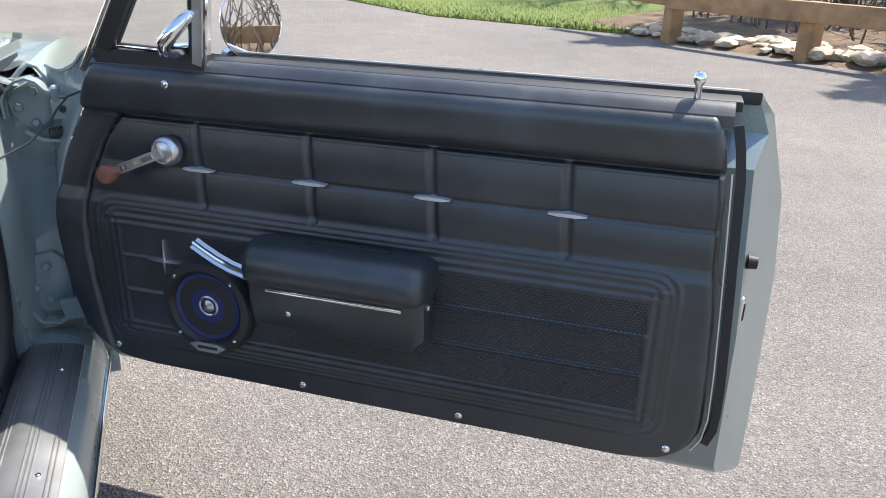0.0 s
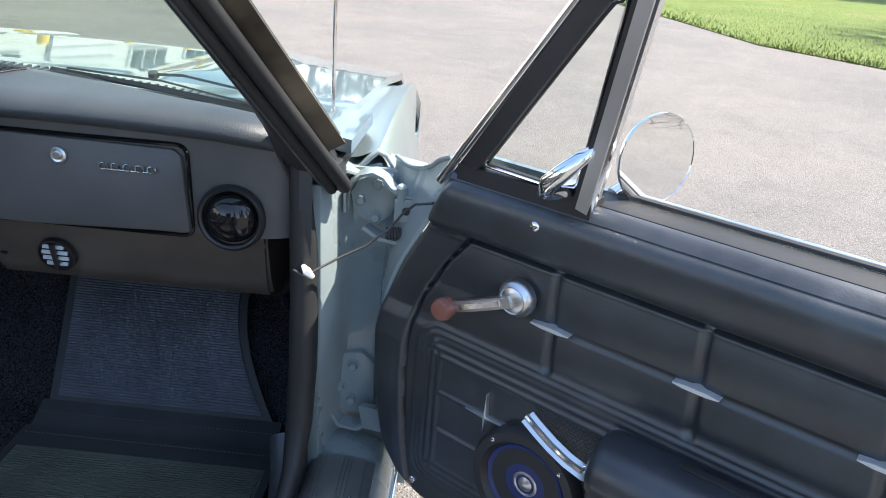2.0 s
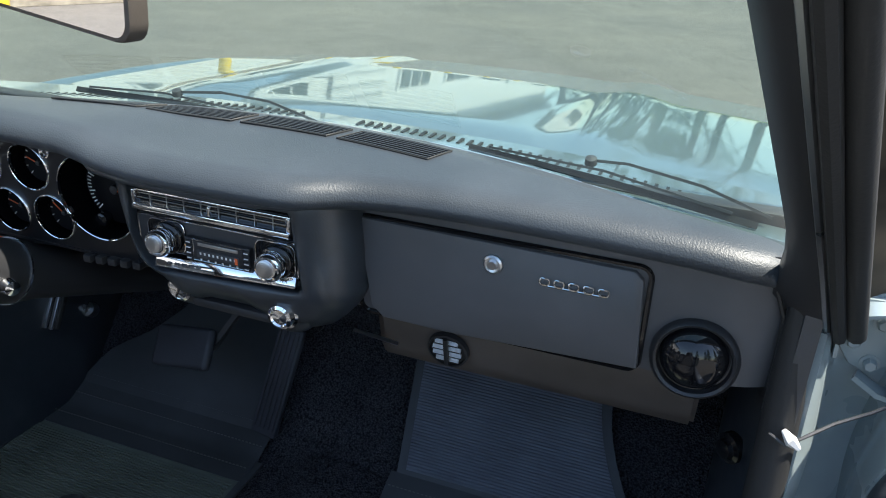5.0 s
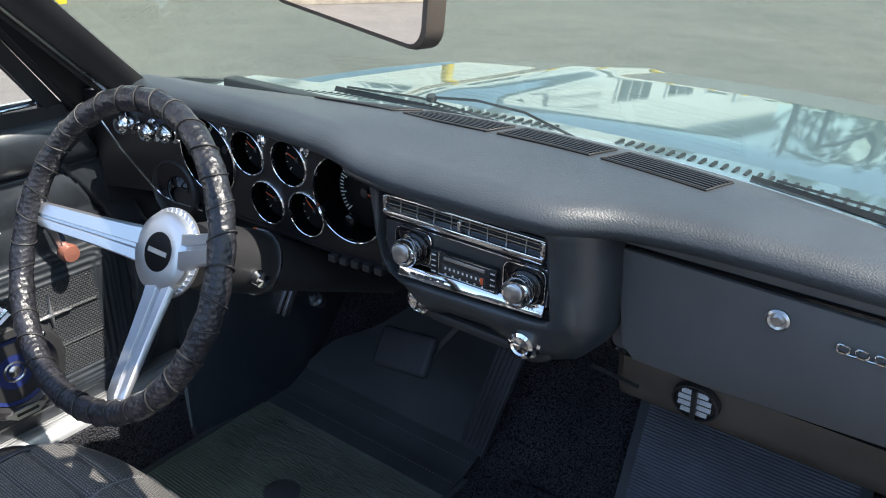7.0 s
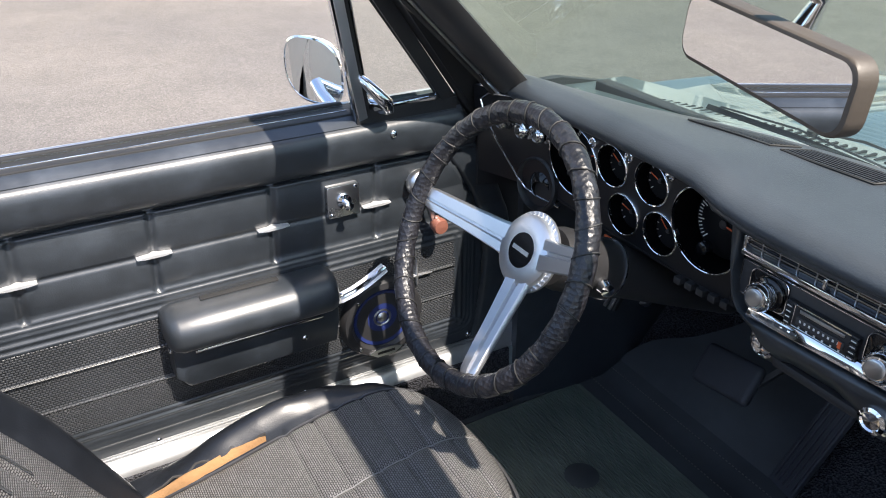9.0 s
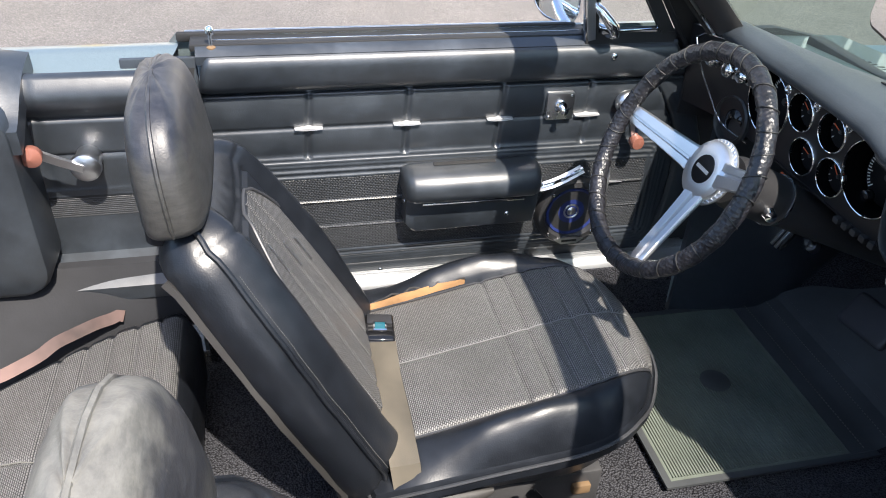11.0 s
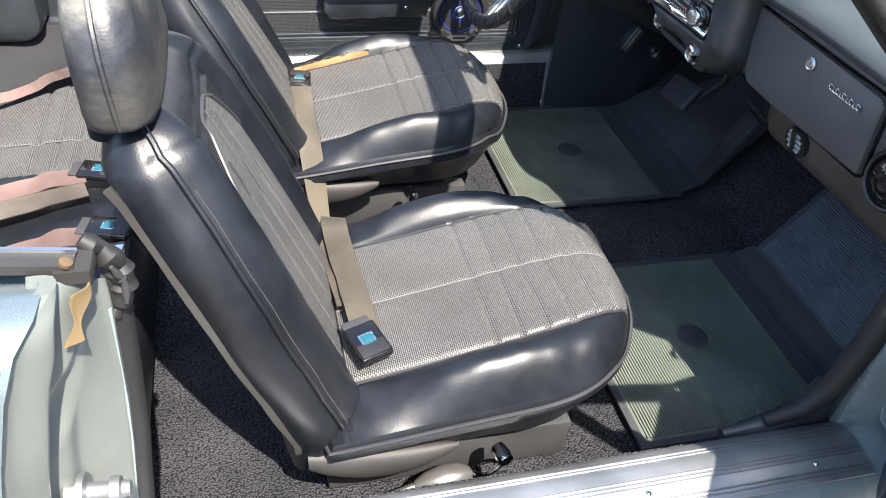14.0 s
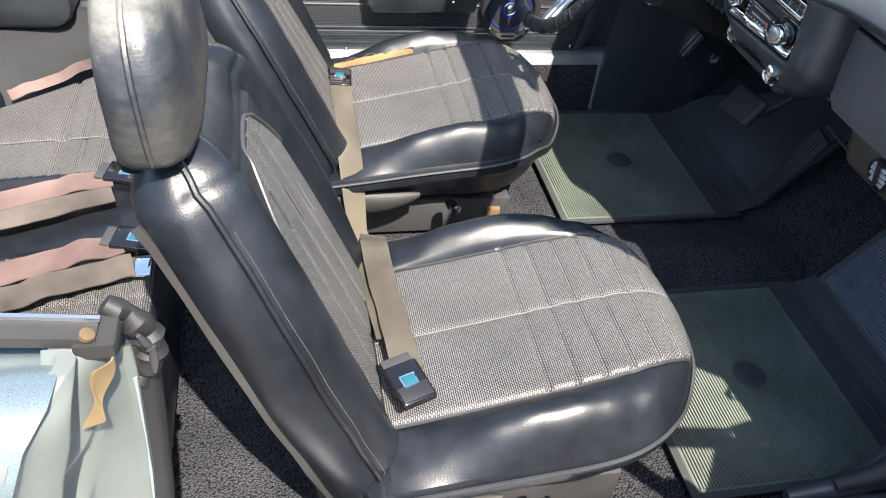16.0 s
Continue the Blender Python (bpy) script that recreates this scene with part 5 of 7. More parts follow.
        fx, fz = Vector((-0.6, 0.8, 0)), Vector((0, 0, 1))

        def outline(k, off_):
            return [cN + fn_ * off_ + fx * 0.060 * k * math.copysign(abs(math.cos(a)) ** 0.75, math.cos(a)) + fz * k * (0.058 * math.copysign(abs(math.sin(a)) ** 0.8, math.sin(a)) - 0.010 * math.cos(a)) for a in (2 * math.pi * i / 36 for i in range(36))]
        mo = part("door_mirror", rings(bmesh.new(), [outline(k, q) for q, k in ((-0.045, 0.5), (-0.036, 0.82), (-0.014, 0.99), (0.004, 1.03), (0.005, 0.97), (0.002, 0.96))]), CHROME, door, "chrome door mirror on a short arm")
        part("mirror_glass", rings(bmesh.new(), [outline(0.975, 0.0), outline(0.975, 0.0035)]), MIRROR, mo)
        part("mirror_arm", tube([(0.33, -0.09, 0.815), (0.335, -0.13, 0.83), (0.335, -0.16, 0.845)], 0.012, 10), CHROME, mo)
    return door


make_door(True)
make_door(False)

# ---- front bucket seats ----
def make_seat(cx, driver):
    seat = thing("bucket_seat", "black vinyl bucket seat with woven insert, torn along one seam" if driver else "black vinyl bucket seat with a light woven insert", "car seat", "front seats", m=pose(cx, 0, 0))
    hx = (0.020, 0.865) if driver else (0.046, 0.918)

    IN = 0.67 if driver else 0.62
    dz = -0.010 if driver else 0.0
    CREST = [(0.22, -0.01), (0.30, 0.0), (0.36, 0.012), (0.44, 0.034), (0.53, 0.038), (0.60, 0.026), (0.68, 0.004), (0.79, -0.012)]
    TOP = [(0.22, 0.352), (0.35, 0.376), (0.525, 0.414), (0.64, 0.438), (0.71, 0.447), (0.755, 0.438), (0.782, 0.417), (0.79, 0.396)]

    def cushion(a, bb):
        x = 0.250 * a * math.sqrt(1 - 0.42 * max(0, bb) ** 3.0)
        y = 0.515 + 0.275 * bb * math.sqrt(1 - (0.44 if bb > 0 else 0.15) * abs(a) ** 2.6)
        yy = 0.515 + 0.275 * bb
        k = abs(a)
        z = smooth(TOP, yy) + 0.006 * (1 - a * a)
        if k > IN:
            q = (k - IN) / (1 - IN)
            side = min(z, 0.357 + 0.115 * (y - 0.31))
            z = z + (side - z) * q ** 3 + smooth(CREST, yy) * math.sin(math.pi * min(1, q * 0.96))
            z += 0.0022 * noise.noise(Vector((x * 22 + cx * 9, y * 22, 1))) * min(1, 6 * q * (1 - q))
            z += 0.0016 * math.sin(y * 95 + 7 * x) * groove(q, 0.55, 0.5) * groove(yy, 0.70, 0.10)
        else:
            for pl in (0.53, 0.572, 0.614, 0.656, 0.698, 0.735):
                z -= 0.0042 * groove(y, pl, 0.0060)
            z -= 0.0038 * groove(a, 0.0, 0.030)
            z += 0.003 * min(1, (IN - k) / 0.06)
            z += 0.0022 * noise.noise(Vector((x * 9, y * 9, cx)))
        z -= 0.006 * groove(k, IN, 0.030)
        return Vector((x, y, z + dz))

    N = 44
    loops_mat = lambda u, v: 1 if abs(2 * u - 1) < IN else 0
    cb = sheet(lambda u, v: cushion(2 * u - 1, 2 * v - 1), 3 * N, 190, mat_fn=loops_mat)
    part("seat_cushion", cb, [VINYL_SEAT, WEAVE], seat, sharp=70)
    # side skirt
    rim = [cushion(-1 + 2 * i / 24, -1) for i in range(24)] + [cushion(1, -1 + 2 * i / 24) for i in range(24)] + [cushion(1 - 2 * i / 24, 1) for i in range(24)] + [cushion(-1, 1 - 2 * i / 24) for i in range(24)]

    def off(p, k, z):
        d = Vector((p.x, p.y - 0.5, 0))
        return Vector((p.x, p.y, 0)) + d.normalized() * k + Vector((0, 0, z))
    skirt = [[p.copy() for p in rim], [off(p, 0.008, p.z - 0.012) for p in rim], [off(p, 0.010, p.z - 0.03) for p in rim], [off(p, -0.010, p.z * 0.60 + 0.098) for p in rim], [off(p, -0.035, 0.272) for p in rim], [off(p, -0.075, 0.258) for p in rim]]
    part("cushion_skirt", rings(bmesh.new(), skirt), VINYL_SEAT, seat)
    part("cushion_piping", tube([off(p, 0.009, p.z - 0.010) for p in rim], 0.0032, 6, True), PIPING, seat)
    for sg in (-1, 1):
        part("insert_piping", tube([cushion(sg * IN, -0.97 + 1.96 * i / 40) + Vector((0, 0, 0.004)) for i in range(41)], 0.0026, 6), PIPING, seat)
    cl = [cushion(0.0, -0.85 + 1.83 * i / 36) + Vector((0, 0, 0.0015)) for i in range(37)]
    part("stitch_line", tube(cl, 0.0010, 4), THREAD, seat)
    if driver:
        tear = []
        wid = lambda i: math.sin(math.pi * min(1, (i + 0.4) / 24.4)) ** 0.7
        for i in range(25):
            bb = -0.86 + 0.80 * i / 24
            w = 0.0135 * wid(i) + 0.0018 * math.sin(i * 0.8) * wid(i)
            c0 = cushion(-IN - 0.012, bb)
            tear.append([c0 + Vector((-w * f, 0, (0.007 if 0 < f < 1 else 0.002) + 0.010 * f + 0.002 * noise.noise(Vector((i * 0.9, f * 3, 2)))) ) for f in (0, 0.25, 0.5, 0.75, 1)])
        part("torn_foam", rings(bmesh.new(), tear, closed=False, caps=False), FOAM, seat, "exposed orange foam in a split seam")
        flap = [cushion(-IN - 0.012, -0.86 + 0.80 * i / 24) + Vector((-0.0165 * wid(i) - 0.0035 * math.sin(i * 1.7) * wid(i), 0, 0.013 + 0.003 * math.sin(i * 1.1))) for i in range(25)]
        part("torn_edge", tube(flap, 0.0022, 6), SHELL, seat)
    # base and rails
    ins_ = 0.055 if driver else 0.0
    part("seat_base", rings(bmesh.new(), [[off(p, -0.05 - ins_, 0.275) for p in rim], [off(p, -0.055 - ins_, 0.24) for p in rim], [off(p, -0.09 - ins_, 0.235) for p in rim]]), PLASTIC, seat)
    for sx in (-0.17, 0.17):
        part("seat_rail", box((sx, 0.47, 0.19), (0.035, 0.42, 0.09), 0.006), STEEL_DARK, seat)
    # backrest
    P0, P1 = Vector((0, 0.30, 0.37)), (Vector((0, 0.060, 0.805)) if driver else Vector((0, 0.088, 0.850)))
    t_ = (P1 - P0).normalized()
    nf = Vector((0, t_.z, -t_.y))

    def half_w(h):
        return smooth([(-0.12, 0.226), (0.05, 0.240), (0.25, 0.243), (0.45, 0.236), (0.65, 0.212), (0.85, 0.178), (1.0, 0.160)], h)

    def front(a, h):
        """Relief of the front face across the seat, a from -1 to 1 between the side seams."""
        k = abs(a)
        b_ = max(0, min(1, (k - 0.56) / 0.22))
        b_ = b_ * b_ * (3 - 2 * b_)
        f = 0.024 * b_ * (0.5 + 0.5 * math.sin(math.pi * min(1, max(0, h)))) - 0.034 * max(0, (k - 0.74) / 0.26) ** 2
        f -= 0.03 * max(0, -h / 0.12)
        if k < 0.56 and 0.05 < h < 0.82:
            f += 0.005
            for ac in (-0.30, 0.0, 0.30):
                f -= 0.0035 * groove(a, ac * (1 - 0.35 * h) + 0.16 * (h - 0.4) ** 2, 0.040)
        f -= 0.005 * groove(k, 0.58, 0.035) * (h < 0.83)
        f -= 0.005 * max(0, (k - 0.965) / 0.035)
        f -= 0.003 * groove(h, 0.855 + 0.05 * k * k, 0.016)
        f += 0.0018 * noise.noise(Vector((a * 6 + cx * 9, h * 9, 4))) * (k > 0.56 or h > 0.84)
        return f

    def back(a, h, lift=0.0):
        return P0 + (P1 - P0) * h + Vector((a * 0.95 * half_w(h), 0, 0)) + nf * (front(a, h) + lift)

    SIDE = [(0.966, -0.005), (1.000, -0.012), (1.026, -0.024), (1.030, -0.038), (1.014, -0.052), (0.985, -0.063)]
    REAR = [(0.93, -0.073), (0.70, -0.086), (0.35, -0.092), (0.0, -0.094)]
    NF = 96
    loops = []
    for i in range(131):
        h = -0.12 + 1.10 * i / 130
        top = max(0.0, (h - 0.83) / 0.15)
        k = math.sqrt(max(0.0025, 1 - min(1.0, top) ** 2.2))
        w = half_w(h)
        sec = [(-0.95 * w + 1.9 * w * q / NF, front(-1 + 2 * q / NF, h)) for q in range(NF + 1)]
        fe = front(1.0, h)
        sec += [(x * w, fe + f + 0.003 * noise.noise(Vector((h * 7, f * 30, cx)))) for x, f in SIDE + REAR]
        sec += [(-x * w, fe + f) for x, f in reversed(SIDE + REAR[:-1])]
        mid = P0 + (P1 - P0) * h
        loops.append([mid + Vector((x * (0.62 + 0.38 * k), 0, 0)) + nf * (-0.040 + (f + 0.040) * k) for x, f in sec])
    bb_ = rings(bmesh.new(), loops)
    bb_.faces.ensure_lookup_table()
    n_ = len(loops[0])
    for i in range(130):
        h = -0.12 + 1.10 * (i + 0.5) / 130
        lim = 0.57 - 0.34 * max(0, (h - 0.56) / 0.26) ** 2
        for q in range(NF):
            a = -1 + 2 * (q + 0.5) / NF
            if abs(a) < lim and 0.04 < h < 0.82:
                bb_.faces[i * n_ + q].material_index = 1
    part("backrest", bb_, [VINYL_SEAT, WEAVE_UP], seat, sharp=75)
    for sg in (-1, 1):
        ed = [P0 + (P1 - P0) * h + Vector((sg * 0.968 * half_w(h), 0, 0)) + nf * (front(1, h) - 0.068) for h in (-0.03 + 0.93 * i / 20 for i in range(21))]
        part("shell_edge", tube(ed, 0, flat=(0.006, 0.010, nf)), SHELL, seat, "grey seat shell edge")
        sp_ = []
        for i in range(41):
            h = -0.10 + 1.06 * i / 40
            k = math.sqrt(max(0.0025, 1 - max(0.0, (h - 0.83) / 0.15) ** 2.2))
            sp_.append(P0 + (P1 - P0) * h + Vector((sg * 0.960 * half_w(h) * (0.62 + 0.38 * k), 0, 0)) + nf * (-0.040 + (front(1.0, h) + 0.0430) * k))
        part("side_piping", tube(sp_, 0.0042, 8), VINYL_SEAT, seat)
        st_ = bmesh.new()
        for i in range(110):
            p = back(sg * 0.978, -0.02 + 0.84 * i / 110, 0.0014)
            q = back(sg * 0.978, -0.02 + 0.84 * (i + 0.55) / 110, 0.0014)
            tube([p, q], 0, flat=(0.0009, 0.0005, nf), bm=st_)
        part("stitching", st_, THREAD_DUSTY, seat, kind="stuff")
        pod = []
        for q in range(13):
            f = q / 12
            r_ = math.sin(math.pi * min(1, 0.08 + 0.90 * f)) ** 0.55
            c_ = Vector((sg * 0.236, 0.225 + 0.232 * f, 0.300 - 0.085 * f + 0.075 * f * f))
            pod.append([c_ + Vector((sg * 0.020 * r_ * math.cos(an), 0, 0.034 * r_ * (1 - 0.25 * f) * math.sin(an))) for an in (2 * math.pi * k_ / 16 for k_ in range(16))])
        part("recline_cover", rings(bmesh.new(), pod), SHELL, seat, "grey moulded recliner cover")
    half_ = [(0.585, 0.04 + 0.05 * i) for i in range(10)] + [(0.585 - 0.34 * max(0, (h - 0.56) / 0.26) ** 2, h) for h in (0.54 + 0.0186 * i for i in range(15))] + [(0.20, 0.824), (0.10, 0.829)]
    edge_ = [back(-a_, h_) for a_, h_ in half_] + [back(a_, h_) for a_, h_ in reversed(half_)]
    part("insert_welt", tube([p + nf * 0.001 for p in edge_], 0.0030, 8), PIPING, seat)
    for i in range(3):
        h0 = 0.56 + 0.075 * i
        part("insert_bar", tube([back(-0.30 + 0.27 * i, h0) + nf * 0.003, back(-0.30 + 0.27 * i, h0 - 0.11) + nf * 0.003], 0.0012, 6), BRUSHED, seat)
    part("headrest_collar", slab(round_rect(-0.115, -0.055, 0.115, 0.020, 0.02), hx[1] - 0.125, hx[1] - 0.075, to=lambda a, b_, d: (a, hx[0] + 0.012 + b_, d), bev=0.006), VINYL_SEAT, seat)
    # head restraint
    hc = Vector((0, hx[0] - 0.007, hx[1]))
    ht_, hn = Vector((0, -0.10, 1)).normalized(), Vector((0, 1, 0.10)).normalized()
    hb = bmesh.new()
    loops = []
    for k, wx, wy in ((-0.092, 0.90, 0.86), (-0.093, 1.00, 1.00), (-0.088, 1.06, 1.10), (-0.078, 1.07, 1.13), (-0.06, 1.055, 1.10), (-0.03, 1.03, 1.08), (-0.005, 0.98, 1.04), (0.020, 0.90, 0.97), (0.042, 0.77, 0.86), (0.056, 0.62, 0.70), (0.065, 0.42, 0.48), (0.070, 0.20, 0.22), (0.071, 0.02, 0.02)):
        lp = []
        for i in range(48):
            an = 2 * math.pi * i / 48
            cxn, syn = math.cos(an), math.sin(an)
            lp.append(hc + ht_ * (k + 0.003 * noise.noise(Vector((3 * cxn, 3 * syn, 20 * k + cx)))) + Vector((0.150 * wx * math.copysign(abs(cxn) ** 0.5, cxn), 0, 0)) + hn * 0.0405 * wy * math.copysign(abs(syn) ** 0.6, syn))
        loops.append(lp)
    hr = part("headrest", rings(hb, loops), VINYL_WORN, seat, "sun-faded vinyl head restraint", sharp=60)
    arc = [(0.156, -0.088), (0.160, -0.075), (0.1575, -0.04), (0.150, -0.005), (0.137, 0.020), (0.116, 0.042), (0.089, 0.057), (0.055, 0.066), (0, 0.070)]
    arc = arc + [(-a_, k) for a_, k in arc[-2::-1]]
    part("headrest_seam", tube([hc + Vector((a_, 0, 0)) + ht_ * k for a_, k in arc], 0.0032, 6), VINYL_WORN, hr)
    for sx in (-0.06, 0.06):
        part("headrest_post", rod(hc + ht_ * -0.15 + Vector((sx, 0, 0)), hc + ht_ * -0.08 + Vector((sx, 0, 0)), 0.007), CHROME, hr)
    if driver:
        part("track_bracket", box((0.190, 0.640, 0.200), (0.016, 0.034, 0.022), 0.003), RUST, seat, "brown track release bracket")
    part("recline_lever", turned((0.236, 0.524, 0.266), (1, 0.3, 0), [(0, 0.012), (0.02, 0.014), (0.03, 0.012), (0.033, 0)], 14), CHROME, seat)
    return seat


make_seat(0.391, False)
make_seat(-0.322, True)


def strap(pts, width, up, mat, name, label, thick=0.0022):
    return single(name, tube(pts, 0, flat=(width, thick, up)), mat, label, "seat belt")


strap([(-0.36, 0.315, 0.392), (-0.28, 0.31, 0.388), (-0.18, 0.31, 0.388), (-0.095, 0.31, 0.372), (-0.06, 0.315, 0.31), (-0.045, 0.325, 0.22), (-0.02, 0.345, 0.185)], 0.048, (0, 0.02, 1), BELT, "lap_belt", "olive-brown lap belt hanging from the driver seat")


def buckle(m, name_label):
    bk = thing("belt_buckle", name_label, "seat belt", "belt buckles", m=m)
    part("buckle_case", box((0, 0, 0.009), (0.074, 0.054, 0.014), 0.005, seg=3), GLOSS_BLACK, bk)
    part("buckle_lip", box((0.020, 0, 0.0165), (0.026, 0.046, 0.003), 0.001), PLASTIC, bk)
    part("buckle_frame", box((0.000, 0, 0.0165), (0.024, 0.025, 0.003), 0.001), CHROME, bk)
    part("buckle_button", box((0.000, 0, 0.0182), (0.018, 0.019, 0.002), 0.001), TEAL, bk)
    part("buckle_tongue", box((-0.043, 0, 0.009), (0.02, 0.046, 0.005), 0.002), STEEL_DARK, bk)
    return bk


def folded(pts, seed):
    out = []
    for a_, b_ in zip(pts, pts[1:]):
        for k in range(5):
            p = Vector(a_).lerp(Vector(b_), k / 5)
            out.append(p + Vector((0, 0.003 * noise.noise(p * 23 + Vector((seed, 0, 0))), 0.005 * noise.noise(p * 19 + Vector((0, seed, 0))))))
    return out + [Vector(pts[-1])]


strap(folded([(0.135, 0.33, 0.30), (0.145, 0.325, 0.385), (0.20, 0.318, 0.415), (0.30, 0.322, 0.410), (0.40, 0.33, 0.403), (0.47, 0.335, 0.404)], 3), 0.046, (0, 0.04, 1), BELT, "lap_belt", "olive-brown lap belt lying across the passenger seat")
strap(folded([(0.15, 0.322, 0.380), (0.21, 0.305, 0.402), (0.31, 0.308, 0.399), (0.40, 0.318, 0.394)], 8), 0.040, (0, 0.10, 1), BELT, "lap_belt", "under fold of the olive-brown lap belt")
bk = buckle(pose(0.503, 0.333, 0.402, 4, 0, 17), "black belt buckle with a blue-green push button")
copy_thing(bk, pose(-0.40, 0.315, 0.380, 3, 0, 174))
copy_thing(bk, pose(0.143, -0.072, 0.386, 0, 4, 78))
copy_thing(bk, pose(-0.046, -0.105, 0.384, 0, 4, 78))

# ---- rear bench ----
rear = thing("rear_bench", "black vinyl rear bench with a woven insert", "car seat", m=pose(CX, 0, 0))


BENCH_EDGE = [(-0.42, 0.375), (-0.38, 0.400), (-0.30, 0.455), (-0.224, 0.507), (-0.15, 0.548), (-0.05, 0.575), (0.0, 0.580)]


def bench(u, v):
    a = 2 * u - 1
    y = -0.022 - 0.380 * v
    x = a * lerp(BENCH_EDGE, y)
    z = 0.376 - 0.026 * v - 0.07 * max(0, (0.10 - v) / 0.10) ** 2 - 0.03 * max(0, (abs(a) - 0.93) / 0.07) ** 2
    side = max(0.0, min(1.0, (abs(x) - 0.118) / 0.012))
    if side:
        for c in (-0.080, -0.122, -0.164, -0.206, -0.248):
            z -= 0.0060 * side * groove(y, c, 0.0075)
        z -= 0.0045 * groove(abs(x), 0.235, 0.0075)
    return (x, y, z - 0.010 * (1 - max(0.0, min(1.0, (abs(x) - 0.09) / 0.02))) + 0.002 * noise.noise(Vector((x * 7, y * 9, 3))))


part("bench_cushion", sheet(bench, 240, 110, 0.12, (0, 0, -1), mat_fn=lambda u, v: 1 if 0.115 < abs(bench(u, v)[0]) and abs(2 * u - 1) < 0.93 and v > 0.05 else 0), [VINYL_SEAT, WEAVE], rear, sharp=70)
part("cross_stitch", tube([Vector(bench(0.5 + 0.5 * -0.235 / lerp(BENCH_EDGE, -0.022 - 0.38 * v), v)) + Vector((0, 0, 0.003)) for v in (0.1 + 0.045 * k for k in range(20))], 0.0012, 6), THREAD_DUSTY, rear)
part("bench_back", sheet(lambda u, v: ((2 * u - 1) * (0.42 + 0.14 * v), -0.392 - 0.24 * v + 0.03 * math.sin(3.14 * v), 0.32 + 0.47 * v), 60, 24, 0.08, (0, -1, 0), mat_fn=lambda u, v: 1 if 0.12 < abs(2 * u - 1) * 0.6 < 0.52 and v < 0.85 else 0), [VINYL_SEAT, WEAVE_UP], rear, sharp=70)


def loose_strap(pts, width, up, seed, mat=BELT_PINK, label="faded pinkish-brown rear lap belt laid over the bench"):
    """Webbing that lies with twists and small folds along its length."""
    out = []
    for (a, b_) in zip(pts, pts[1:]):
        for k in range(8):
            p = Vector(a).lerp(Vector(b_), k / 8)
            f = noise.noise(Vector((p.y * 17, seed * 3.7, 0)))
            out.append(p + Vector((0.006 * noise.noise(p * 17 + Vector((seed, 0, 0))), 0, 0.004 + 0.026 * max(0, f) ** 1.2)))
    return strap(out + [pts[-1]], width, up, mat, "rear_lap_belt", label)


for xa, xb, y0, z0, w_, sd, tan in ((-0.040, 0.035, -0.130, 0.389, 0.050, 1, False), (0.004, 0.082, -0.125, 0.384, 0.046, 2, True), (0.150, 0.225, -0.095, 0.391, 0.050, 3, False), (0.203, 0.275, -0.070, 0.388, 0.048, 4, True)):
    line_ = [(xa + (xb - xa) * k, y0 - 0.255 * k, z0 - 0.012 * k) for k in (0, 0.2, 0.4, 0.6, 0.8, 1.0)]
    if tan:
        loose_strap(line_, w_, (0.12, 0, 1), sd, BELT_TAN, "dusty brown rear lap belt laid over the bench")
    else:
        loose_strap(line_, w_, (0.04, 0, 1), sd)
single("belt_tongue", box((0.203, -0.056, 0.391), (0.050, 0.026, 0.004), 0.0015), CHROME, "chrome belt tongue resting on the rear bench", "seat belt")
loose_strap([(-0.372, -0.375, 0.362), (-0.425, -0.305, 0.366), (-0.486, -0.222, 0.370), (-0.535, -0.15, 0.370)], 0.022, (0.8, 0, 0.6), 9)

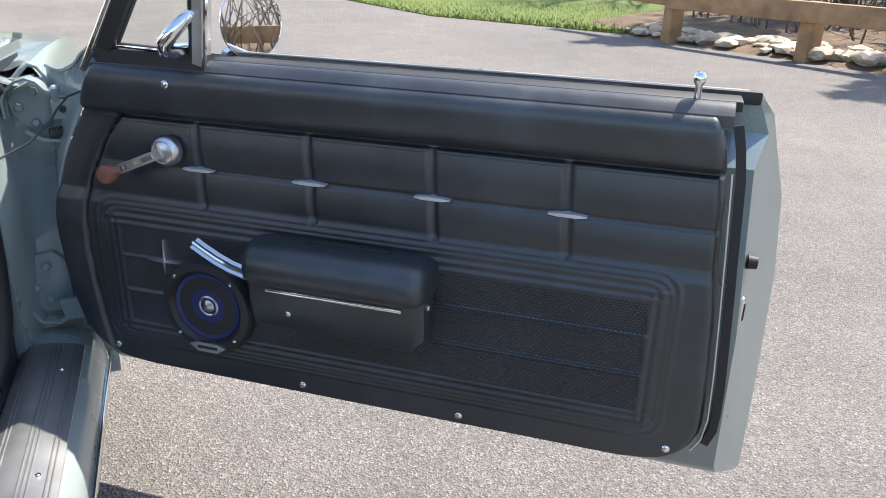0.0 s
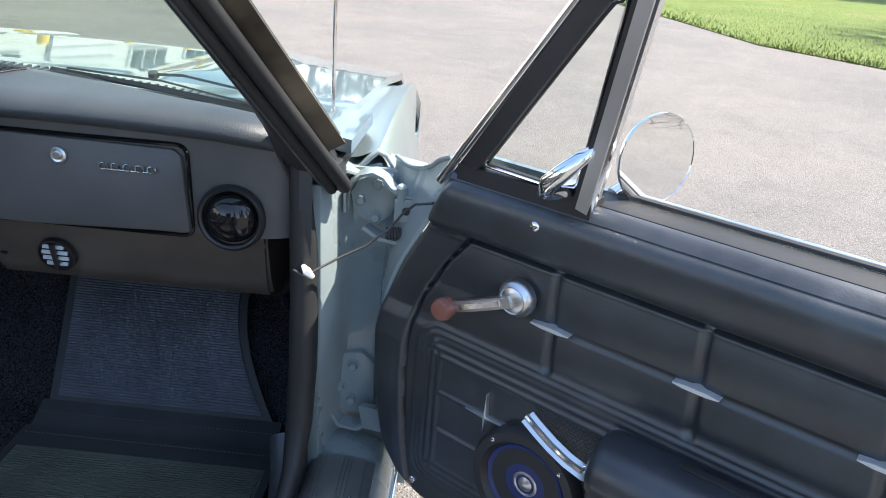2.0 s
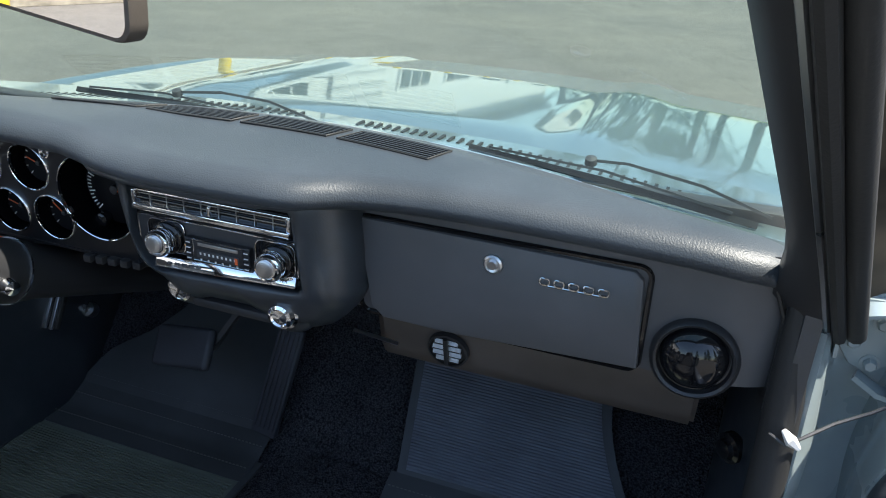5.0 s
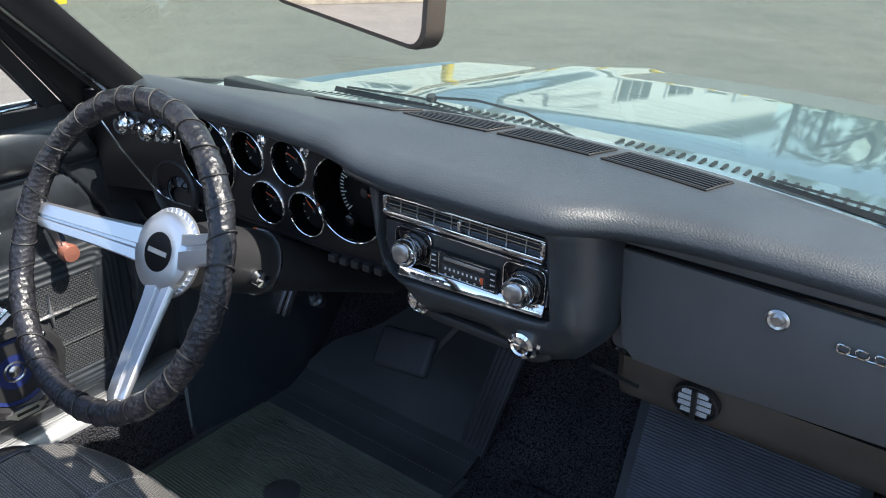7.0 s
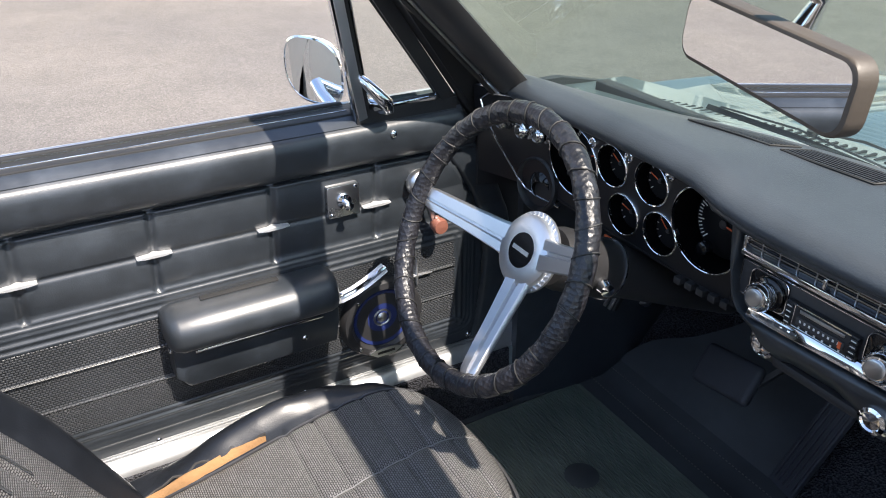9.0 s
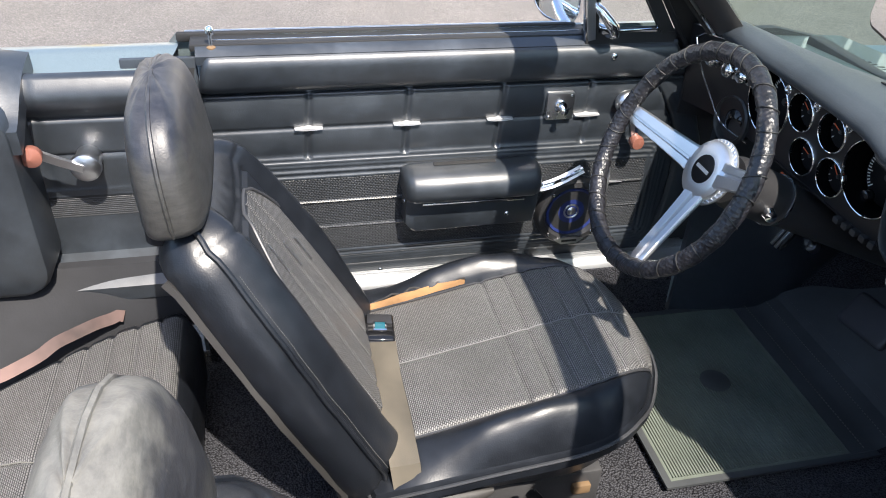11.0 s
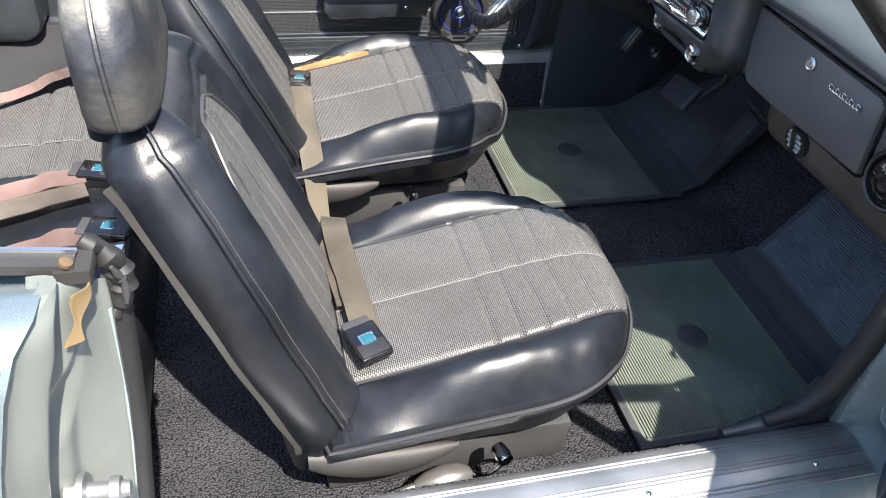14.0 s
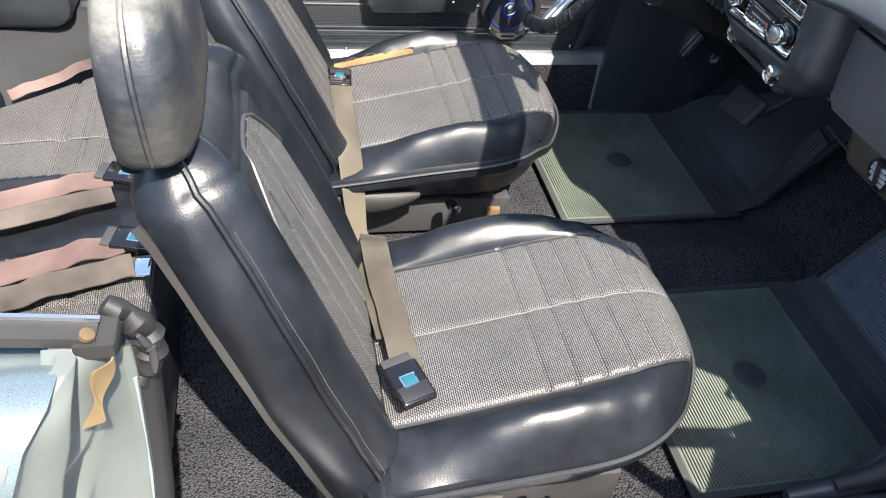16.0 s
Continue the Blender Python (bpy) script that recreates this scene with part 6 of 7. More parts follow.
# rear quarter trim, one each side
for sg in (-1, 1):
    q = thing("rear_side_trim", "black vinyl rear side panel with armrest ledge and window crank", "car trim", "rear side panels", m=pose(CX, 0, 0))

    def qpanel(u, v):
        y = (0.02 if sg < 0 else -0.13) - (0.50 if sg < 0 else 0.35) * u
        z = 0.45 + 0.36 * v
        d = 0.0
        for zz, am in ((0.665, -0.004), (0.735, -0.006)):
            d += am * groove(z, zz, 0.006)
        d -= 0.004 * groove(y, -0.24, 0.008) * (z > 0.6)
        for zz in (0.595, 0.583):
            d += 0.0025 * groove(z, zz, 0.0045)
        d += 0.018 * math.sin(3.14 * max(0, (z - 0.74) / 0.07)) if z > 0.74 else 0
        return (sg * (0.645 - d), y, z)
    part("side_panel", sheet(qpanel, 50, 80, 0.02, (sg, 0, 0), mat_fn=lambda u, v: 1 if 0.25 < v < 0.38 else 0), [VINYL, WEAVE_DOOR], q, sharp=60)
    part("arm_ledge", sheet(lambda u, v: (sg * (0.66 - 0.09 * v), (0.0 if sg < 0 else -0.13) - (0.50 if sg < 0 else 0.37) * u, 0.462 - 0.035 * v * v), 20, 8, 0.03, (0, 0, -1)), VINYL, q)
    part("lower_panel", sheet(lambda u, v: (sg * (0.595 + (lerp(BENCH_EDGE, 0.0 - 0.42 * u) + 0.004 - 0.595) * v - 0.008 * math.sin(3.14 * v)), 0.0 - 0.42 * u, 0.462 - 0.150 * v), 30, 12, 0.02, (sg, 0, 0)), MATTE, q)
    cr = part("window_crank", turned((sg * 0.625, -0.165, 0.663), (-sg, 0, 0), [(-0.02, 0.022), (0.010, 0.022), (0.016, 0.026), (0.026, 0.025), (0.030, 0.018), (0.032, 0)], 26), BRUSHED, q, "chrome crank with a red knob")
    part("crank_arm", tube([(sg * 0.598, -0.165, 0.663), (sg * 0.592, -0.20, 0.682), (sg * 0.592, -0.235, 0.700)], 0, flat=(0.014, 0.008, (1, 0, 0))), BRUSHED, cr)
    part("crank_knob", turned((sg * 0.594, -0.238, 0.702), (-sg, 0, 0), [(0, 0.010), (0.008, 0.017), (0.022, 0.018), (0.030, 0)], 20), KNOB_RED, cr)
    part("top_well_side", slab(round_rect(-0.72, 0.44, -0.25, 0.80, 0.05), 0.0, 0.12, to=lambda a, b_, d: (sg * (0.66 - d), a, b_), bev=0.02), VINYL, q)
    for y in (-0.36, -0.44):
        screw((sg * 0.569, y, 0.425), (-sg, 0, 0), q, 0.006)

# folded top under its boot
boot = bmesh.new()
sheet(lambda u, v: (CX + (2 * u - 1) * 0.66, -0.62 - 0.52 * v, 0.80 + 0.11 * math.sin(math.pi * min(1, v * 1.2 + 0.05)) * (1 - 0.25 * (2 * u - 1) ** 4) + 0.006 * noise.noise(Vector((u * 9, v * 5, 0)))), 60, 20, 0.05, (0, 0, -1), bm=boot)
single("folded_top_boot", boot, VINYL, "black vinyl boot over the folded convertible top", "car top")
for sg in (-1, 1):
    bt = bmesh.new()
    sheet(lambda u, v: (CX + sg * (0.72 - 0.17 * v), -0.24 - 0.42 * u, 0.82 + 0.07 * math.sin(3.14 * min(1, v + 0.12)) * (0.25 + 0.75 * math.sin(1.57 * min(1, u * 2.2))) - 0.06 * v), 30, 16, 0.04, (0, 0, -1), bm=bt)
    single("boot_side_flap", bt, VINYL, "side flap of the black top boot with a stitched hem", "car top")

# tilt lever on the floor beside the passenger seat
tl = thing("seat_tilt_lever", "black metal lever with a rounded grip beside the seat", "lever")
part("lever_rod", tube([(0.645, 0.24, 0.150), (0.637, 0.29, 0.160), (0.628, 0.36, 0.176), (0.622, 0.42, 0.19)], 0.0085, 8), LEVER_STEEL, tl)
part("lever_grip", turned((0.6235, 0.395, 0.186), (-0.02, 1, 0.1), [(0, 0.009), (0.02, 0.019), (0.05, 0.025), (0.078, 0.022), (0.095, 0.012), (0.098, 0)], 18), LEVER_STEEL, tl)
part("lever_ring", tube([(0.622 + 0.012 * math.cos(a), 0.515 + 0.022 * math.sin(a), 0.205 + 0.006 * math.sin(a)) for a in (2 * math.pi * i / 16 for i in range(16))], 0.0035, 6, True), CHROME, tl)

# ---- dashboard ----
dash = thing("dashboard", "padded black dashboard with round gauges and glovebox", "dashboard", m=pose(0, 0, 0))
BROW_Y = [(-0.70, 1.02), (-0.52, 1.005), (-0.20, 0.995), (-0.12, 0.985), (0.0, 0.978), (0.13, 0.985), (0.20, 1.025), (0.30, 1.045), (0.60, 1.055), (0.66, 1.075), (0.70, 1.10)]
BROW_Z = [(-0.70, 0.845), (-0.55, 0.858), (-0.20, 0.862), (-0.10, 0.850), (0.10, 0.850), (0.22, 0.846), (0.55, 0.838), (0.66, 0.822), (0.70, 0.80)]


def pad(u, v):
    x = -0.70 + 1.40 * u
    ye, ze = smooth(BROW_Y, x), smooth(BROW_Z, x)
    yw = 1.228 - 0.125 * ((x - CX) / 0.68) ** 2
    zw = 0.864 - 0.037 * ((x - CX) / 0.68) ** 2
    side = max(0, (abs(x - 0.0) - 0.64) / 0.06) ** 2
    prof = [(0.0, yw, zw), (0.15, yw - 0.03, zw + 0.006), (0.40, yw + (ye + 0.045 - yw) * 0.5, zw * 0.5 + ze * 0.5 + 0.0145), (0.62, ye + 0.045, ze + 0.019), (0.74, ye + 0.020, ze + 0.0155), (0.82, ye + 0.006, ze + 0.008), (0.88, ye, ze - 0.003), (0.93, ye + 0.005, ze - 0.013), (0.965, ye + 0.018, ze - 0.018), (1.0, ye + 0.06, ze - 0.018)]
    y = smooth([(p[0], p[1]) for p in prof], v)
    z = smooth([(p[0], p[2]) for p in prof], v)
    return (x, y, z - 0.03 * min(1, side) * (v < 0.9))


part("dash_pad", sheet(pad, 140, 120, 0.0), DASH_PAD, dash, "grained blue-black padded dash top", sharp=80)


def pad_z(x, y):
    """Height of the pad's top at a place."""
    u = (x + 0.70) / 1.40
    lo, hi = 0.0, 0.7
    for _ in range(18):
        mid = (lo + hi) / 2
        if pad(u, mid)[1] > y:
            lo = mid
        else:
            hi = mid
    return pad(u, lo)[2]


for i in range(4):
    x0 = -0.300 + 0.144 * i
    bend = lambda x: 1.172 - 0.030 * ((x - CX) / 0.32) ** 2
    gx = lambda u: x0 + 0.128 * u
    gy = lambda u, v: bend(gx(u)) + 0.022 - 0.044 * v
    vt = part("defrost_grille", sheet(lambda u, v: (gx(u) - 0.015 * v, gy(u, v), pad_z(gx(u), gy(u, v)) + 0.0014), 12, 6), GLOSS_BLACK, dash, "slotted black defroster grille")
    rim_ = [(u, 0.0) for u in (0, 0.33, 0.66, 1)] + [(1, 0.5)] + [(u, 1.0) for u in (1, 0.66, 0.33, 0)] + [(0, 0.5)]
    part("grille_rim", tube([(gx(u) - 0.015 * v, gy(u, v), pad_z(gx(u), gy(u, v)) + 0.0014) for u, v in rim_], 0.0014, 6, True), RUBBER, vt)
    for k in range(7):
        v = 0.07 + 0.143 * k
        part("grille_slat", tube([(gx(u) - 0.015 * v, gy(u, v), pad_z(gx(u), gy(u, v)) + 0.0016) for u in (0.02, 0.35, 0.65, 0.98)], 0, flat=(0.0022, 0.0016, (0, 0, 1))), PLASTIC, vt)

for sg, xe, fr_ in ((-1, -0.69, 1.0), (1, 0.664, 1.088)):
    part("dash_end", slab([(fr_, 0.655), (1.34, 0.60), (1.34, 0.80), (1.18, 0.835), (1.10, 0.835), (fr_, 0.80)], xe, xe + sg * 0.018, to=lambda a, b_, d: (d, a, b_)), PLASTIC, dash)
# instrument cluster
CL_Y = lambda z: 1.030 + (0.86 - z) * 0.10
CL_WRAP = lambda x: 0.045 * max(0, (-0.53 - x) / 0.16) ** 1.6
GAUGES = ((-0.180, 0.778, 0.062), (-0.462, 0.778, 0.062), (-0.284, 0.806, 0.034), (-0.368, 0.803, 0.034), (-0.340, 0.733, 0.034), (-0.262, 0.735, 0.034))
pb = sheet(lambda u, v: (-0.69 + 0.56 * u, CL_Y(0.685 + 0.165 * v) - CL_WRAP(-0.69 + 0.56 * u), 0.685 + 0.165 * v), 260, 78, 0.02, (0, 1, 0))
bmesh.ops.delete(pb, geom=[f for f in pb.faces if any((f.calc_center_median().x - gx) ** 2 + (f.calc_center_median().z - gz) ** 2 < (gr - 0.0012) ** 2 for gx, gz, gr in GAUGES)], context="FACES")
cl = part("cluster_panel", pb, CLUSTER, dash, "black instrument panel with round chrome-ringed gauges")
part("cluster_lower", sheet(lambda u, v: (-0.69 + 0.56 * u, 1.045 + 0.05 * v, 0.690 - 0.035 * v), 20, 4, 0.02, (0, 1, 0)), PLASTIC, dash)
part("cluster_trim", tube([(-0.60, 1.022, 0.845), (-0.655, 0.998, 0.842), (-0.672, 0.991, 0.828), (-0.664, 0.996, 0.800), (-0.640, 1.008, 0.757), (-0.600, 1.028, 0.698), (-0.585, 1.034, 0.683), (-0.56, 1.040, 0.676), (-0.5, 1.046, 0.676)], 0.002, 6), CHROME, dash)


def numeral(txt, x, y, z, size, parent, mat=WHITE):
    cu = bpy.data.curves.new("numeral", "FONT")
    cu.body = txt
    cu.size = size
    cu.align_x, cu.align_y = "CENTER", "CENTER"
    tmp = bpy.data.objects.new("numeral", cu)
    scene.collection.objects.link(tmp)
    dg = bpy.context.evaluated_depsgraph_get()
    me = bpy.data.meshes.new_from_object(tmp.evaluated_get(dg))
    bpy.data.objects.remove(tmp)
    me.materials.append(mat)
    ob = new("lettering", me)
    ob.parent = parent
    ob.matrix_basis = Matrix.Translation((x, y, z)) @ Matrix.Rotation(radians(90), 4, "X")
    return ob


def gauge(x, z, r, needle, marks, big):
    y = CL_Y(z)
    g = part("gauge_ring", turned((x, y + 0.004, z), (0, -1, -0.08), [(0, r), (0.006, r + 0.0004), (0.0080, r - 0.0004), (0.0086, r - 0.0014), (0.0078, r - 0.0024), (0.004, r - 0.0030)], 56, caps=False), CHROME, dash, "chrome-ringed gauge")
    part("gauge_well", turned((x, y + 0.85 * r, z), (0, -1, 0), [(0.0, 0), (0.0, r * 0.97), (0.85 * r - 0.001, r - 0.0028)], 44, caps=False), WELL, g)
    part("gauge_face", turned((x, y + 0.62 * r, z), (0, -1, 0), [(0.0, r * 0.80), (0.003, r * 0.80), (0.004, r * 0.78), (0.004, 0)], 44), GAUGE_FACE, g)
    fc = Vector((x, y + 0.62 * r - 0.0046, z))
    tk = bmesh.new()
    for k in range(marks):
        an = radians(225 - 270 * k / (marks - 1))
        d = Vector((math.cos(an), 0, math.sin(an)))
        L = 0.16 if k % 5 == 0 else 0.09
        tube([fc + d * r * 0.74, fc + d * r * (0.74 - L)], 0, flat=(r * 0.026, 0.0006, (0, 1, 0)), bm=tk)
    part("gauge_marks", tk, WHITE, g)
    an = radians(needle)
    d = Vector((math.cos(an), 0, math.sin(an)))
    part("needle", tube([fc - d * r * 0.1 - Vector((0, 0.003, 0)), fc + d * r * 0.60 - Vector((0, 0.003, 0))], 0, flat=(r * 0.035, 0.001, (0, 1, 0))), ORANGE, g)
    part("needle_hub", turned(fc, (0, -1, 0), [(0, r * 0.12), (0.004, r * 0.1), (0.005, 0)], 16), PLASTIC, g)
    if big:
        part("reset_knob", turned(fc + Vector((-0.35 * r, 0, -0.72 * r)), (0, -1, 0), [(0, 0.011), (0.012, 0.010), (0.014, 0.007), (0.014, 0)], 18), GLOSS_BLACK, g)
    return g


for (x, z, r), nd in zip(GAUGES, (352, 20, 160, 150, 165, 140)):
    gauge(x, z, r, nd, 41 if r > 0.05 else 11, r > 0.05)
for x, z in ((-0.249, 0.832), (-0.332, 0.829), (-0.413, 0.824)):
    part("cluster_screw", turned((x, CL_Y(z), z), (0, -1, 0), [(-0.002, 0.0085), (0.003, 0.0085), (0.004, 0.0065), (0.001, 0.0045), (0.001, 0)], 18), CHROME, cl)
for x, z in ((-0.618, 0.803), (-0.574, 0.797), (-0.533, 0.801)):
    part("switch_knob", turned((x, CL_Y(z) - CL_WRAP(x), z), (0, -1, 0), [(-0.002, 0.019), (0.004, 0.018), (0.005, 0.010), (0.012, 0.010), (0.013, 0.0155), (0.022, 0.015), (0.025, 0.012), (0.024, 0.009), (0.027, 0.007), (0.027, 0)], 26), CHROME, dash, "ribbed chrome switch knob")
vb = part("air_vent", turned((-0.556, CL_Y(0.70) - 0.004, 0.700), (0.1, -1, 0.1), [(0.0, 0.050), (0.008, 0.049), (0.011, 0.045), (0.006, 0.041), (-0.02, 0.038), (-0.02, 0.0)], 40), PLASTIC, dash, "round black swivelling air vent")
part("vent_ball", turned((-0.553, CL_Y(0.70) + 0.012, 0.694), (0.35, -1, -0.2), [(0, 0.036), (0.012, 0.030), (0.019, 0.020), (0.020, 0.018), (0.012, 0.016), (0.012, 0)], 28), GLOSS_BLACK, vb)
for k in range(5):
    part("toggle_switch", box((-0.215 + 0.021 * k, 1.05, 0.682 + 0.0015 * k), (0.013, 0.026, 0.011), 0.002), PLASTIC, dash)
part("turn_reflection_strip", box((-0.345, 1.032, 0.688), (0.04, 0.003, 0.003), 0), ORANGE, dash)

# centre stack
FY = 1.028
BZ = [(-0.146, 0.848), (-0.137, 0.805), (-0.124, 0.752), (-0.114, 0.717), (-0.098, 0.700), (-0.086, 0.686), (-0.074, 0.662), (-0.056, 0.652), (-0.034, 0.654), (-0.015, 0.662), (0.060, 0.664), (0.080, 0.656), (0.100, 0.648), (0.130, 0.646), (0.160, 0.660), (0.182, 0.686), (0.193, 0.712), (0.192, 0.768), (0.184, 0.848)]
MOUTH = [(-0.112, 0.818), (-0.109, 0.760), (-0.100, 0.728), (-0.088, 0.712), (-0.070, 0.706), (0.128, 0.716), (0.134, 0.722), (0.121, 0.818)]


def across(poly, c, an):
    """Where a ray from c leaves a polygon."""
    dx, dz = math.cos(an), math.sin(an)
    best = 0.0
    for (ax, az), (bx, bz) in zip(poly, poly[1:] + poly[:1]):
        ex, ez = bx - ax, bz - az
        den = dx * ez - dz * ex
        if abs(den) < 1e-9:
            continue
        q = ((ax - c[0]) * ez - (az - c[1]) * ex) / den
        k = ((ax - c[0]) * dz - (az - c[1]) * dx) / den
        if q > 0 and -1e-6 <= k <= 1 + 1e-6:
            best = max(best, q)
    return Vector((c[0] + dx * best, 0, c[1] + dz * best))


loops = []
for yy, k in ((1.115, 0.0), (1.075, 0.0), (1.055, 0.03), (1.040, 0.12), (1.026, 0.30), (1.018, 0.52), (1.014, 0.75), (1.0135, 0.90), (1.016, 0.975), (1.020, 1.0), (FY + 0.004, 1.0)):
    loops.append([across(BZ, (0.01, 0.755), an).lerp(across(MOUTH, (0.01, 0.755), an), k) + Vector((0, yy, 0)) for an in (2 * math.pi * i / 120 for i in range(120))])
stk = part("centre_bezel", rings(bmesh.new(), loops, caps=False), VINYL, dash, "rounded black centre stack", sharp=70)
part("stack_backing", slab([(-0.118, 0.70), (0.138, 0.70), (0.138, 0.822), (-0.118, 0.822)], FY + 0.012, FY + 0.003), GLOSS_BLACK, stk)
brow = [(-0.150, 1.004, 0.846), (-0.138, 0.999, 0.840), (-0.09, 0.994, 0.836), (0.0, 0.992, 0.834), (0.09, 0.996, 0.835), (0.14, 1.004, 0.838), (0.17, 1.022, 0.842), (0.19, 1.045, 0.843)]
part("brow_lip", tube(brow, 0.0085, 10), VINYL, stk, "rolled black lip over the stack")
# air outlet
sv = part("stack_vent", slab(round_rect(-0.107, 0.784, 0.119, 0.8085, 0.002), FY + 0.003, FY - 0.001), GLOSS_BLACK, dash, "chrome-framed centre air outlet")
part("outlet_sill", box((0.006, FY - 0.004, 0.7870), (0.226, 0.010, 0.0075), 0.0015), CHROME, sv)
part("outlet_head", box((0.006, FY - 0.002, 0.8085), (0.226, 0.006, 0.0025), 0.0008), CHROME, sv)
for x in (-0.105, 0.117):
    part("outlet_jamb", box((x, FY - 0.003, 0.798), (0.006, 0.008, 0.021), 0.001), CHROME, sv)
part("outlet_bar", box((0.006, FY - 0.003, 0.7985), (0.212, 0.0015, 0.0010), 0), BRUSHED, sv)
part("outlet_bar", box((0.006, FY - 0.003, 0.8045), (0.212, 0.0015, 0.0008), 0), BRUSHED, sv)
for k in range(8):
    part("outlet_fin", box((-0.082 + 0.0252 * k, FY - 0.0022, 0.799), (0.0010, 0.002, 0.016), 0), BRUSHED, sv)
part("outlet_tab", box((0.008, FY - 0.006, 0.7985), (0.005, 0.006, 0.012), 0.001), CHROME, sv)
# radio
rd = part("radio", slab(round_rect(-0.106, 0.729, 0.126, 0.7765, 0.003), FY + 0.003, FY - 0.0015), STEEL_DARK, dash, "vintage car radio with two chrome knobs")
part("radio_bead", tube([(a, FY - 0.0018, b_) for a, b_ in round_rect(-0.105, 0.730, 0.125, 0.7758, 0.003)], 0.0008, 6, True), CHROME, rd)
for x in (-0.061, 0.096):
    part("knob_plate", slab(round_rect(x - 0.027, 0.7315, x + 0.027, 0.774, 0.010), FY - 0.001, FY - 0.0045, bev=0.001), GLOSS_BLACK, rd)
    part("plate_rim", tube([(a, FY - 0.0045, b_) for a, b_ in round_rect(x - 0.027, 0.7315, x + 0.027, 0.774, 0.010)], 0.0009, 6, True), CHROME, rd)
part("radio_face", box((0.016, FY - 0.004, 0.7435), (0.094, 0.010, 0.032), 0.002), PLASTIC, rd)
part("radio_rim", tube([(-0.018, FY - 0.0095, 0.7305), (0.054, FY - 0.0095, 0.7305), (0.054, FY - 0.0095, 0.7585), (-0.018, FY - 0.0095, 0.7585)], 0.0008, 6, True), CHROME, rd)
part("radio_dial", box((0.018, FY - 0.0095, 0.7405), (0.062, 0.003, 0.0105), 0.001), STEEL_DARK, rd)
for k in range(9):
    part("dial_mark", box((-0.007 + 0.0062 * k, FY - 0.0112, 0.7415), (0.0022, 0.0006, 0.0032), 0), WHITE, rd)
part("dial_needle", box((0.0445, FY - 0.0113, 0.7405), (0.004, 0.0006, 0.0085), 0), ORANGE, rd)
part("cassette_slot", box((0.018, FY - 0.0095, 0.7530), (0.058, 0.002, 0.0045), 0.0008), BRUSHED, rd)
for k in range(6):
    part("preset_mark", box((-0.008 + 0.0105 * k, FY - 0.0095, 0.7325), (0.0020, 0.0012, 0.0022), 0), WHITE, rd)
for sx in (-0.0245, 0.0590):
    for k in range(4):
        ky = part("side_key", box((sx, FY - 0.0095, 0.7325 + 0.0072 * k), (0.009, 0.003, 0.0050), 0.0008), PLASTIC, rd)
        part("key_bar", box((sx, FY - 0.0113, 0.7325 + 0.0072 * k), (0.006, 0.0006, 0.0012), 0), WHITE, ky)
for x, z in ((-0.0575, 0.7515), (0.0995, 0.7505)):
    kn = part("radio_knob", turned((x, FY - 0.012, z), (0.06, -1, 0.06), [(0, 0.012), (0.002, 0.0165), (0.005, 0.0175), (0.008, 0.0165), (0.010, 0.0178), (0.018, 0.0172), (0.021, 0.0150), (0.0215, 0.0125), (0.020, 0.0115), (0.020, 0)], 36), CHROME, rd, "ribbed chrome knob")
    for k in range(30):
        an = 2 * math.pi * k / 30
        part("knob_rib", tube([(x + 0.0178 * math.cos(an), FY - 0.0225, z + 0.0178 * math.sin(an)), (x + 0.0172 * math.cos(an), FY - 0.0295, z + 0.0172 * math.sin(an))], 0.0007, 4), CHROME, kn)
    part("knob_skirt", turned((x, FY - 0.003, z), (0.06, -1, 0.06), [(0, 0.0215), (0.006, 0.0215), (0.0085, 0.0195), (0.010, 0.012)], 30), GLOSS_BLACK, kn)
    part("knob_cap", turned((x - 0.001, FY - 0.0318, z + 0.001), (0.06, -1, 0.06), [(0, 0.0112), (0.0022, 0.0108), (0.0030, 0.009), (0.0030, 0)], 26), BRUSHED, kn)
tilt = Matrix.Translation((0.022, FY - 0.006, 0.7205)) @ Matrix.Rotation(radians(-3.2), 4, "Y") @ Matrix.Rotation(radians(-24), 4, "X")
part("stack_strip", box(None, (0.206, 0.006, 0.0145), 0.0015, tilt), CHROME, dash, "chrome strip with small lettering")
lt_ = numeral("LIGHTER", 0, 0, 0, 0.0072, dash, STEEL_DARK)
lt_.matrix_basis = tilt @ Matrix.Translation((0.078, -0.0034, 0)) @ Matrix.Rotation(radians(90), 4, "X")
for k in range(5):
    part("worn_lettering_bar", box(None, (0.007, 0.0006, 0.0034), 0, tilt @ Matrix.Translation((-0.080 + 0.011 * k, -0.0032, 0))), STEEL_DARK, dash)
part("ignition_lock", turned((-0.052, FY + 0.004, 0.680), (0, -1, 0), [(0, 0.019), (0.009, 0.0185), (0.011, 0.015), (0.010, 0.013), (0.010, 0)], 28), CHROME, dash, "chrome ignition lock")
part("key_slot", box((-0.052, FY - 0.0066, 0.680), (0.0018, 0.001, 0.011), 0), RUBBER, dash)
lt = part("lighter_knob", turned((0.104, FY + 0.004, 0.679), (0, -1, 0), [(0, 0.018), (0.006, 0.0205), (0.010, 0.0205), (0.012, 0.017), (0.020, 0.016), (0.022, 0.012), (0.020, 0.010), (0.021, 0)], 28), CHROME, dash, "chrome cigarette lighter")
part("lighter_pod", turned((0.104, 1.07, 0.677), (0, -1, 0), [(0, 0.036), (0.025, 0.035), (0.036, 0.030), (0.040, 0.022), (0.040, 0)], 28), VINYL, dash)
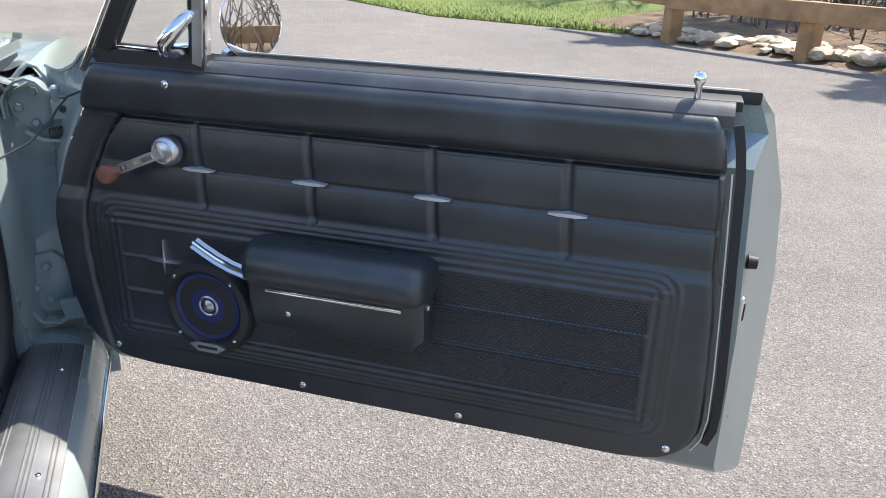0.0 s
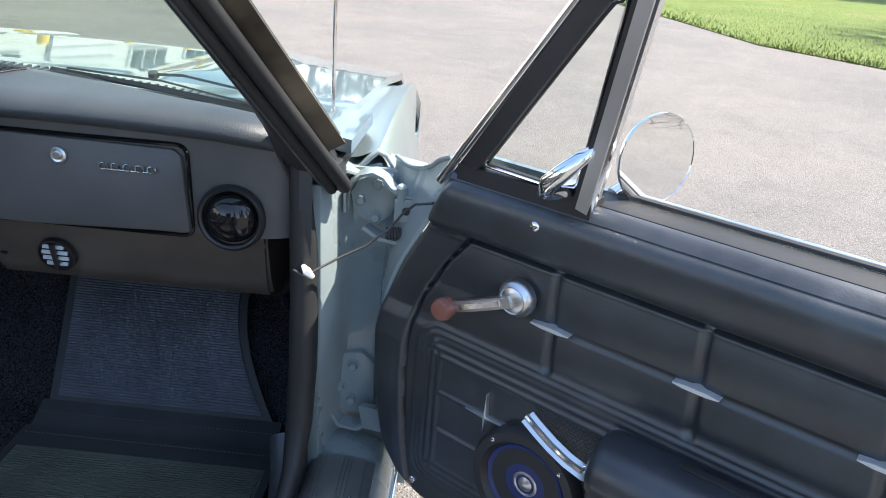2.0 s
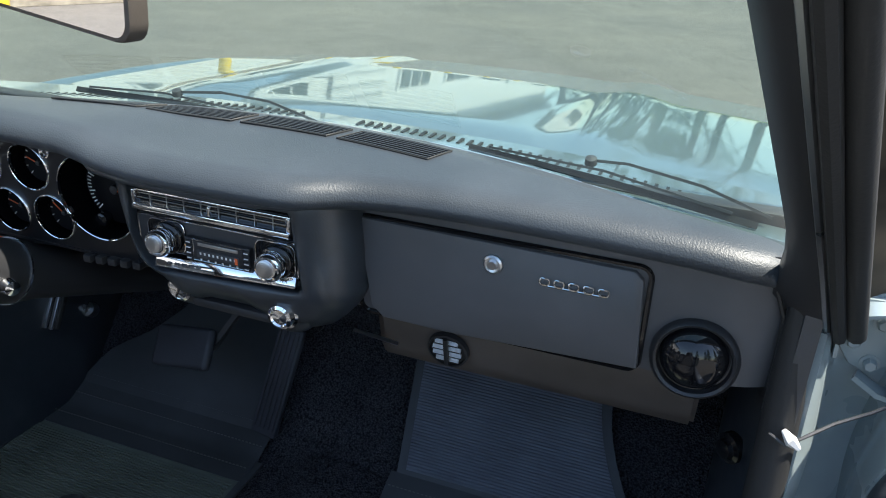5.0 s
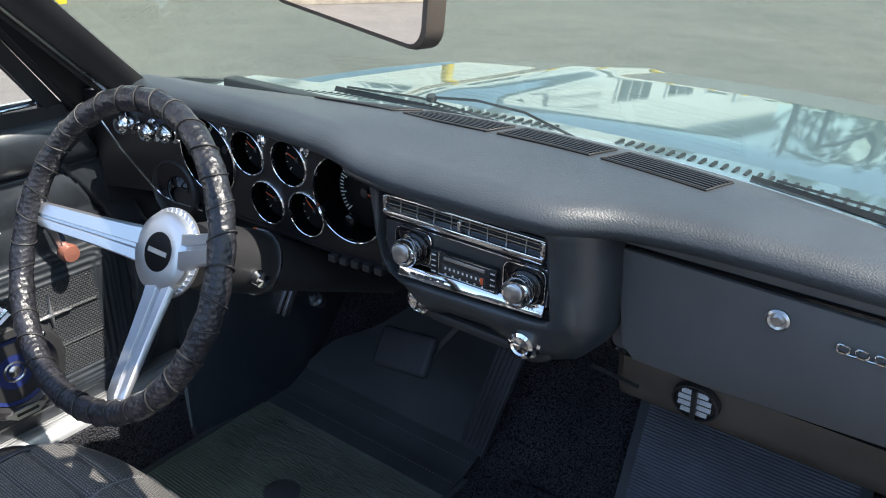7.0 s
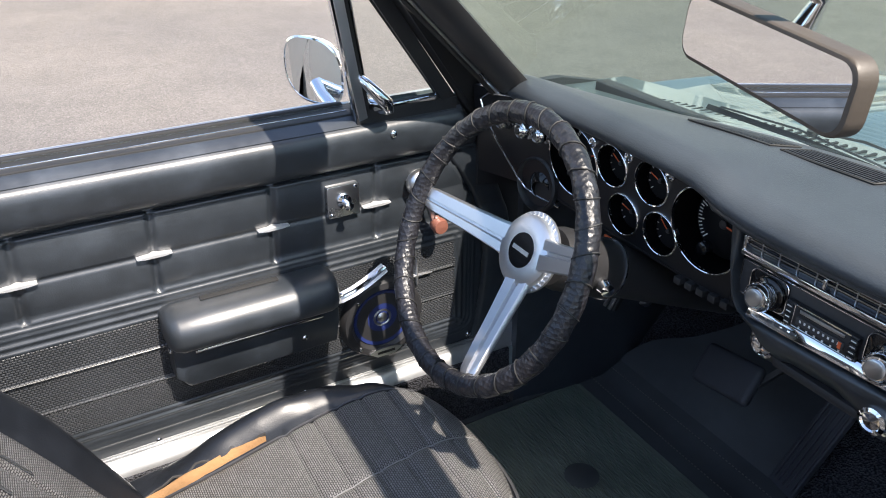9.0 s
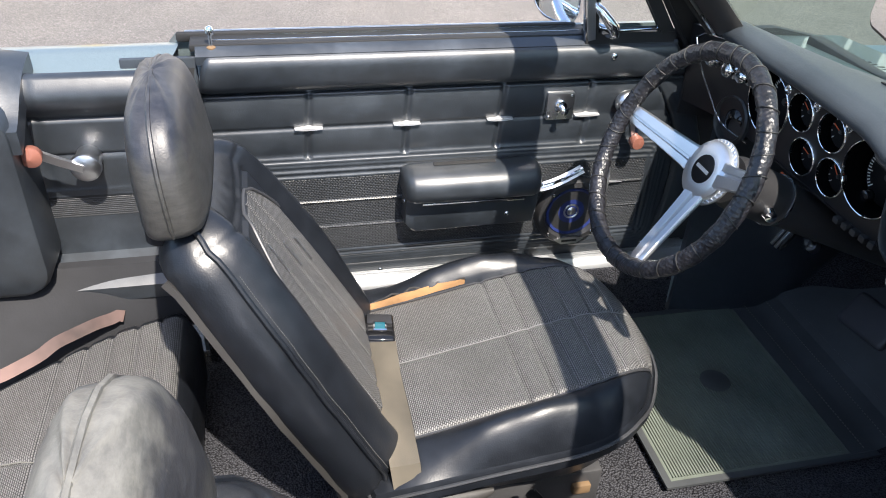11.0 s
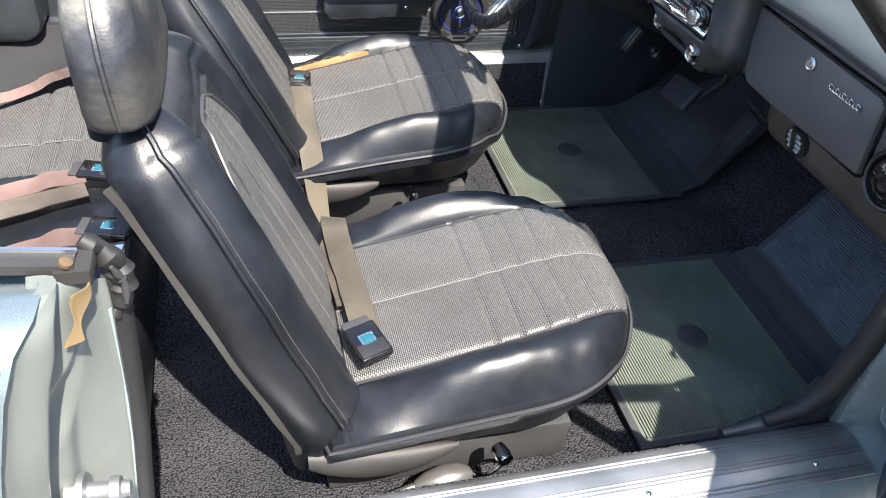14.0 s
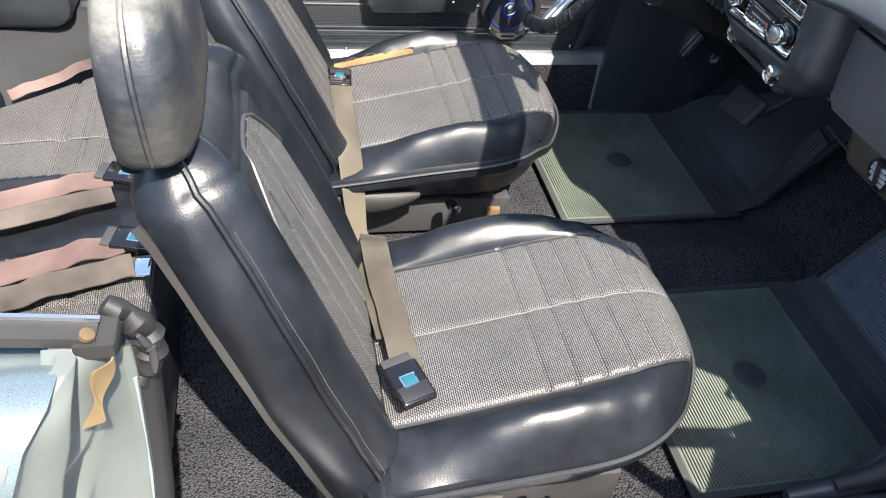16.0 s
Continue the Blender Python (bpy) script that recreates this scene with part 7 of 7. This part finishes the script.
part("ignition_pod", turned((-0.052, 1.07, 0.679), (0, -1, 0), [(0, 0.034), (0.025, 0.033), (0.034, 0.027), (0.038, 0.020), (0.038, 0)], 28), VINYL, dash)
part("stack_tray", box((0.02, 1.06, 0.660), (0.12, 0.06, 0.014), 0.005), PLASTIC, dash)

# glovebox side
part("passenger_panel", sheet(lambda u, v: (0.165 + 0.505 * u, 1.074 + 0.022 * max(0, (u - 0.85) / 0.15) ** 2 + 0.012 * (1 - v), 0.676 + 0.165 * v), 40, 12, 0.02, (0, 1, 0)), DASH_FLAT, dash, "satin black dash panel")
gp = [(0.187, 0.806), (0.510, 0.801), (0.520, 0.792), (0.527, 0.683), (0.30, 0.674), (0.215, 0.676), (0.200, 0.69), (0.182, 0.796)]
gd = part("glovebox_door", slab(gp, 1.090, 1.0705, bev=0.003), DASH_FLAT, dash, "flat satin black glovebox door")
part("glovebox_gap", tube([(a, 1.0735 + 0.012 * (0.84 - b_) / 0.165, b_) for a, b_ in round_rect(0.180, 0.672, 0.527, 0.807, 0.014)], 0.0034, 6, True), GLOSS_BLACK, dash)
part("glovebox_lock", turned((0.353, 1.070, 0.779), (0, -1, 0), [(-0.004, 0.0115), (0.003, 0.0115), (0.005, 0.009), (0.004, 0.006), (0.007, 0.005), (0.007, 0)], 24), BRUSHED, gd)
def rounded(points, n=5):
    """A chain of points with its corners cut round."""
    out = [Vector(points[0])]
    for p, q, r in zip(points, points[1:], points[2:]):
        p, q, r = Vector(p), Vector(q), Vector(r)
        a_, c_ = q.lerp(p, 0.45), q.lerp(r, 0.45)
        out += [(a_.lerp(q, k / n)).lerp(q.lerp(c_, k / n), k / n) for k in range(n + 1)]
    return out + [Vector(points[-1])]


for i in range(5):
    xc = 0.414 + 0.0165 * i
    lp = [(0, 0.004), (-0.0055, 0.004), (-0.0055, -0.004), (0.0055, -0.004), (0.0055, 0.004), (0, 0.004)]
    part("chrome_loop", tube(rounded([(xc + a, 1.068, 0.770 + c) for a, c in lp]), 0.0012, 6), CHROME, gd, "small chrome loop of a script mark")
    if i < 4:
        part("chrome_link", tube([(xc + 0.0045, 1.068, 0.7655), (xc + 0.012, 1.068, 0.7655)], 0.0011, 6), CHROME, gd)
part("panel_bead", tube([(0.17, 1.068, 0.842), (0.40, 1.071, 0.838), (0.60, 1.072, 0.829), (0.648, 1.078, 0.812), (0.664, 1.09, 0.77), (0.666, 1.095, 0.70)], 0.0025, 6), RUBBER, dash)
bv = part("ball_vent_ring", turned((0.585, 1.078, 0.709), (0, -1, 0.06), [(0, 0.048), (0.006, 0.047), (0.010, 0.043), (0.008, 0.040), (0.000, 0.0385)], 48, caps=False), PLASTIC, dash, "round black ball vent")
part("vent_ball", turned((0.585, 1.086, 0.709), (0.05, -1, 0.12), [(0, 0.0385), (0.010, 0.0365), (0.018, 0.0315), (0.025, 0.023), (0.029, 0.012), (0.030, 0.0)], 40), GLOSS_BLACK, bv)
hb = rings(bmesh.new(), [[(x, y, z) for y, z in ((1.40, 0.69), (1.185, 0.69), (1.190, 0.62), (1.202, 0.555), (1.220, 0.520), (1.26, 0.500), (1.40, 0.50))] for x in (0.155, 0.16, 0.59, 0.605)])
bmesh.ops.bevel(hb, geom=hb.edges[:], offset=0.006, segments=2, affect="EDGES")
ht = part("heater_box", hb, HEATER, dash, "worn brown-black heater box")
hv = part("heater_outlet", turned((0.263, 1.196, 0.570), (0, -0.97, -0.24), [(0, 0.031), (0.008, 0.030), (0.009, 0.027), (0.003, 0.026)], 32), PLASTIC, ht)
part("outlet_face", turned((0.263, 1.194, 0.570), (0, -0.97, -0.24), [(0.004, 0.026), (0.005, 0)], 28), RUBBER, hv)
for k in range(4):
    part("outlet_slat", box(None, (0.046 - 0.008 * abs(k - 1.5), 0.003, 0.0060), 0, Matrix.Translation((0.263, 1.1835 + 0.0025 * k, 0.586 - 0.0105 * k)) @ Matrix.Rotation(radians(-20), 4, "X")), ALU, hv)
part("outlet_post", box(None, (0.006, 0.005, 0.05), 0, Matrix.Translation((0.263, 1.183, 0.570)) @ Matrix.Rotation(radians(14), 4, "X")), PLASTIC, hv)
part("cable_bracket", tube([(0.130, 1.16, 0.587), (0.16, 1.165, 0.581), (0.195, 1.17, 0.574)], 0, flat=(0.005, 0.003, (0, -0.5, 0.8))), BRUSHED, dash)

# ---- steering ----
sn = Vector((0, -0.904, 0.427)).normalized()
su = Vector((0, 0.427, 0.904)).normalized()
hub = Vector((-0.326, 0.868, 0.7195))
sw = thing("steering_wheel", "three-spoke sports wheel with laced black leather rim", "steering wheel")
RC, RR = Vector((-0.340, 0.7934, 0.743)), 0.1884
SPOKES = (178, 18, 292)


def on_rim(an, r=RR, k=0.0):
    return RC + (Vector((1, 0, 0)) * math.cos(an) + su * math.sin(an)) * r + sn * k


rim = [on_rim(2 * math.pi * i / 96) for i in range(96)]
part("rim", tube(rim, [0.0150 + 0.0007 * math.sin(i * 1.7) for i in range(96)], 14, True), WRAP, sw, "rim wrapped in perforated black leather")
for k in range(34):
    an = 2 * math.pi * k / 34
    c0 = on_rim(an)
    tdir = (Vector((1, 0, 0)) * -math.sin(an) + su * math.cos(an))
    rad = (c0 - RC).normalized()
    lc = [c0 + rad * 0.0156 * math.cos(q) + sn * 0.0156 * math.sin(q) + tdir * 0.006 * math.sin(q + k) for q in (2 * math.pi * j / 14 for j in range(14))]
    part("lacing", tube(lc, 0.0011, 5, True), RUBBER, sw)
hub_cap = part("hub_cap", turned(hub - sn * 0.017, sn, [(0.016, 0.036), (0.022, 0.058), (0.026, 0.058), (0.028, 0.0525), (0.036, 0.0515), (0.040, 0.046), (0.041, 0.028), (0.039, 0)], 44), SPOKE_ALLOY, sw, "brushed round hub")
for k in range(40):
    a_ = 2 * math.pi * k / 40
    rv_ = Vector((1, 0, 0)) * math.cos(a_) + su * math.sin(a_)
    tv_ = Vector((1, 0, 0)) * -math.sin(a_) + su * math.cos(a_)
    part("rope_bead", tube([hub + rv_ * 0.0522 + sn * 0.011 + tv_ * 0.001, hub + rv_ * 0.0562 + sn * 0.009 + tv_ * 0.005], 0.0017, 6), SPOKE_ALLOY, hub_cap)
part("hub_emblem", turned(hub + sn * 0.0218, sn, [(0, 0.026), (0.003, 0.025), (0.003, 0)], 30), GLOSS_BLACK, sw)
part("emblem_bar", tube([hub + sn * 0.0252 - Vector((0.018, 0, 0)), hub + sn * 0.0252 + Vector((0.018, 0, 0))], 0, flat=(0.001, 0.006, su)), BRUSHED, sw)
for an in SPOKES:
    an = radians(an)
    tip = on_rim(an, RR - 0.008, -0.006)
    dv = (tip - hub).normalized()
    side = sn.cross(dv).normalized()
    up_ = dv.cross(side).normalized()
    L = (tip - hub).length
    lp = []
    for f, w, th in ((0.20, 0.025, 0.010), (0.30, 0.0225, 0.009), (0.55, 0.0195, 0.008), (0.85, 0.0175, 0.007), (0.94, 0.0165, 0.006), (1.0, 0.0135, 0.002)):
        c0 = hub + dv * L * f - sn * 0.004 * (1 - f)
        rows = ((1.0, -0.002), (1.0, 0.5), (0.90, 0.80), (0.34, 0.80), (0.26, 0.30), (0.06, 0.30), (-0.02, 1.0), (-0.88, 1.0), (-1.0, 0.6), (-1.0, -0.002))
        lp.append([c0 + side * w * a_ + up_ * (th * k_ if k_ > 0 else -0.002) for a_, k_ in rows])
    part("spoke", rings(bmesh.new(), lp), SPOKE_ALLOY, sw, "brushed alloy spoke with a centre groove")
col = part("column", turned(hub - sn * 0.03, -sn, [(0, 0.042), (0.02, 0.047), (0.12, 0.046), (0.16, 0.040), (0.45, 0.032)], 30), PLASTIC, sw, "black steering column")
part("column_ring", turned(hub - sn * 0.145, -sn, [(0, 0.048), (0.003, 0.048), (0.003, 0.042)], 30), CHROME, sw)
part("column_key", turned(hub - sn * 0.10 + Vector((0.046, 0, -0.01)), (1, -0.3, 0), [(0, 0.008), (0.008, 0.009), (0.010, 0.012), (0.022, 0.010), (0.024, 0)], 16), CHROME, sw)

# pedals
pd = thing("brake_pedal", "black rubber brake pedal on a steel arm", "pedal")
part("pedal_pad", box(None, (0.125, 0.022, 0.078), 0.0098, Matrix.Translation((-0.285, 1.290, 0.375)) @ Matrix.Rotation(radians(-8), 4, "Y") @ Matrix.Rotation(radians(-38), 4, "X"), seg=4), PEDAL_RUBBER, pd)
part("pedal_arm", tube([(-0.24, 1.31, 0.37), (-0.19, 1.34, 0.45), (-0.17, 1.36, 0.64)], 0, flat=(0.016, 0.010, (1, 0, 0))), STEEL_DARK, pd)
pd = thing("accelerator_pedal", "long ribbed accelerator pedal", "pedal")
AXIS = Vector((0.033, 0.077, 0.209)).normalized()
gas = Matrix((Vector((1, 0, 0)) - AXIS * AXIS.x, AXIS.cross(Vector((1, 0, 0))), AXIS)).transposed().to_4x4()
gas.translation = Vector((-0.142, 1.375, 0.285))
part("pedal_pad", box(None, (0.056, 0.018, 0.225), 0.006, gas), PEDAL_RUBBER, pd)
for k in range(5):
    part("pedal_rib", box(None, (0.005, 0.006, 0.205), 0.0015, gas @ Matrix.Translation((-0.020 + 0.010 * k, -0.010, 0.004))), PEDAL_RUBBER, pd)
pd = thing("parking_brake_pedal", "small ribbed parking brake pedal", "pedal")
part("pedal_pad", box(None, (0.07, 0.012, 0.075), 0.004, Matrix.Translation((-0.615, 1.30, 0.375)) @ Matrix.Rotation(radians(-30), 4, "X")), RUBBER, pd)
for k in range(4):
    part("pedal_rib", box(None, (0.008, 0.005, 0.075), 0.001, Matrix.Translation((-0.639 + 0.016 * k, 1.292, 0.378)) @ Matrix.Rotation(radians(-30), 4, "X")), BRUSHED, pd)
single("dimmer_switch", turned((-0.615, 1.405, 0.315), (0.1, -0.8, 0.6), [(0, 0.016), (0.02, 0.015), (0.022, 0.008), (0.035, 0.008), (0.036, 0)], 18), BRUSHED, "metal floor dimmer button on the toe board", "switch")

# ---- floor mats ----
def mat(cx, seed):
    m = thing("floor_mat", "dusty black ribbed rubber floor mat", "floor mat", "floor mats", m=pose(cx, 0, 0))
    hw = 0.235

    def lower(u, v):
        return ((2 * u - 1) * hw, 0.84 + 0.44 * v, 0.148 + 0.0015 * noise.noise(Vector((u * 4, v * 4, seed))))
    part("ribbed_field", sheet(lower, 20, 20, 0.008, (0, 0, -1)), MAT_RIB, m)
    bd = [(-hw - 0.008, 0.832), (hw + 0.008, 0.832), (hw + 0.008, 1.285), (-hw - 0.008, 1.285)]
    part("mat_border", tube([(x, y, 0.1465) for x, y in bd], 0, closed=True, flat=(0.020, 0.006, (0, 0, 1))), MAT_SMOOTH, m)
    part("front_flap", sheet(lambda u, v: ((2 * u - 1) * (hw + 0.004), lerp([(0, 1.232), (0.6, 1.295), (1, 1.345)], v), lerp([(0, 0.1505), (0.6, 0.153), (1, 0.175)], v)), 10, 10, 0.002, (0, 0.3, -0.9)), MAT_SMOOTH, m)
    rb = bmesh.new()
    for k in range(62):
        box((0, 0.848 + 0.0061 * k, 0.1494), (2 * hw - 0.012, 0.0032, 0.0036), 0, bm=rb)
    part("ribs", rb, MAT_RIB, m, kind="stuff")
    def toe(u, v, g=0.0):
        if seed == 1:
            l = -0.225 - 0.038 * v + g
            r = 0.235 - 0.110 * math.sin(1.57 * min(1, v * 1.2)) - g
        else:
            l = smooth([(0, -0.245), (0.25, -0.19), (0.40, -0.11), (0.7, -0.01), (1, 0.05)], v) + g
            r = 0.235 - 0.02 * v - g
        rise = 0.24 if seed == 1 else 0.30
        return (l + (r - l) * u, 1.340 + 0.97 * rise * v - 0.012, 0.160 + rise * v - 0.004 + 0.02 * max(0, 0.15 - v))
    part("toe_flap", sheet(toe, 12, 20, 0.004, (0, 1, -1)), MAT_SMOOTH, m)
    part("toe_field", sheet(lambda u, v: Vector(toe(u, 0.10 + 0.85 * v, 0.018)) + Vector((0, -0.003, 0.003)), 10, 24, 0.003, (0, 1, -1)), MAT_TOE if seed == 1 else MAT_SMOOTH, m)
    part("mat_medallion", turned((0, 1.06, 0.149), (0, 0, 1), [(0, 0.034), (0.002, 0.034), (0.003, 0.030), (0.003, 0)], 30), MAT_SMOOTH, m)
    st = bmesh.new()
    for i in range(58):
        x = -hw + 2 * hw * (i + 0.5) / 58
        box((x, 1.262, 0.1574), (0.0042, 0.0020, 0.0016), 0, bm=st)
        box((x, 1.318, 0.1655), (0.0042, 0.0016, 0.0016), 0, bm=st)
    part("stitching", st, THREAD_DUSTY, m, kind="stuff")
    return m


mat(0.350, 1)
mat(-0.385, 2)

# ---- rear-view mirror, wipers ----
rv = thing("rear_view_mirror", "grey-framed rear-view mirror on a metal stalk", "mirror", m=Matrix.Translation((0.018, 0.83, 1.078)) @ Matrix.Rotation(radians(-12), 4, "Z") @ Matrix.Rotation(radians(4), 4, "Y") @ Matrix.Rotation(radians(-1), 4, "X"))
rp = round_rect(-0.108, -0.031, 0.108, 0.031, 0.018, 6)
part("mirror_frame", slab(rp, 0.012, -0.006, bev=0.004), FRAME_BROWN, rv)
part("mirror_glass", slab(round_rect(-0.1035, -0.0268, 0.1035, 0.0268, 0.0145, 6), -0.004, -0.0065), MIRROR, rv)
part("mirror_stalk", tube([(0.01, 0.018, 0.012), (0.014, 0.03, 0.05), (0.012, -0.03, 0.10), (0.01, -0.09, 0.115)], [0.012, 0.008, 0.008, 0.012], 10), CHROME, rv)


def wiper(blade, arm):
    w = thing("wiper", "black windshield wiper arm and blade", "wiper", "windshield wipers")
    p0, p1 = Vector(blade[0]), Vector(blade[1])
    mid = (p0 + p1) / 2 + Vector((0, 0, 0.004))
    part("wiper_blade", tube([p0, mid, p1], 0, flat=(0.0035, 0.008, (0, 0.5, 0.8))), RUBBER, w)
    part("blade_spine", tube([p0.lerp(p1, 0.08) + Vector((0, 0, 0.007)), mid + Vector((0, 0, 0.012)), p0.lerp(p1, 0.92) + Vector((0, 0, 0.007))], 0, flat=(0.005, 0.003, (0, 0.3, 0.9))), STEEL_DARK, w)
    part("wiper_arm", tube([Vector(q) for q in arm], 0, flat=(0.006, 0.0035, (0, 0.3, 0.9))), STEEL_DARK, w)
    part("arm_pivot", turned(Vector(arm[-1]) - Vector((0, 0, 0.004)), (0, -0.3, 0.9), [(0, 0.008), (0.008, 0.007), (0.010, 0)], 14), STEEL_DARK, w)
    return w


wiper([(-0.395, 1.246, 0.852), (-0.060, 1.252, 0.846)], [(0.035, 1.255, 0.852), (-0.05, 1.258, 0.872), (-0.13, 1.256, 0.876), (-0.205, 1.250, 0.869)])
wiper([(0.265, 1.232, 0.858), (0.625, 1.178, 0.834)], [(0.640, 1.20, 0.838), (0.56, 1.215, 0.858), (0.47, 1.226, 0.868), (0.425, 1.226, 0.866)])
